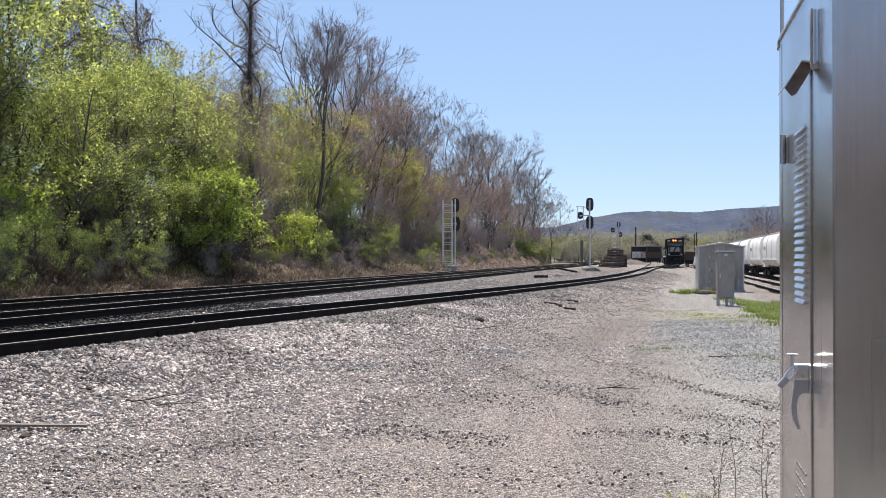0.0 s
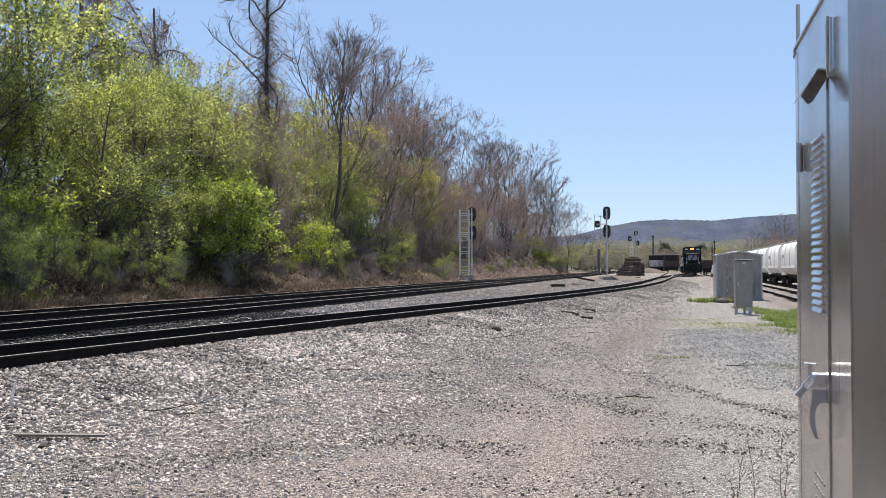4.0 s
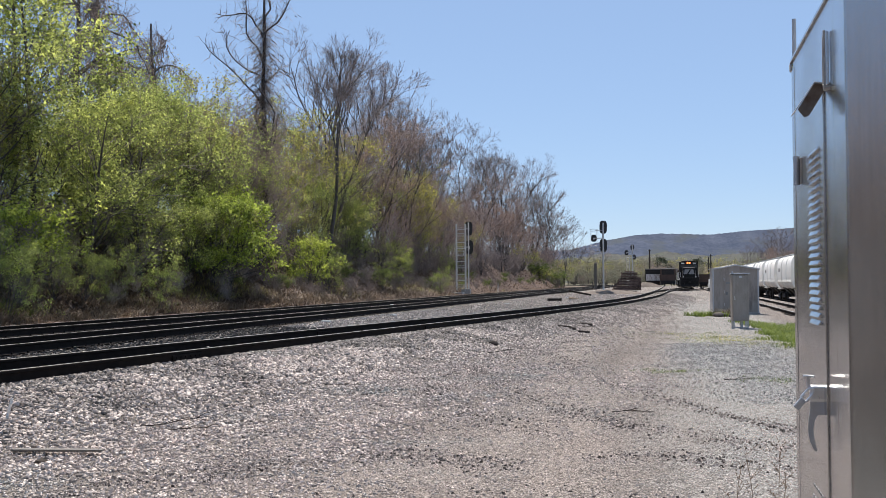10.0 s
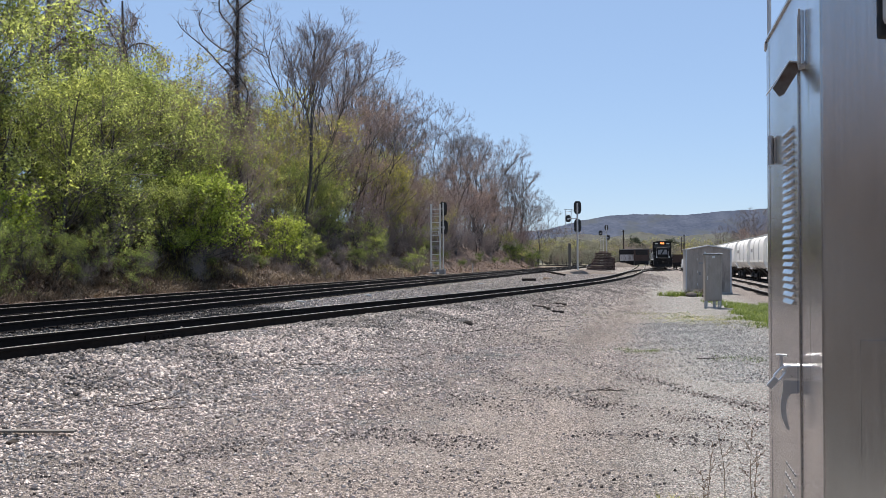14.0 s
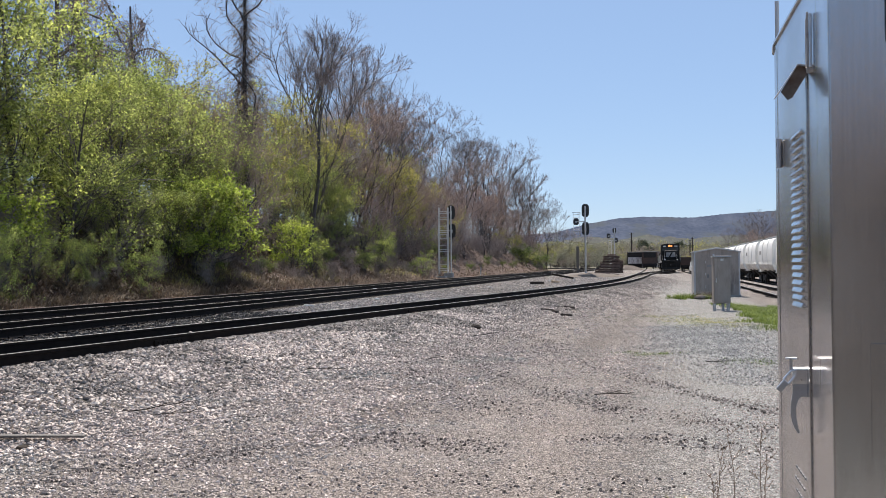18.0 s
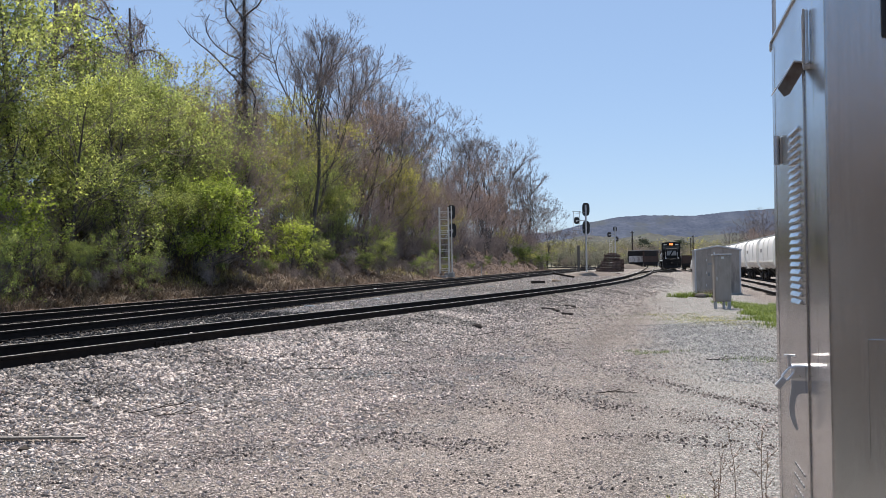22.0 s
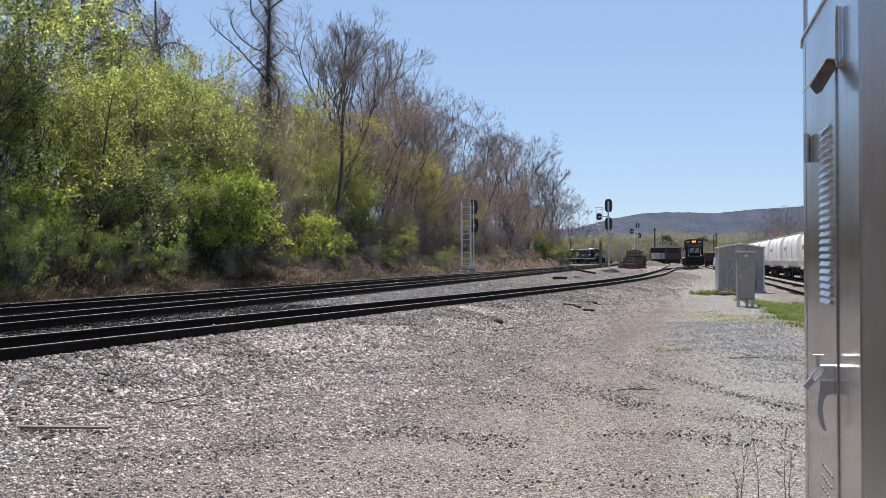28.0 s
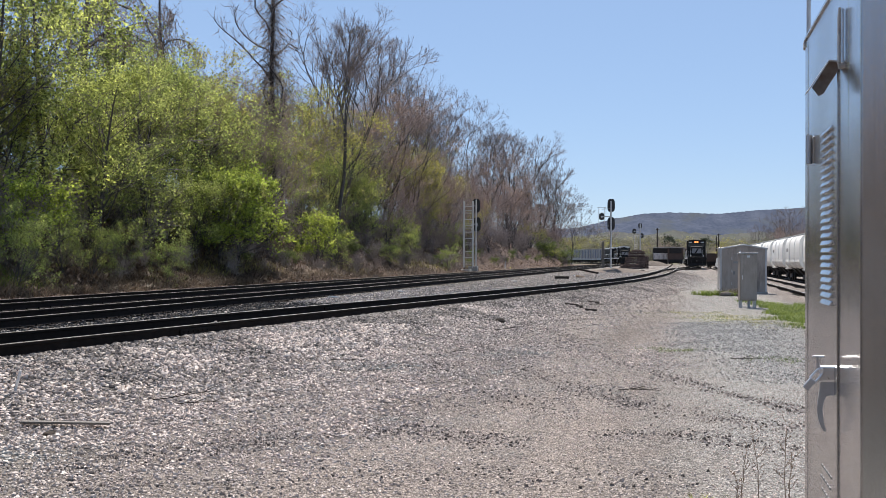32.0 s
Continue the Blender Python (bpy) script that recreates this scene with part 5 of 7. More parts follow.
        plant(P[rnd.choice(["bud_b", "scrub", "scrub", "scrub", "olive", "scrub"])], x, y, rnd.uniform(0, 360), rnd.uniform(0.45, 0.85) * (0.6 + y / 900), wide=1.6)
    for i in range(90):
        y = rnd.uniform(290, 420)
        x = rnd.uniform(0.1058, 0.1926) * y
        if not beyond(x, y):
            continue
        plant(P[rnd.choice(["scrub", "bud_b", "scrub", "scrub"])], x, y, rnd.uniform(0, 360), rnd.uniform(0.3, 0.55), wide=1.3)
    for i in range(170):
        y = rnd.uniform(400, 620)
        x = rnd.uniform(0.09, 0.31) * y
        if beyond(x, y):
            plant(P[rnd.choice(["scrub", "scrub", "scrub", "olive"])], x, y, rnd.uniform(0, 360), rnd.uniform(0.75, 1.25) * y / 500, wide=1.3)
    for slant, y, k in ((0.1905, 400, 1.15), (0.1958, 410, 0.95), (0.2221, 480, 1.35), (0.2279, 490, 1.3), (0.2337, 500, 1.1)):
        plant(P["pine"], slant * y, y, rnd.uniform(0, 360), k)
    for slant, y, k in ((0.2405, 470, 0.95), (0.2440, 480, 1.05), (0.2050, 445, 0.8), (0.2600, 500, 0.8)):
        plant(P["olive"], slant * y, y, slant * 5000, k, wide=1.4)
    for i in range(22):
        y = rnd.uniform(225, 290)
        x = rnd.uniform(0.2716, 0.3400) * y
        plant(P[rnd.choice(["bud_a", "bud_a", "bare_c"])], x, y, rnd.uniform(0, 360), rnd.uniform(0.62, 0.8) * (1.0 if x / y > 0.285 else 0.7))
    for slant, y, k in ((0.1153, 385, 0.7), (0.1074, 420, 0.8), (0.1221, 375, 0.7), (0.1347, 350, 0.6)):
        plant(P["bare_a"], slant * y, y, slant * 3000, k)
    # unseen hedge and trees added behind the eye to darken the steel's reflection
    for i in range(24):
        plant(P["hedge"], -14 + i * 1.2 + rnd.uniform(-1, 1), -3.4 - rnd.uniform(0, 0.8), rnd.uniform(0, 360), rnd.uniform(0.27, 0.335), wide=1.25)
    for i in range(14):
        plant(P[rnd.choice(["bud_b", "bud_b", "scrub"])], -12 + i * 1.6 + rnd.uniform(-1, 1), -7.5 - rnd.uniform(0, 5), rnd.uniform(0, 360), rnd.uniform(0.42, 0.66))
    for p in P.values():
        for o in (*p.children_recursive, p):
            bpy.data.objects.remove(o)


build_wood()

# ---- rail vehicles ----
def empty_part(name, parent, loc):
    ob = new(name)
    ob.empty_display_size = 0.2
    ob.parent = parent
    ob.location = loc
    return ob


def bogie(parent, y, axles=2):
    b = part("bogie", box((1.9, 0.5, 0.3), (0, y, 0.62), bevel=0.04), M_UNDER, parent, "grimy bogie")
    span = 0.9 if axles == 2 else 1.75
    for x in (-1.0, 1.0):
        bm = bmesh.new()
        sheet(bm, [(-span - 0.35, 0.42), (-span, 0.62), (-0.5, 0.72), (0.5, 0.72), (span, 0.62), (span + 0.35, 0.42), (span, 0.36), (0.45, 0.30), (-0.45, 0.30), (-span, 0.36)], 0.14,
              Matrix(((0, 0, 1, x - 0.07), (1, 0, 0, y), (0, 1, 0, 0), (0, 0, 0, 1))))
        part("side_frame", bm, M_UNDER, b)
    for k in (-span, span) if axles == 2 else (-span, 0, span):
        bm = bmesh.new()
        for x in (-0.75, 0.75):
            add_rod(bm, (x - 0.07, y + k, 0.46), (x + 0.07, y + k, 0.46), 0.46, sides=16)
        add_rod(bm, (-0.75, y + k, 0.46), (0.75, y + k, 0.46), 0.08)
        part("wheel_set", bm, M_UNDER, b)


def locomotive(name, label, lit=True, group="", roof=None):
    """A six-axle road engine, 20 m long; the origin is on the rail under its middle, the nose points to -y."""
    e = empty(name, Matrix(), label, "locomotive", group)
    P = M_BLACK
    part("frame", box((3.05, 19.4, 0.42), (0, 0, 1.38), bevel=0.05), P, e)
    part("fuel_tank", box((2.6, 5.2, 0.85), (0, 0.4, 0.72), bevel=0.15), P, e)
    bogie(e, -6.1, 3)
    bogie(e, 6.1, 3)
    part("long_hood", box((1.85, 11.6, 2.45), (0, 3.1, 2.8), bevel=0.10), P, e)
    part("hood_roof", box((1.95, 11.2, 0.22), (0, 3.1, 4.08), bevel=0.06), roof or P, e)
    for y in (5.5, 7.2):
        part("radiator_fan", rod((0, y, 4.15), (0, y, 4.38), 0.62, sides=20), M_UNDER, e)
    for x in (-0.98, 0.98):
        part("radiator_grille", box((0.08, 3.4, 0.7), (x * 0.97, 6.4, 3.55), bevel=0.02), M_UNDER, e)
        part("side_stripe", box((0.02, 8.0, 0.22), (x * 0.955, 2.0, 2.4)), M_WHITE, e, "pale side stripe")
        for k in range(5):
            part("hood_door", box((0.03, 1.0, 1.4), (x * 0.952, -1.4 + k * 1.25, 2.6), bevel=0.01), P, e)
    for x in (-1.54, 1.54):
        part("sill_stripe", box((0.02, 19.0, 0.16), (x, 0, 1.40)), M_WHITE, e, "white sill stripe")
    cab = part("cab", box((3.05, 2.9, 2.55), (0, -4.15, 2.88), bevel=0.10), P, e)
    bm = bmesh.new()
    sheet(bm, [(-1.58, 0), (1.58, 0), (1.45, 0.18), (0.75, 0.34), (-0.75, 0.34), (-1.45, 0.18)], 3.1, Matrix(((1, 0, 0, 0), (0, 0, 1, -5.72), (0, 1, 0, 4.12), (0, 0, 0, 1))))
    part("cab_roof", bm, roof or P, cab)
    for x in (-1.06, -0.37, 0.37, 1.06):
        part("windscreen", box((0.55 if abs(x) < 0.5 else 0.5, 0.04, 0.62), (x, -5.61, 3.52), bevel=0.02), M_WINDOW, cab)
    for x in (-1.53, 1.53):
        part("side_window", box((0.04, 1.5, 0.6), (x, -4.1, 3.5), bevel=0.02), M_WINDOW, cab)
        part("cab_panel", box((0.03, 1.7, 0.34), (x, -4.2, 2.55)), M_WHITE, cab, "white number-panel block")
    lb = part("headlight_case", box((0.74, 0.16, 0.38), (0, -5.66, 4.08), bevel=0.04), P, cab)
    for x in (-0.17, 0.17):
        part("headlight", rod((x, -5.73, 4.08), (x, -5.78, 4.08), 0.16, sides=16), M_LAMP if lit else M_WINDOW, lb, "headlight lens")
    for x in (-0.95, 0.95):
        part("number_board", box((0.5, 0.05, 0.2), (x, -5.64, 4.05)), M_WHITE, cab, "pale number board")
    nose = part("short_hood", box((2.0, 2.3, 1.75), (0, -6.65, 2.46), bevel=0.16), P, e)
    bm = bmesh.new()
    sheet(bm, [(-0.80, -0.42), (-0.70, 0.36), (0.70, 0.36), (0.80, -0.42)], 0.02, pose(0, -7.81, 2.62, 90, 0, 0))
    em = part("nose_emblem", bm, M_CARGREY, nose, "plain pale grey nose emblem")
    bm = bmesh.new()
    sheet(bm, [(-0.34, -0.40), (0.10, 0.34), (0.34, 0.34), (-0.10, -0.40)], 0.02, pose(0, -7.832, 2.62, 90, 0, 0))
    part("emblem_bar", bm, P, em, "black slanting bar")
    for x in (-0.98, 0.98):
        part("nose_handrail", rod((x, -7.86, 1.7), (x, -7.86, 2.75), 0.025, sides=6), M_WHITE, nose)
    part("end_platform", box((3.0, 1.9, 0.12), (0, -8.8, 1.62), bevel=0.02), P, e)
    part("end_platform", box((3.0, 0.7, 0.12), (0, 9.4, 1.62), bevel=0.02), P, e)
    for y, s in ((-9.72, -1), (9.72, 1)):
        pl = part("pilot", box((2.9, 0.14, 0.95), (0, y, 0.72), bevel=0.03), P, e)
        bm = bmesh.new()
        sheet(bm, [(-1.35, 0.0), (1.35, 0.0), (1.35, 0.42), (-1.35, 0.42)], 0.04, pose(0, y + s * 0.25, 0.14, 70 * (1 if s < 0 else -1) + (0 if s < 0 else 180), 0, 0))
        part("plough", bm, P, pl)
        part("coupler", box((0.28, 0.7, 0.3), (0, y + s * 0.35, 0.9), bevel=0.05), M_UNDER, pl)
        part("anticlimber", box((1.6, 0.22, 0.3), (0, y + s * 0.1, 1.42), bevel=0.03), P, pl)
        for x in (-1.45, 1.45):
            part("handrail", rod((x, y, 1.6), (x, y, 2.6), 0.022, sides=6), M_WHITE, pl, "white handrail")
        for x in (-0.9, 0.9):
            part("hose", rod((x, y + s * 0.08, 0.95), (x * 0.9, y + s * 0.22, 0.45), 0.03, sides=6), M_UNDER, pl)
        for x in (-1.0, 1.0):
            part("ditch_light", rod((x, y + s * 0.06, 1.75), (x, y + s * 0.14, 1.75), 0.1, sides=12), M_CHROME, pl)
    for x in (-1.48, 1.48):
        part("side_handrail", rod((x, -2.5, 2.55), (x, 9.3, 2.55), 0.02, sides=6), M_WHITE, e)
        for k in range(8):
            part("stanchion", rod((x, -2.3 + k * 1.62, 1.6), (x, -2.3 + k * 1.62, 2.55), 0.018, sides=6), M_WHITE, e)
    return e


def hopper_car():
    """A covered hopper with smooth bowed sides, 15.6 m long."""
    c = empty("covered_hopper", Matrix(), "white covered hopper car with bowed sides and a roof walkway", "hopper car", "standing hopper cars")
    bm = bmesh.new()
    prof = []
    for a in np.linspace(0, 2 * math.pi, 36, endpoint=False):
        u, v = math.cos(a), math.sin(a)
        prof.append((1.6 * math.copysign(abs(u) ** 0.40, u), 2.85 + 1.63 * math.copysign(abs(v) ** 0.66, v)))
    sheet(bm, prof, 13.6, Matrix(((1, 0, 0, 0), (0, 0, 1, -6.8), (0, 1, 0, 0), (0, 0, 0, 1))))
    part("body", bm, M_HOPPER, c)
    for y in (-6.82, -2.3, 2.3, 6.82):
        bm = bmesh.new()
        sheet(bm, [(x * 1.025, 2.85 + (z - 2.85) * 1.02) for x, z in prof], 0.10, Matrix(((1, 0, 0, 0), (0, 0, 1, y - 0.05), (0, 1, 0, 0), (0, 0, 0, 1))))
        part("hoop", bm, M_HOPPER, c)
    part("sill", box((0.5, 15.3, 0.3), (0, 0, 1.05), bevel=0.02), M_HOPPER, c)
    for y in (-7.35, 7.35):
        pl = part("end_platform", box((2.7, 1.1, 0.1), (0, y, 1.2)), M_HOPPER, c)
        for x in (-1.3, 1.3):
            part("corner_post", box((0.08, 0.08, 3.0), (x, y + (0.45 if y > 0 else -0.45), 2.7)), M_HOPPER, pl)
            part("slope_brace", rod((x, y + (0.4 if y > 0 else -0.4), 1.25), (x, y - (0.5 if y > 0 else -0.5), 3.4), 0.06, sides=6), M_HOPPER, pl)
        part("end_ladder", box((0.5, 0.05, 3.0), (-1.05, y + (0.5 if y > 0 else -0.5), 2.7)), M_HOPPER, pl)
        part("coupler", box((0.28, 0.8, 0.3), (0, y + (0.7 if y > 0 else -0.7), 0.9), bevel=0.04), M_UNDER, pl)
    for y in (-4.4, 0, 4.4):
        bm = bmesh.new()
        bmesh.ops.create_cone(bm, cap_ends=True, segments=4, radius1=0.5, radius2=1.75, depth=0.95, matrix=pose(0, y, 0.95, 0, 0, 45))
        part("hopper_chute", bm, M_UNDER, c)
    for x in (-0.55, 0.55):
        part("roof_walk", box((0.5, 13.8, 0.05), (x, 0, 4.62)), M_MAST, c)
    for y in (-4.5, -1.5, 1.5, 4.5):
        part("hatch", rod((0, y, 4.5), (0, y, 4.68), 0.4, sides=14), M_HOPPER, c)
    for x in (-1.6, 1.6):
        part("side_rib", box((0.06, 13.4, 0.12), (x, 0, 1.98)), M_HOPPER, c)
        part("reporting_block", box((0.012, 1.6, 0.35), (x * 1.003, 4.4, 3.1)), M_CARGREY, c, "dark lettering block")
    bogie(c, -5.9)
    bogie(c, 5.9)
    return c


def gondola(label, body, inside=None, length=16.0, h=3.4, panels=None):
    """An open-topped car with posts along its sides."""
    c = empty("gondola_car", Matrix(), label, "rail car")
    for x in (-1.5, 1.5):
        sd = part("side", box((0.06, length, h - 1.15), (x, 0, 1.15 + (h - 1.15) / 2)), body, c)
        k = int(length / 1.25)
        for i in range(k + 1):
            part("side_post", box((0.10, 0.12, h - 1.2), (x * 1.035, -length / 2 + i * length / k, 1.18 + (h - 1.2) / 2)), body if not panels else M_HOUSE, sd)
        if panels:
            for i in range(0, k, 2):
                part("side_panel", box((0.03, length / k * 0.9, (h - 1.2) * 0.8), (x * 1.025, -length / 2 + (i + 0.5) * length / k, 1.2 + (h - 1.2) / 2)), panels, sd)
        part("top_chord", box((0.16, length, 0.14), (x, 0, h), bevel=0.02), M_CARGREY if panels else body, c)
    for y in (-length / 2, length / 2):
        part("end", box((2.95, 0.08, h - 1.15), (0, y, 1.15 + (h - 1.15) / 2)), body, c)
        part("coupler", box((0.28, 1.0, 0.3), (0, y * 1.05, 0.9)), M_UNDER, c)
    part("centre_sill", box((1.2, length * 0.96, 0.5), (0, 0, 0.80)), M_UNDER, c)
    part("floor", box((2.95, length, 0.18), (0, 0, 1.12)), M_UNDER, c)
    if panels:
        for x in (-1.57, 1.57):
            part("side_sill", box((0.06, length, 0.26), (x, 0, 1.14)), M_WHITE, c, "pale side sill")
    if inside is not None:
        part("load", box((2.8, length - 0.3, 0.3), (0, 0, h - 0.55), bevel=0.1), inside, c, "levelled load")
    bogie(c, -length / 2 + 2.1)
    bogie(c, length / 2 - 2.1)
    return c


# standing engine with its lit headlight, and cars behind and beside it
ENGINE = locomotive("locomotive", "standing black locomotive with a lit headlight and pale nose emblem", True)
ENGINE.matrix_basis = Matrix.Translation(at(190, -2.7, RAIL_Z)) @ pose(0, 0, 0, 0, 0, -math.degrees(HEAD) + 1.0)
g = gondola("brown open gondola standing behind the locomotive", M_BROWN, None, 16, 3.1)
g.matrix_basis = Matrix.Translation(at(209.5, -2.75, RAIL_Z)) @ pose(0, 0, 0, 0, 0, -math.degrees(HEAD))
hop = hopper_car()
for i in range(7):
    ob = hop if i == 0 else copy_thing(hop, Matrix())
    ob.matrix_basis = Matrix.Translation(at(94 + i * 16.4, -12.4, -0.45)) @ pose(0, 0, 0, 0, 0, -math.degrees(HEAD))

# the train that comes round the curve
TRAIN = []
lead = locomotive("train_locomotive", "black road locomotive with white trim leading a train", False, "moving train", M_WHITE)
TRAIN.append((lead, 10.4))
second = copy_thing(lead, Matrix())
tagged(second, "black road locomotive with white trim coupled second")
TRAIN.append((second, 10.4 + 21.2))
first = gondola("weathered grey open-topped freight car with faded blue panels", M_CARSIDE, None, 16.2, 4.05, M_CARBLUE)
tagged(first, group="moving train")
for i in range(9):
    TRAIN.append((first if i == 0 else copy_thing(first, Matrix()), 51.5 + i * 17.6))

# ---- the far ridge ----
def build_ridge(label, prof, dist, material, bump, step_x, seed):
    """A long wooded rise: prof gives its crest (x at that distance, height)."""
    g = np.random.default_rng(seed)
    xs = np.arange(prof[0][0], prof[-1][0], step_x)
    top = np.interp(xs, [a for a, _ in prof], [b for _, b in prof])
    rough = np.convolve(g.normal(0, 1, len(xs)), np.ones(2) / 2, "same") * bump * 0.55
    rows = []
    depth = [(0.90, 0.0), (0.92, 0.25), (0.944, 0.48), (0.968, 0.70), (0.988, 0.88), (1.0, 1.0), (1.08, 0.6)]
    for d, k in depth:
        w = np.convolve(g.normal(0, 1, len(xs)), np.hanning(41) / 14, "same") * bump
        rows.append(np.stack([xs * d, np.full_like(xs, d * dist), top * k + (rough if k == 1 else w) * (k > 0) - (k == 0) * 2], 1))
    v = np.concatenate(rows)
    n = len(xs)
    i = (np.arange(len(depth) - 1)[:, None] * n + np.arange(n - 1)[None, :]).reshape(-1)
    f = np.stack([i, i + 1, i + n + 1, i + n], 1)
    ob = new("backdrop", mesh_from("backdrop", v.tolist(), f.tolist(), material))
    tagged(ob, label, "hill", kind="structure")


build_ridge("long wooded ridge beyond the valley, haze in its colour", [(-1500, 38), (-500, 60), (0, 62), (264, 74), (350, 96), (420, 108), (480, 111), (590, 108), (680, 117), (745, 120), (800, 124), (1000, 130), (1500, 120), (2600, 60)], 2500, M_RIDGE, 0.9, 3.0, 3)
build_ridge("low scrubby slope across the valley", [(-400, 10), (0, 16), (90, 20), (127, 25), (150, 22), (175, 26), (211, 22), (245, 25), (300, 22), (420, 18), (700, 10)], 900, M_SLOPE, 0.9, 1.6, 5)


# ---- things of the far yard ----
def tie_stack(x, y, z, rows, cols, yaw, label):
    st = empty("tie_stack", pose(x, y, z, 0, 0, yaw), label, "stack of ties", "tie stacks")
    rnd = random.Random(int(x * 10))
    me = bpy.data.meshes.new("stacked_tie")
    bm = box((2.6, 0.23, 0.18), (0, 0, 0), bevel=0.012)
    bm.to_mesh(me)
    bm.free()
    me.materials.append(M_OLDTIE)
    for r in range(rows):
        for c in range(cols):
            if r == rows - 1 and rnd.random() < 0.5:
                continue
            ob = new("stacked_tie", me)
            ob.parent = st
            short = 1.0 if rows < 12 or r < rows - 6 else 0.8 if r < rows - 2 else 0.45     # broken ends lie on top
            ob.matrix_basis = pose(rnd.uniform(-0.12, 0.12) + 0.05 * r, c * 0.27, 0.13 + r * 0.215 + 0.02 * (r // 3), 0, rnd.uniform(-1, 1), rnd.uniform(-2, 2)) @ Matrix.Diagonal((short, 1, 1, 1))
        for k in (-0.6, 0.6):
            part("dunnage", box((0.08, cols * 0.27, 0.05), (k, cols * 0.135 - 0.13, 0.02 + r * 0.215 + 0.02 * (r // 3))), M_OLDTIE, st)
    return st


tie_stack(23.65, 150, 0.35, 13, 4, -4, "tall weathered stack of brown railway ties")
tie_stack(26.2, 153.5, 0.35, 9, 6, 82, "lower dark weathered stack of railway ties")
tie_stack(22.9, 148.2, 0.3, 3, 4, 3, "low stack of dark railway ties")

for s, n, z, h, body, lab in ((236, 0.75, RAIL_Z, 3.6, M_BROWN, "dark brown gondola car with an open end"), (239, 3.86, RAIL_Z, 3.6, M_UNDER, "dark gondola car with a rust-streaked pale lower end"), (205, -6.3, 0.16, 2.6, M_BROWN, "dark brown gondola car on the yard track")):
    g = gondola(lab, body, None, 15.0, h)
    g.matrix_basis = Matrix.Translation(at(s, n, z)) @ pose(0, 0, 0, 0, 0, -math.degrees(HEAD))
    if n > 3:
        ep = part("end_panel", box((2.9, 0.05, 1.35), (0, -7.56, 1.82), bevel=0.01), M_PALEEND, g, "pale rust-streaked lower end panel")
        for k in range(4):
            part("end_post", box((0.10, 0.10, 1.35), (-1.38 + k * 0.92, -7.62, 1.82)), M_PALEEND, ep)
    part("end_sill", box((2.9, 0.14, 0.62), (0, -7.48, 0.86), bevel=0.02), M_UNDER, g)
    for x in (-1.2, 1.2):
        part("end_step", box((0.36, 0.10, 0.5), (x, -7.5, 0.40), bevel=0.01), M_UNDER, g)
    if 0 < n < 3:
        # dark sheet stands in for the shade inside the open end
        part("end_door", box((2.5, 0.05, 1.1), (0, -7.56, 2.95), bevel=0.01), M_UNDER, g, "dark panel standing for the shaded open upper end")
    if n > 0:
        part("end_beam", box((3.0, 0.16, 0.16), (0, -7.56, 3.6), bevel=0.02), M_CARGREY, g, "grey top beam")

pole = empty("utility_pole", pose(44.9, 250, 0), "dark wooden utility pole with crossarm", "utility pole")
part("pole", rod((0, 0, -0.3), (0, 0, 8.9), 0.19, 0.13, 10), M_TIE, pole)
part("crossarm", box((0.8, 0.1, 0.12), (0, 0, 8.6)), M_TIE, pole)
for x in (-0.35, 0.35):
    part("insulator", rod((x, 0, 8.66), (x, 0, 8.82), 0.05, sides=8), M_MAST, pole)
for slant, y, h in ((0.2342, 330, 9.5), (0.2363, 300, 7.0)):
    pl = copy_thing(pole, pose(slant * y, y, 0))


pylon = empty("lattice_pylon", pose(0.1095 * 700, 700, 0), "thin far lattice transmission pylon above the trees", "pylon")
for x in (-1, 1):
    for y in (-1, 1):
        part("leg", rod((x * 2.6, y * 2.6, -0.5), (x * 0.5, y * 0.5, 24), 0.16, 0.12, 6), M_MAST, pylon)
for z, w in ((16, 5.0), (19, 6.0), (22, 4.2)):
    part("crossarm", box((w, 0.4, 0.3), (0, 0, z)), M_MAST, pylon)
for k in range(5):
    r0, r1 = 2.6 - 2.1 * (k * 4.4 + 1) / 24, 2.6 - 2.1 * (k * 4.4 + 5.4) / 24
    part("brace", rod((-r0, -r0, k * 4.4 + 1), (r1, -r1, k * 4.4 + 5.4), 0.09, sides=5), M_MAST, pylon)
    part("brace", rod((r0, -r0, k * 4.4 + 1), (-r1, -r1, k * 4.4 + 5.4), 0.09, sides=5), M_MAST, pylon)


def far_house(slant, y, w, h, roof, label):
    x = slant * y
    e = empty("house", pose(x, y, 0, 0, 0, -12), label, "house", "houses in the valley")
    part("wall", box((w, 9, h), (0, 0, h / 2)), M_HOUSE, e)
    bm = bmesh.new()
    sheet(bm, [(-w / 2 - 0.4, 0), (w / 2 + 0.4, 0), (0, roof)], 9.8, Matrix(((1, 0, 0, 0), (0, 0, 1, -4.9), (0, 1, 0, h), (0, 0, 0, 1))))
    part("roof", bm, M_ROOF, e, "dark gable roof")
    for k in (-0.28, 0.28):
        part("window", box((1.0, 0.1, 1.3), (w * k, -4.52, h * 0.6)), M_WINDOW, e)


far_house(0.2416, 520, 9, 6, 3, "pale house with a dark roof in the valley")
far_house(0.2463, 560, 12, 6.5, 3.5, "wide pale house in the valley")
far_house(0.2021, 430, 9, 4.5, 2.5, "small pale house behind the gondolas")
far_house(0.2147, 560, 10, 6, 3, "grey house among valley trees")
far_house(0.2547, 600, 10, 6.5, 3, "pale house half hidden by trees")


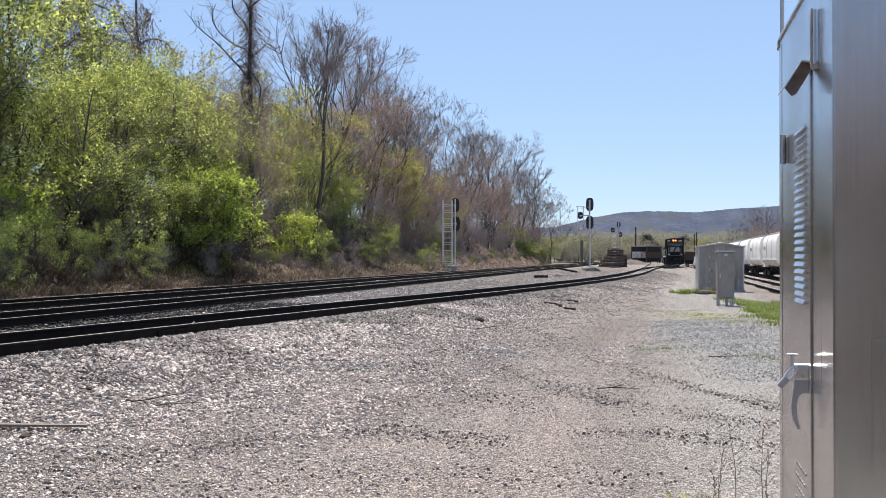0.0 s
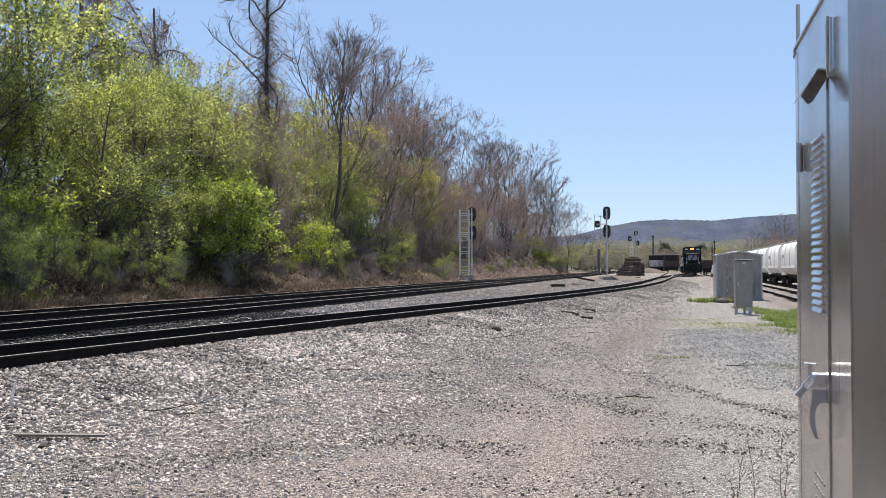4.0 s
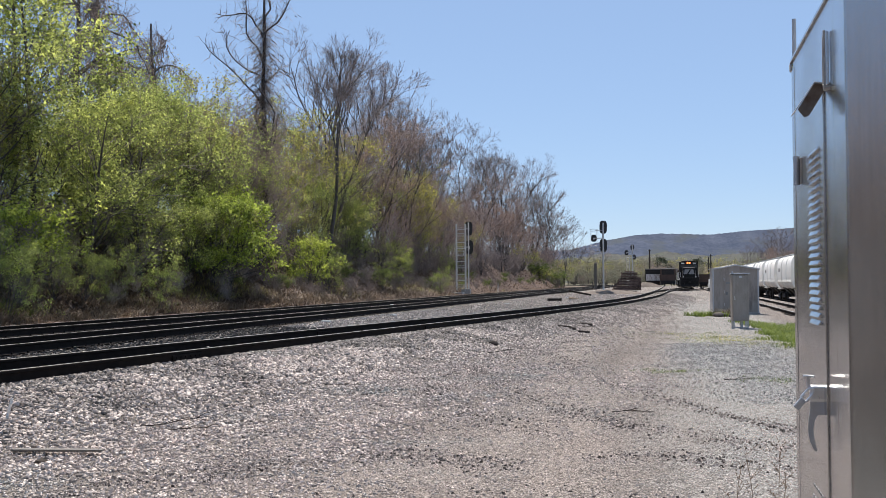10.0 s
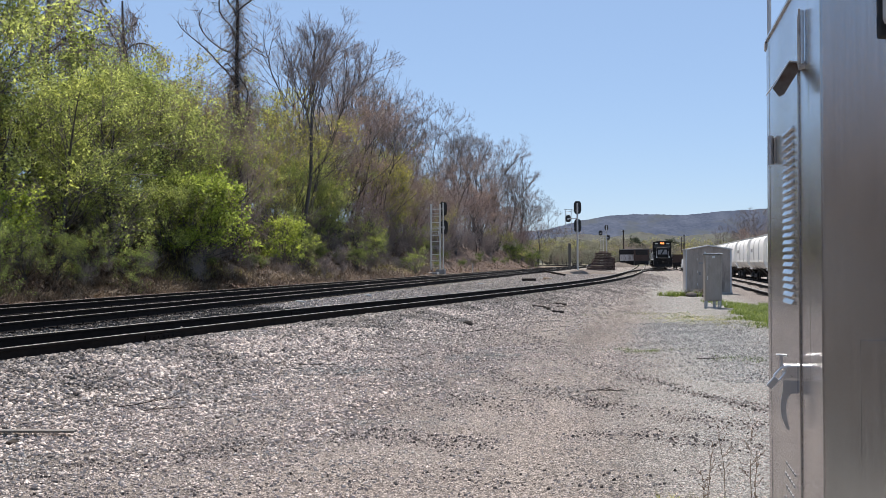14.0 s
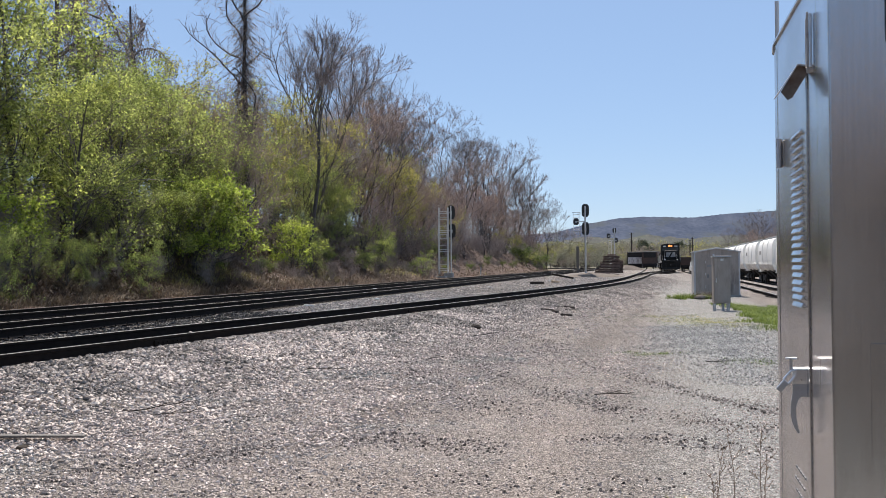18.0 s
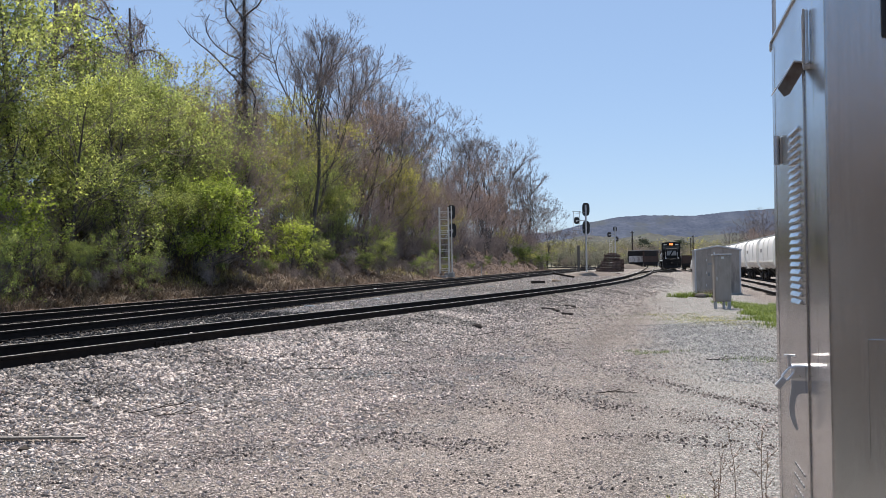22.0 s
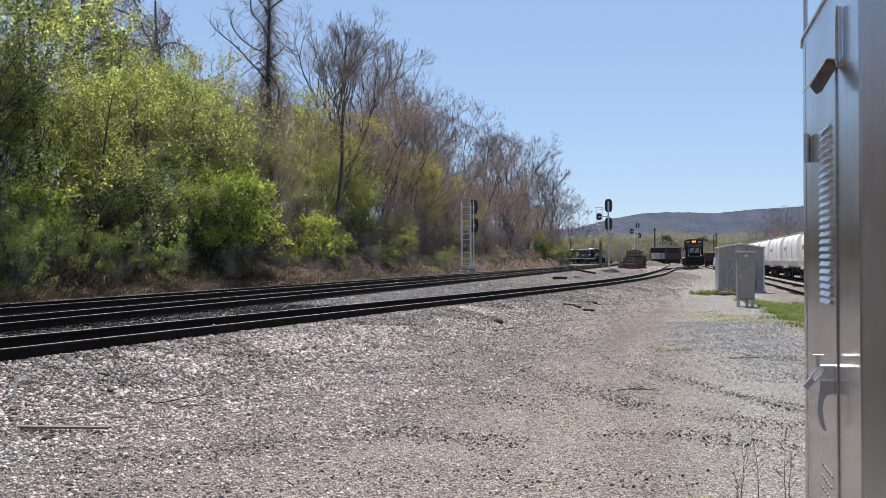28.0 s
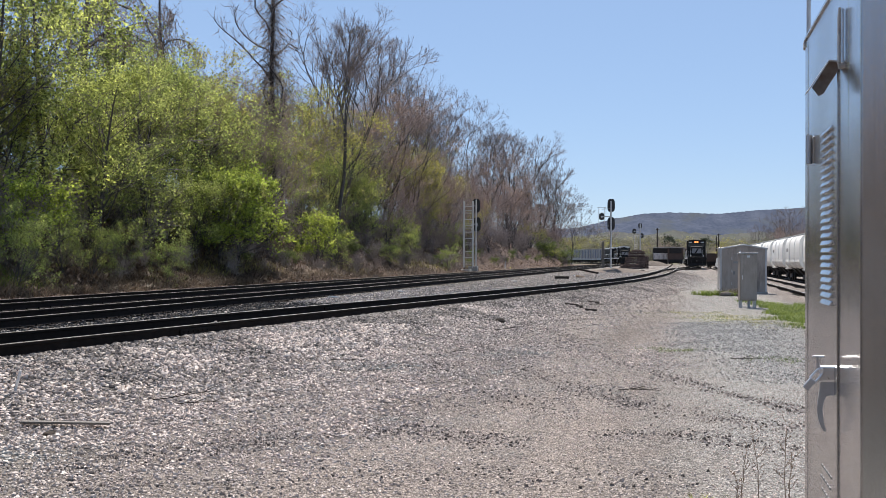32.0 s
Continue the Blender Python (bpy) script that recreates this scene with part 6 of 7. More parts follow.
def parked_truck():
    t = empty("parked_truck", pose(40.3, 168, -0.05, 0, 0, -10), "white parked utility truck beside the signal house", "truck")
    bm = bmesh.new()
    sheet(bm, [(-2.7, 0.5), (2.7, 0.5), (2.7, 1.15), (1.6, 1.2), (1.1, 1.95), (-0.6, 1.95), (-0.7, 1.2), (-2.7, 1.2)], 1.9, Matrix(((0, 0, 1, -0.95), (-1, 0, 0, 0), (0, 1, 0, 0), (0, 0, 0, 1))))
    bmesh.ops.bevel(bm, geom=list(bm.edges), offset=0.06, segments=2, affect="EDGES")
    b = part("body", bm, M_WHITE, t)
    part("windscreen", box((1.6, 0.05, 0.6), (0, -1.32, 1.58), (35, 0, 0)), M_WINDOW, b)
    for x in (-0.85, 0.85):
        for y in (-1.7, 1.7):
            part("wheel", rod((x - 0.12, y, 0.38), (x + 0.12, y, 0.38), 0.38, sides=18), M_UNDER, t)
        part("headlight", box((0.35, 0.05, 0.2), (x * 0.8, -2.72, 0.95)), M_CHROME, b)
    part("bumper", box((1.9, 0.15, 0.22), (0, -2.74, 0.55), bevel=0.03), M_CHROME, t)


parked_truck()

# ---- loose stone, grass and litter ----
def scatter_stones(name, label, pts, sizes, seed, material, sides=3, tall=0.5, shoulder=0.0):
    """Angular stones in one mesh: each an uneven block with a tilted broken top; shoulder: height at which its flanks begin to slope inwards."""
    g = np.random.default_rng(seed)
    n, m = len(pts), sides
    a = g.uniform(0, 2 * math.pi, n)[:, None] + np.arange(m)[None] * (2 * math.pi / m) + g.normal(0, 0.32, (n, m))
    r = g.uniform(0.65, 1.35, (n, m))
    rings = [np.stack([r * 0.9 * np.cos(a), r * 0.9 * np.sin(a), np.full((n, m), -0.4)], -1)]
    if shoulder:
        rings.append(np.stack([r * np.cos(a), r * np.sin(a), shoulder * g.uniform(0.3, 1.3, (n, m))], -1))
    k = g.uniform(0.30, 0.75, (n, m))
    rings.append(np.stack([r * k * np.cos(a + 0.25), r * k * np.sin(a + 0.25), shoulder + g.uniform(0.08, tall, (n, m))], -1))
    v = np.concatenate(rings, 1) * sizes[:, None, None] + pts[:, None, :]
    q = len(rings)
    tri = [((q - 1) * m, (q - 1) * m + i, (q - 1) * m + i + 1) for i in range(1, m - 1)]
    for o in range(0, (q - 1) * m, m):
        for i in range(m):
            j = (i + 1) % m
            tri += [(o + i, o + j, o + m + j), (o + i, o + m + j, o + m + i)]
    f = (np.arange(n)[:, None, None] * (q * m) + np.array(tri)[None]).reshape(-1, 3)
    ob = new(name, mesh_from(name, v.reshape(-1, 3).tolist(), f.tolist(), material))
    return tagged(ob, label, "gravel", kind="stuff")


def place(s, n):
    return np.stack([U.x * s + N.x * n, U.y * s + N.y * n, height(s, n)], 1)


def build_stones():
    g = np.random.default_rng(8)
    # shoulder of the near track
    s = np.concatenate([g.uniform(5, 30, 26000), g.uniform(30, 60, 13000), g.uniform(60, 110, 6000)])
    w = np.interp(s, [5, 20, 40, 110], [3.2, 2.2, 1.5, 1.3])
    n = near_n(s) - 0.82 - np.abs(g.normal(0, 1, len(s))) * w
    k = n > near_n(s) - 0.82 - w * 2.2
    s, n = s[k], n[k]
    p = place(s, n)
    size = g.uniform(0.019, 0.042, len(s)) * np.interp(near_n(s) - n, [1, 3.0, 5, 7], [1.3, 1.15, 0.8, 0.6])
    p[:, 2] += size * 0.5 * g.uniform(0.0, 1.0, len(s))
    inner = near_n(s) - n < 2.3 + 0.5 * np.sin(s * 1.7) + 0.4 * np.sin(s * 0.6 + n)
    scatter_stones("ballast_stones", "darker coarse ballast stones close beside the rail", p[inner], size[inner] * 0.85, 1, M_STONE_DARKER, 4, 0.55, 0.3)
    scatter_stones("ballast_stones", "coarse grey ballast stones on the track shoulder", p[~inner], size[~inner] * 0.85, 6, M_STONE, 4, 0.55, 0.3)
    # between the tracks
    s = np.concatenate([g.uniform(24, 50, 7000), g.uniform(50, 120, 7000)])
    lo, hi = near_n(s) + 0.9, np.full(len(s), MID_N - 1.3)
    n = lo + (hi - lo) * g.uniform(0, 1, len(s))
    s, n = s[hi > lo], n[hi > lo]
    p = place(s, n)
    size = g.uniform(0.022, 0.046, len(s))
    p[:, 2] += size * 0.3
    scatter_stones("ballast_stones", "pale ballast between the tracks", p, size, 2, M_STONE, 4, 0.7)
    # dark oily stones between the switch timbers
    s = g.uniform(3, 30, 15000)
    lo, hi = near_n(s) + 0.9, np.full(len(s), MID_N - 0.8)
    n = lo + (hi - lo) * g.uniform(0, 1, len(s))
    p = place(s, n)
    p[:, 2] += g.uniform(0.01, 0.075, len(s))
    scatter_stones("oily_stones", "dark oily ballast between the switch timbers", p, g.uniform(0.025, 0.055, len(s)), 4, M_OILY)
    # loose gravel of the yard: coarse and fine, thicker between the wheel tracks
    y = np.concatenate([g.uniform(6.0, 12, 42000), g.uniform(12, 22, 56000), g.uniform(22, 48, 30000), g.uniform(48, 110, 24000)])
    x = y * g.uniform(-0.47, 0.36, len(y))
    s, n = U.x * x + U.y * y, N.x * x + N.y * y
    rough = noise_field(x * 0.9, y * 0.45) + 0.5 * noise_field(x * 2.3 + 5, y * 0.7)
    k = (n < near_n(s) - 1.2) & (rough > g.uniform(-2.2, 0.5, len(x)) + np.interp(near_n(s) - n, [3.5, 7.5], [0, 0.5]))
    s, n, rough = s[k], n[k], rough[k]
    p = place(s, n)
    left = np.interp(near_n(s) - n, [2, 6, 9], [1.6, 1.25, 0.8])
    size = (0.007 + (0.015 + 0.012 * np.clip(rough + 0.3, 0, 1)) * g.uniform(0, 1, len(s)) ** 2.4) * left * np.interp(n, [-3.5, -1, 1.5], [0.62, 0.75, 1]) * np.interp(s, [6, 10, 18, 45, 90], [0.75, 0.88, 1.05, 1.15, 1.7])
    p[:, 2] += size * np.interp(near_n(s) - n, [3.5, 7.5], [0.35, 0.05])
    scatter_stones("yard_gravel", "loose brownish gravel over the packed lot", p, size, 3, M_GRAVEL, 3, 0.55, 0.25)


def build_fresh_stone():
    """Clean grey stone tipped on the lot before the relay case."""
    g = np.random.default_rng(71)
    y = g.uniform(14.5, 29, 26000)
    x = np.interp(y, [15.5, 20, 28], [4.6, 4.6, 6.0]) + np.abs(g.normal(0, 1, len(y))) * 2.0 - 0.4 + g.normal(0, 0.5, len(y))
    k = noise_field(x * 1.1, y * 0.6 + 2) > g.uniform(-1.2, 0.5, len(y))
    x, y = x[k], y[k]
    p = place(U.x * x + U.y * y, N.x * x + N.y * y)
    size = 0.008 + 0.014 * g.uniform(0, 1, len(x)) ** 1.9
    p[:, 2] += size * 0.3
    scatter_stones("fresh_gravel", "clean grey crushed stone spread before the relay case", p, size, 72, M_FRESH, 4, 0.8)


def build_ruts():
    """Coarse dark stone churned up along the wheel tracks of the lot."""
    g = np.random.default_rng(44)
    tracks = (([(1.9, 25.9), (2.4, 17.8), (2.9, 15.1), (3.4, 12.5), (3.9, 11.2)], 0.22, 1500),
              ([(0.1, 21.5), (0.4, 19.6), (1.0, 14.9), (1.7, 13.2), (2.3, 11.5), (3.3, 10.3)], 0.3, 2300),
              ([(1.2, 10.2), (2.2, 9.7), (3.0, 9.3)], 0.2, 600),
              ([(-3.2, 8.2), (-2.1, 9.1), (-1.6, 9.7), (-1.1, 10.1), (-0.3, 10.2), (0.5, 9.8)], 0.28, 3400),
              ([(-0.8, 18.5), (-0.5, 16.8), (-0.3, 15.0), (0.3, 13.0), (0.9, 12.2)], 0.4, 2600),
              ([(-3.0, 7.0), (-1.6, 7.7), (0.2, 8.2), (1.6, 7.9)], 0.25, 1000),
              ([(3.5, 40.0), (2.4, 30.0), (1.2, 24.0), (0.2, 19.0)], 0.5, 1800))
    xs, ys = [], []
    for pts, wide, count in tracks:
        k = g.uniform(0, len(pts) - 1, count)
        x = np.interp(k, np.arange(len(pts)), [p[0] for p in pts])
        y = np.interp(k, np.arange(len(pts)), [p[1] for p in pts])
        keep = noise_field(x * 2.1 + 3, y * 1.3) > g.uniform(-0.8, 0.5, count)
        xs.append((x + g.normal(0, wide, count) * 0.5)[keep])
        ys.append((y + g.normal(0, wide, count))[keep])
    x, y = np.concatenate(xs), np.concatenate(ys)
    p = place(U.x * x + U.y * y, N.x * x + N.y * y)
    size = (0.008 + 0.018 * g.uniform(0, 1, len(x)) ** 2) * np.interp(y, [6, 10, 18], [0.7, 0.82, 1.0])
    p[:, 2] += size * 0.3
    scatter_stones("churned_stones", "dark coarse stones churned up along the wheel tracks", p, size, 45, M_CHURN, 4, 0.8)


def noise_field(x, y):
    return np.sin(x * 1.3 + 1.7 * np.sin(y * 0.6)) * np.sin(y * 0.9 + 1.1 * np.sin(x * 0.8)) * 0.5 + 0.25 * np.sin(x * 3.1 - y * 1.7)


def blades(name, label, pts, hgt, seed, material, lean=0.35, width=0.006):
    g = np.random.default_rng(seed)
    n = len(pts)
    a = g.uniform(0, 2 * math.pi, n)
    d = np.stack([np.cos(a), np.sin(a), np.zeros(n)], 1)
    side = np.stack([-d[:, 1], d[:, 0], np.zeros(n)], 1) * width * g.uniform(0.7, 1.4, n)[:, None]
    h = hgt * g.uniform(0.5, 1.2, n)
    up = np.array([0, 0, 1.0])
    mid = pts + up * (h * 0.6)[:, None] + d * (h * lean * 0.35)[:, None]
    tip = pts + up * h[:, None] + d * (h * lean * g.uniform(0.6, 1.8, n))[:, None]
    v = np.stack([pts - side, pts + side, mid + side * 0.7, mid - side * 0.7, tip], 1).reshape(-1, 3)
    i = np.arange(n)[:, None] * 5
    f = [list(r) for r in (i + np.array([[0, 1, 2, 3]]))] + [list(r) for r in (i + np.array([[3, 2, 4]]))]
    ob = new(name, mesh_from(name, v.tolist(), f, material))
    return tagged(ob, label, "grass", kind="stuff")


def clump(x, y, rx, ry, count, seed):
    g = np.random.default_rng(seed)
    r, a = g.uniform(0, 1.15, count) ** 0.65, g.uniform(0, 2 * math.pi, count)
    k = 0.8 + 0.25 * np.sin(3 * a + seed) + 0.15 * np.sin(7 * a)
    px, py = x + rx * r * k * np.cos(a), y + ry * r * k * np.sin(a)
    s, n = U.x * px + U.y * py, N.x * px + N.y * py
    return np.stack([px, py, height(s, n) - 0.01], 1)


def build_grass():
    p = np.concatenate([clump(11.7, 34.5, 1.6, 7.5, 10000, 1), clump(10.6, 28.8, 2.1, 4.0, 11000, 2), clump(10.9, 32.0, 1.7, 3.0, 6000, 32), clump(9.6, 25.6, 1.8, 2.0, 3500, 3), clump(9.4, 29.5, 0.9, 2.6, 1500, 30), clump(8.8, 26.2, 1.0, 1.4, 700, 31)])
    blades("grass_patch", "bright green grass patch by the relay case", p, 0.14, 5, M_GRASS, 0.8, 0.008)
    p = np.concatenate([clump(7.4, 30.5, 1.5, 4.0, 1300, 33), clump(8.2, 27.5, 1.2, 2.5, 600, 34)])
    blades("sparse_grass", "thin olive grass fading into the gravel", p, 0.035, 35, M_LEAF_OLIVE, 1.2, 0.007)
    p = np.concatenate([clump(11.6, 49.6, 0.45, 0.6, 170, 4), clump(10.9, 49.0, 0.5, 0.7, 150, 6), clump(12.2, 49.2, 0.3, 0.4, 70, 44)])
    blades("weeds", "weeds at the foot of the signal house", p, 0.24, 7, M_GRASS, 0.9, 0.016)
    p = np.concatenate([clump(12.3, 49.6, 0.7, 0.5, 160, 41), clump(12.9, 49.8, 0.3, 0.4, 60, 42)])
    blades("dry_weeds", "dry tan weeds at the foot of the signal house", p, 0.36, 43, M_STRAW, 0.8, 0.010)
    p = np.concatenate([clump(4.0, 19.6, 0.6, 0.5, 260, 8), clump(5.2, 17.6, 0.8, 0.6, 260, 9), clump(3.6, 20.2, 0.4, 0.4, 90, 10), clump(6.3, 17.4, 1.0, 0.7, 240, 11), clump(7.5, 31, 2.4, 4, 1300, 12)])
    blades("sparse_grass", "sparse short grass coming through the gravel", p, 0.045, 13, M_GRASS, 1.0, 0.005)
    p = np.concatenate([clump(1.9, 7.0, 0.6, 0.25, 420, 14), clump(1.2, 6.8, 0.4, 0.2, 120, 15)])
    blades("grass_tuft", "green grass tufts beside the cabinet", p, 0.09, 16, M_LEAF_OLIVE, 0.8, 0.004)
    g = np.random.default_rng(17)
    s = np.concatenate([g.uniform(18, 60, 13000), g.uniform(60, 90, 3000)])
    n = 18.9 + np.abs(g.normal(0, 1, len(s))) * 2.2
    p = place(s, n)
    k = noise_field(p[:, 0] * 0.5, p[:, 1] * 0.5) > -0.35
    blades("dry_grass", "dry tan grass along the foot of the bank", p[k], 0.42, 18, M_STRAW, 1.3, 0.010)
    s = np.concatenate([g.uniform(20, 60, 5000), g.uniform(60, 130, 3000)])
    n = 20.0 + np.abs(g.normal(0, 1, len(s))) * 1.6
    p = place(s, n)
    k = noise_field(p[:, 0] * 0.3 + 4, p[:, 1] * 0.3) > 0.1
    blades("bank_grass", "patches of olive grass on the bank", p[k], 0.3, 19, M_LEAF_OLIVE, 1.1, 0.012)
    s = g.uniform(16, 31, 7000)
    n = 20.0 + g.uniform(0, 1, len(s)) * 3.2 + 0.3 * np.sin(s)
    blades("bank_grass", "rough green and tan grass on the open bank", place(s, n), 0.35, 23, M_GRASS, 1.0, 0.010)
    s = np.concatenate([g.uniform(16, 50, 40000), g.uniform(50, 110, 20000), g.uniform(110, 220, 14000)])
    n = 18.7 + g.uniform(0, 1, len(s)) ** 1.4 * 7
    p = place(s, n)
    k = noise_field(p[:, 0] * 0.7 + 2, p[:, 1] * 0.7) > g.uniform(-1.6, 0.4, len(s))
    blades("leaf_litter", "brown dead leaves and stems over the bank", p[k], 0.16, 20, M_LITTER, 1.6, 0.03)


def pipe(bm, pts, radii, sides=6):
    """One connected tube along a line of points."""
    rings = []
    for i, p in enumerate(pts):
        d = (pts[min(i + 1, len(pts) - 1)] - pts[max(i - 1, 0)]).normalized()
        a = d.cross(Vector((0.3, 0.2, 0.93))).normalized()
        b = d.cross(a)
        rings.append([bm.verts.new(p + (a * math.cos(t) + b * math.sin(t)) * radii[i]) for t in np.linspace(0, 2 * math.pi, sides, endpoint=False)])
    for u, v in zip(rings, rings[1:]):
        for i in range(sides):
            bm.faces.new((u[i], u[(i + 1) % sides], v[(i + 1) % sides], v[i]))
    bm.faces.new(rings[0][::-1])
    bm.faces.new(rings[-1])
    return bm


def stalk(x, y, h, seed):
    rnd = random.Random(seed)
    st = empty("dead_weed", pose(x, y, ground_z(x, y)), "dead brown weed stalk beside the cabinet", "weed", "dead weeds")
    pts = [Vector((0, 0, -0.02))]
    d = Vector((rnd.uniform(-0.15, 0.15), rnd.uniform(-0.15, 0.15), 1)).normalized()
    twigs = bmesh.new()
    for i in range(6):
        q = pts[-1] + d * h / 6
        if i > 0:
            for k in range(2):
                e = (d * 0.7 + Vector((rnd.uniform(-1, 1), rnd.uniform(-1, 1), 0.2))).normalized()
                r = q + e * h * rnd.uniform(0.08, 0.22)
                add_rod(twigs, q, r, 0.0016, 0.0010, 4)
                for j in range(3):
                    c = q.lerp(r, 0.5 + 0.25 * j)
                    add_rod(twigs, c, c + Vector((rnd.uniform(-1, 1), rnd.uniform(-1, 1), 1)) * 0.010, 0.0035, 0.0015, 4)
        pts.append(q)
        d = (d + Vector((rnd.uniform(-0.2, 0.2), rnd.uniform(-0.2, 0.2), 0.1))).normalized()
    part("stem", pipe(bmesh.new(), pts, [0.0032 - 0.0003 * i for i in range(7)], 5), M_STALK, st)
    tagged(part("seed_spray", twigs, M_STALK, st), kind="stuff")


def fallen_branch(x, y, yaw, length, seed, label="dead branch lying on the gravel"):
    rnd = random.Random(seed)
    st = empty("fallen_branch", pose(x, y, ground_z(x, y), 0, 0, yaw), label, "branch", "fallen branches")
    pts = [Vector((0, 0, 0.015))]
    d = Vector((1, 0, 0))
    for i in range(7):
        d = (d + Vector((0, rnd.uniform(-0.45, 0.45), rnd.uniform(-0.08, 0.10)))).normalized()
        q = pts[-1] + d * length / 7
        q.z = max(q.z, 0.012)
        if i in (1, 2, 4):
            e = (d + Vector((0, rnd.choice((-0.8, 0.8)), 0.15))).normalized()
            m = q + e * length * 0.16 + Vector((0, 0, rnd.uniform(0, 0.03)))
            part("twig", pipe(bmesh.new(), [q, m, m + e * length * 0.14], [0.0045, 0.0035, 0.002], 5), M_TIE, st)
        pts.append(q)
    part("stem", pipe(bmesh.new(), pts, [0.008 - 0.0008 * i for i in range(8)]), M_TIE, st)


def build_litter():
    for i, (x, y, h) in enumerate(((1.83, 7.1, 0.42), (1.98, 7.3, 0.50), (2.12, 7.0, 0.40), (2.2, 7.4, 0.55), (1.72, 6.9, 0.3))):
        stalk(x, y, h, i + 1)
    board = box((0.86, 0.075, 0.022), (0, 0, 0.022), bevel=0.005)
    ob = part("board", board, M_WOOD, None, m=pose(-3.80, 10.2, ground_z(-3.8, 10.2) + 0.03, 0, 0.6, 1))
    tagged(ob, "grey weathered board lying on the gravel", "board")
    for x, y, yaw, ln, sd in ((-2.5, 16.6, 160, 1.1, 3), (-2.1, 16.9, 20, 0.7, 4), (-0.3, 18.9, 5, 0.45, 5), (1.95, 13.6, -8, 0.35, 6), (2.1, 13.7, 3, 0.4, 7), (0.6, 24.5, 10, 1.2, 8), (4.3, 36.9, -5, 1.2, 9), (3.7, 38.2, 12, 0.9, 10), (3.3, 38.6, 170, 1.2, 11), (4.3, 17.4, 0, 0.6, 12), (-3.6, 12.2, 4, 0.9, 13), (-3.3, 12.0, 10, 0.7, 14)):
        fallen_branch(x, y, yaw, ln, sd)
    g = np.random.default_rng(31)
    for i, (x, y, r) in enumerate(((0.92, 27.0, 0.11), (-3.78, 9.75, 0.055), (11.9, 49.0, 0.22), (12.2, 49.2, 0.17), (12.5, 48.8, 0.15))):
        bm = bmesh.new()
        bmesh.ops.create_icosphere(bm, subdivisions=2, radius=r)
        for v in bm.verts:
            v.co = Vector((v.co.x * 1.25, v.co.y, v.co.z * 0.65)) * (1 + 0.22 * noise.noise(v.co / r * 1.4 + Vector((i * 7, 0, 0))))
        ob = part("rock", bm, M_SPOIL if i > 1 else M_TIE, None, m=pose(x, y, ground_z(x, y) + r * 0.3))
        tagged(ob, "single dark rock lying on the gravel" if i < 2 else "brown-grey rock beside the signal house", "rock")
    for x, y, yaw, ln, w in ((3.56, 35.5, 12, 0.42, 0.20), (3.80, 35.3, -25, 0.22, 0.14), (4.58, 37.9, -8, 0.40, 0.16), (4.11, 34.8, 5, 0.38, 0.14)):
        bm = box((ln, w, 0.09), (0, 0, 0.03), (0, 5, 0), 0.02)
        for v in bm.verts:
            v.co.z += 0.03 * noise.noise(Vector((v.co.x * 9 + x, v.co.y * 9, y)))
        ob = part("wood_scrap", bm, M_TIE, None, m=pose(x, y, ground_z(x, y), 0, 0, yaw))
        tagged(ob, "splintered dark piece of old tie on the gravel", "wood scrap", "tie splinters")
    # old ties and a beam left between the tracks
    for x, y, yaw, ln, lab in ((6.65, 73, 8, 0.95, "short dark tie end lying beside the track"), (18.5, 118, -20, 2.6, "dark tie lying near the signal")):
        ob = part("loose_tie", box((ln, 0.24, 0.2), (0, 0, 0.08), bevel=0.012), M_TIE, None, m=pose(x, y, ground_z(x, y), 0, 0, yaw))
        tagged(ob, lab, "railway tie")
    ob = part("beam", box((1.95, 0.22, 0.16), (0, 0, 0.12), bevel=0.02), M_TIE, None, m=pose(10.85, 94.5, ground_z(10.85, 94.5) + 0.18, 0, 10.5, -18))
    tagged(ob, "dark beam propped between the tracks", "beam")
    ob = part("scrap_block", box((0.55, 0.4, 0.16), (0, 0, 0.06), (0, 8, 0), 0.03), M_RAWWOOD, None, m=pose(8.51, 78.5, ground_z(8.51, 78.5), 0, 0, 30))
    tagged(ob, "split pale orange block of wood on the ballast", "wood block")
    # long switch timbers where the near track leaves the main line
    me = bpy.data.meshes.new("switch_tie")
    bm = box((6.6, 0.24, 0.17), (0, 0, 0), bevel=0.012)
    bm.to_mesh(me)
    bm.free()
    me.materials.append(M_TIE)
    for k in np.arange(4.0, 27.0, 0.56):
        p = at(k, (float(near_n(k)) + MID_N) / 2)
        ob = new("switch_tie", me)
        ob.parent = near_track
        ob.matrix_basis = pose(p.x, p.y, 0.205 + g.uniform(-0.012, 0.008), 0, 0, -math.degrees(HEAD) + 2 + g.uniform(-0.7, 0.7))
    # small pale things near the rails
    ob = part("marker_post", box((0.10, 0.05, 1.0), (0, 0, 0.45), bevel=0.006), M_WHITE, None, m=pose(4.85, 126, ground_z(4.85, 126), 0, 2, 0))
    tagged(ob, "small white marker post at the foot of the bank", "post")
    ob = part("stake", box((0.03, 0.012, 0.28), (0, 0, 0.09), bevel=0.002), M_WHITE, None, m=pose(-4.88, 11.6, ground_z(-4.88, 11.6), 0, 14, 20))
    tagged(ob, "short white survey stake in the ballast", "stake")
    ob = part("concrete_pad", box((4.2, 1.2, 0.4), (0, 0, 0.1), bevel=0.03), M_CONC, None, m=pose(-1.4, 103.2, 0.32, 0, 0, -11))
    tagged(ob, "pale concrete pad beside the lattice signal", "concrete pad")
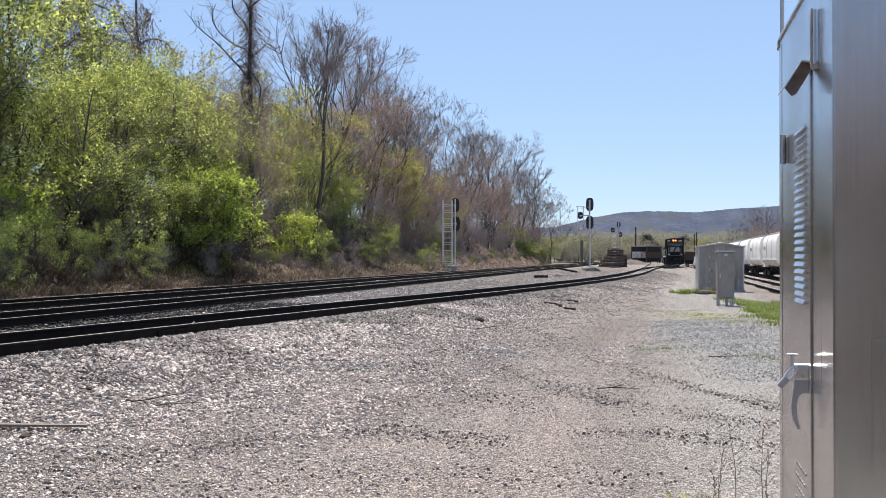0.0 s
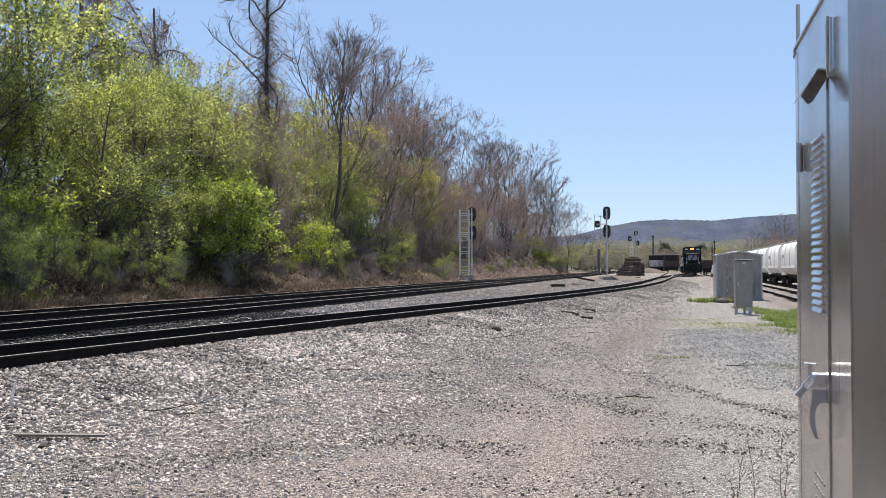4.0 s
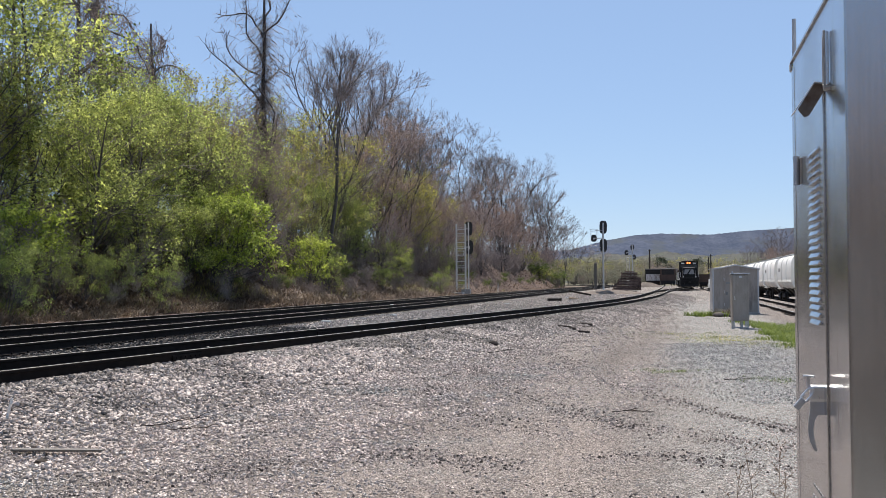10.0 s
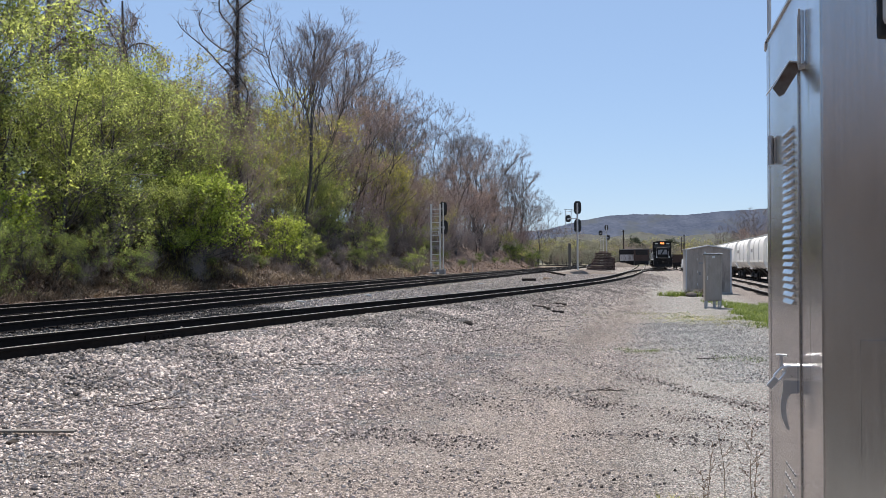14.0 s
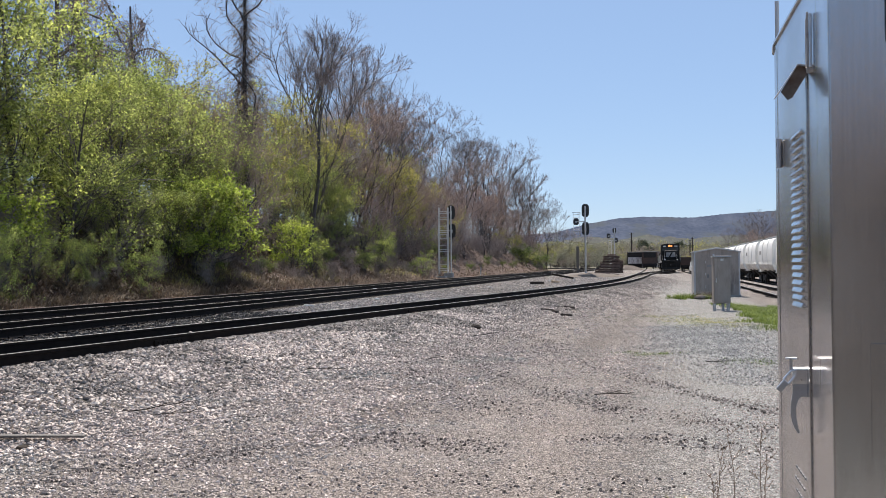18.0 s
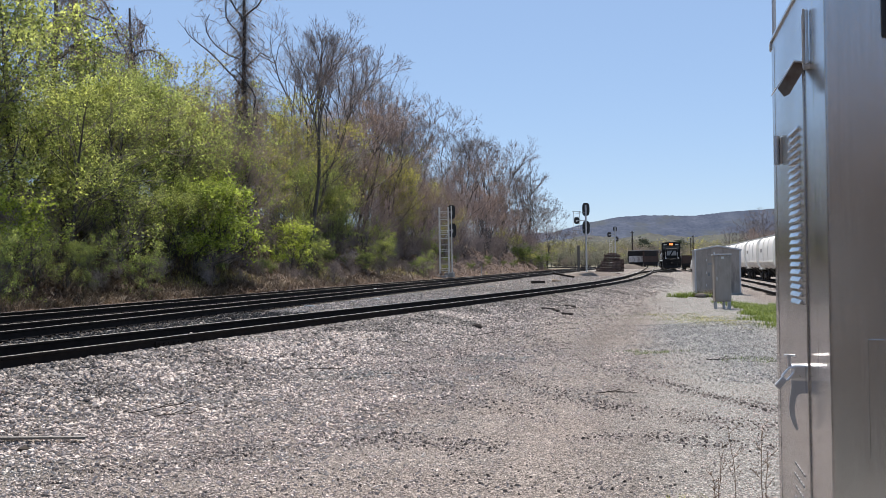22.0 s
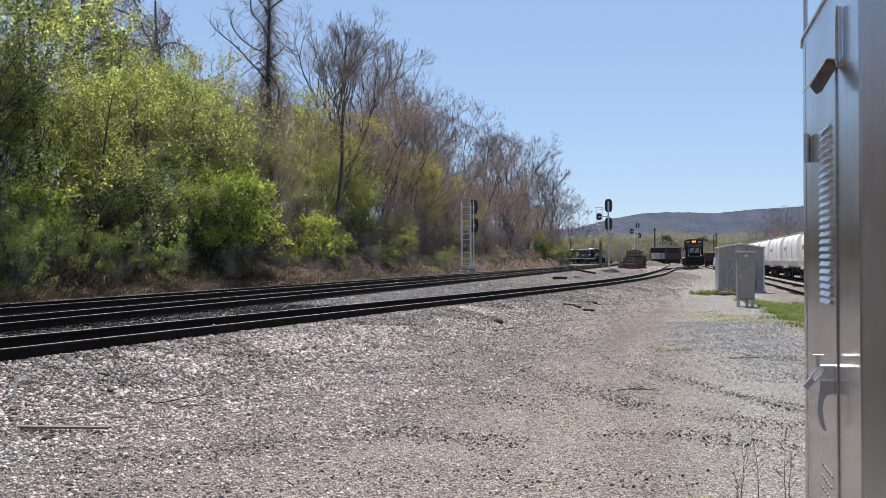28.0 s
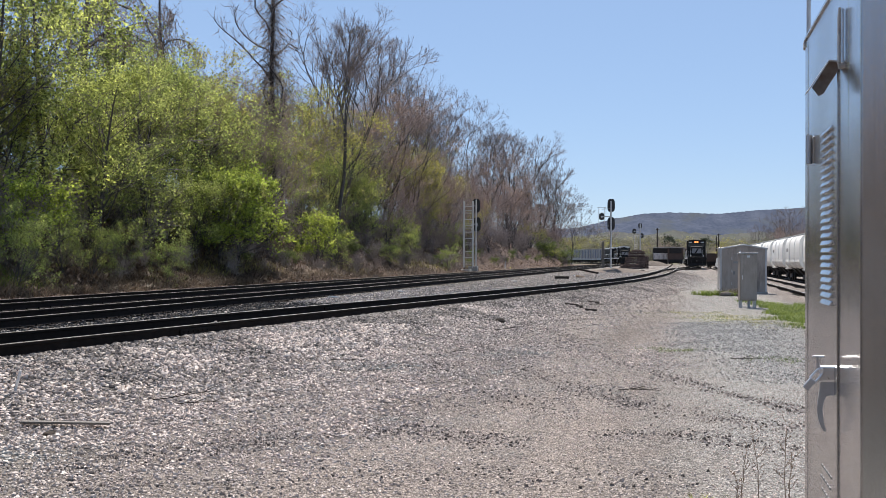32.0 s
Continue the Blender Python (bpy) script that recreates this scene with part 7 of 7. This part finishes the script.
    # joint bars on the near track
    for d, side in ((57.5, -1), (54.0, 1), (69.5, -1), (66.0, 1), (81.5, -1), (78.0, 1), (93.5, -1), (90.0, 1)):
        p, q = near_along(d)
        l = Vector((-q.y, q.x, 0))
        c = p + l * 0.7525 * side - l * 0.028
        bm = box((0.022, 0.92, 0.085), (0, 0, 0), bevel=0.006)
        j = part("joint_bar", bm, M_RUST, near_track, m=pose(c.x, c.y, RAIL_Z - 0.10, 0, 0, -math.degrees(math.atan2(q.x, q.y))))
        for k in (-0.36, -0.22, -0.08, 0.08, 0.22, 0.36):
            part("bolt", rod((0.011, k, 0), (0.028, k, 0), 0.016, sides=6), M_RUST, j)


def build_heap(x, y, tall, rz, label):
    """A low spread heap of gravel."""
    bm = bmesh.new()
    rings = []
    for i, (r, z) in enumerate(((0.05, 0.42), (0.9, 0.36), (1.7, 0.2), (2.5, 0.06), (3.0, -0.08))):
        rings.append([bm.verts.new((r * 1.3 * math.cos(t) * (1 + 0.12 * math.sin(3 * t + i)), r * math.sin(t) * (1 + 0.1 * math.sin(5 * t)), (z + 0.05 * math.sin(4 * t + i)) * tall)) for t in np.linspace(0, 2 * math.pi, 28, endpoint=False)])
    for u, v in zip(rings, rings[1:]):
        for i in range(28):
            bm.faces.new((u[i], v[i], v[(i + 1) % 28], u[(i + 1) % 28]))
    bm.faces.new(rings[0])
    ob = part("mound", bm, M_SPOIL, None, m=pose(x, y, ground_z(x, y), 0, 0, rz), smooth=True)
    tagged(ob, label, "mound")


def build_rail_litter():
    """Stray ballast lumps that lie on the heads of the near rails, and pale scraps between the tracks."""
    g = np.random.default_rng(61)
    for d in (52.6, 52.9, 53.5, 58.2, 61.0, 66.4, 72.3):
        p, q = near_along(d)
        l = Vector((-q.y, q.x, 0))
        c = p + l * (0.7525 if d != 58.2 else -0.7525)
        r = g.uniform(0.022, 0.036)
        bm = bmesh.new()
        bmesh.ops.create_icosphere(bm, subdivisions=1, radius=r)
        for v in bm.verts:
            v.co = Vector((v.co.x * 1.2, v.co.y, v.co.z * 0.7)) * g.uniform(0.8, 1.15)
        ob = part("stray_stone", bm, M_STONE, None, m=pose(c.x, c.y, RAIL_Z + r * 0.5, 0, 0, g.uniform(0, 360)))
        tagged(ob, "pale lump of ballast lying on the rail head", "stone", "stray stones")
    for s, n in ((62.0, 9.4), (40.5, 10.6), (84.0, 8.0), (34.0, 11.2), (58.0, 15.2)):
        p = at(s, n)
        ob = part("scrap", box((0.34, 0.12, 0.05), (0, 0, 0.02), (0, 4, 0), 0.012), M_WHITE, None, m=pose(p.x, p.y, float(height(s, n)) + 0.04, 0, 0, g.uniform(0, 90)))
        tagged(ob, "small pale scrap lying on the ballast between tracks", "scrap", "track scraps")


build_heap(15.6, 111.0, 1.0, 0, "low mound of brownish spoil round the signal foot")
heap = at(226, 5.4)
build_heap(heap.x, heap.y, 2.3, -11, "broad mound of spoil before the standing gondola cars")
build_rail_litter()
build_stones()
build_ruts()
build_fresh_stone()
build_grass()
build_litter()

# ---- what moves ----
FRONT_AT_32, SPEED = 271.0, 12.0      # the train's front along the middle track, metres, and its pace


def motions():
    for ob, back in TRAIN:
        rows = []
        for k in range(33):
            d = FRONT_AT_32 + SPEED * (32 - k) + back
            p, head = main_line(d, MID_N)
            rows.append((float(k), Matrix.Translation((p.x, p.y, RAIL_Z)) @ pose(0, 0, 0, 0, 0, -head)))
        walk(ob, rows)


motions()
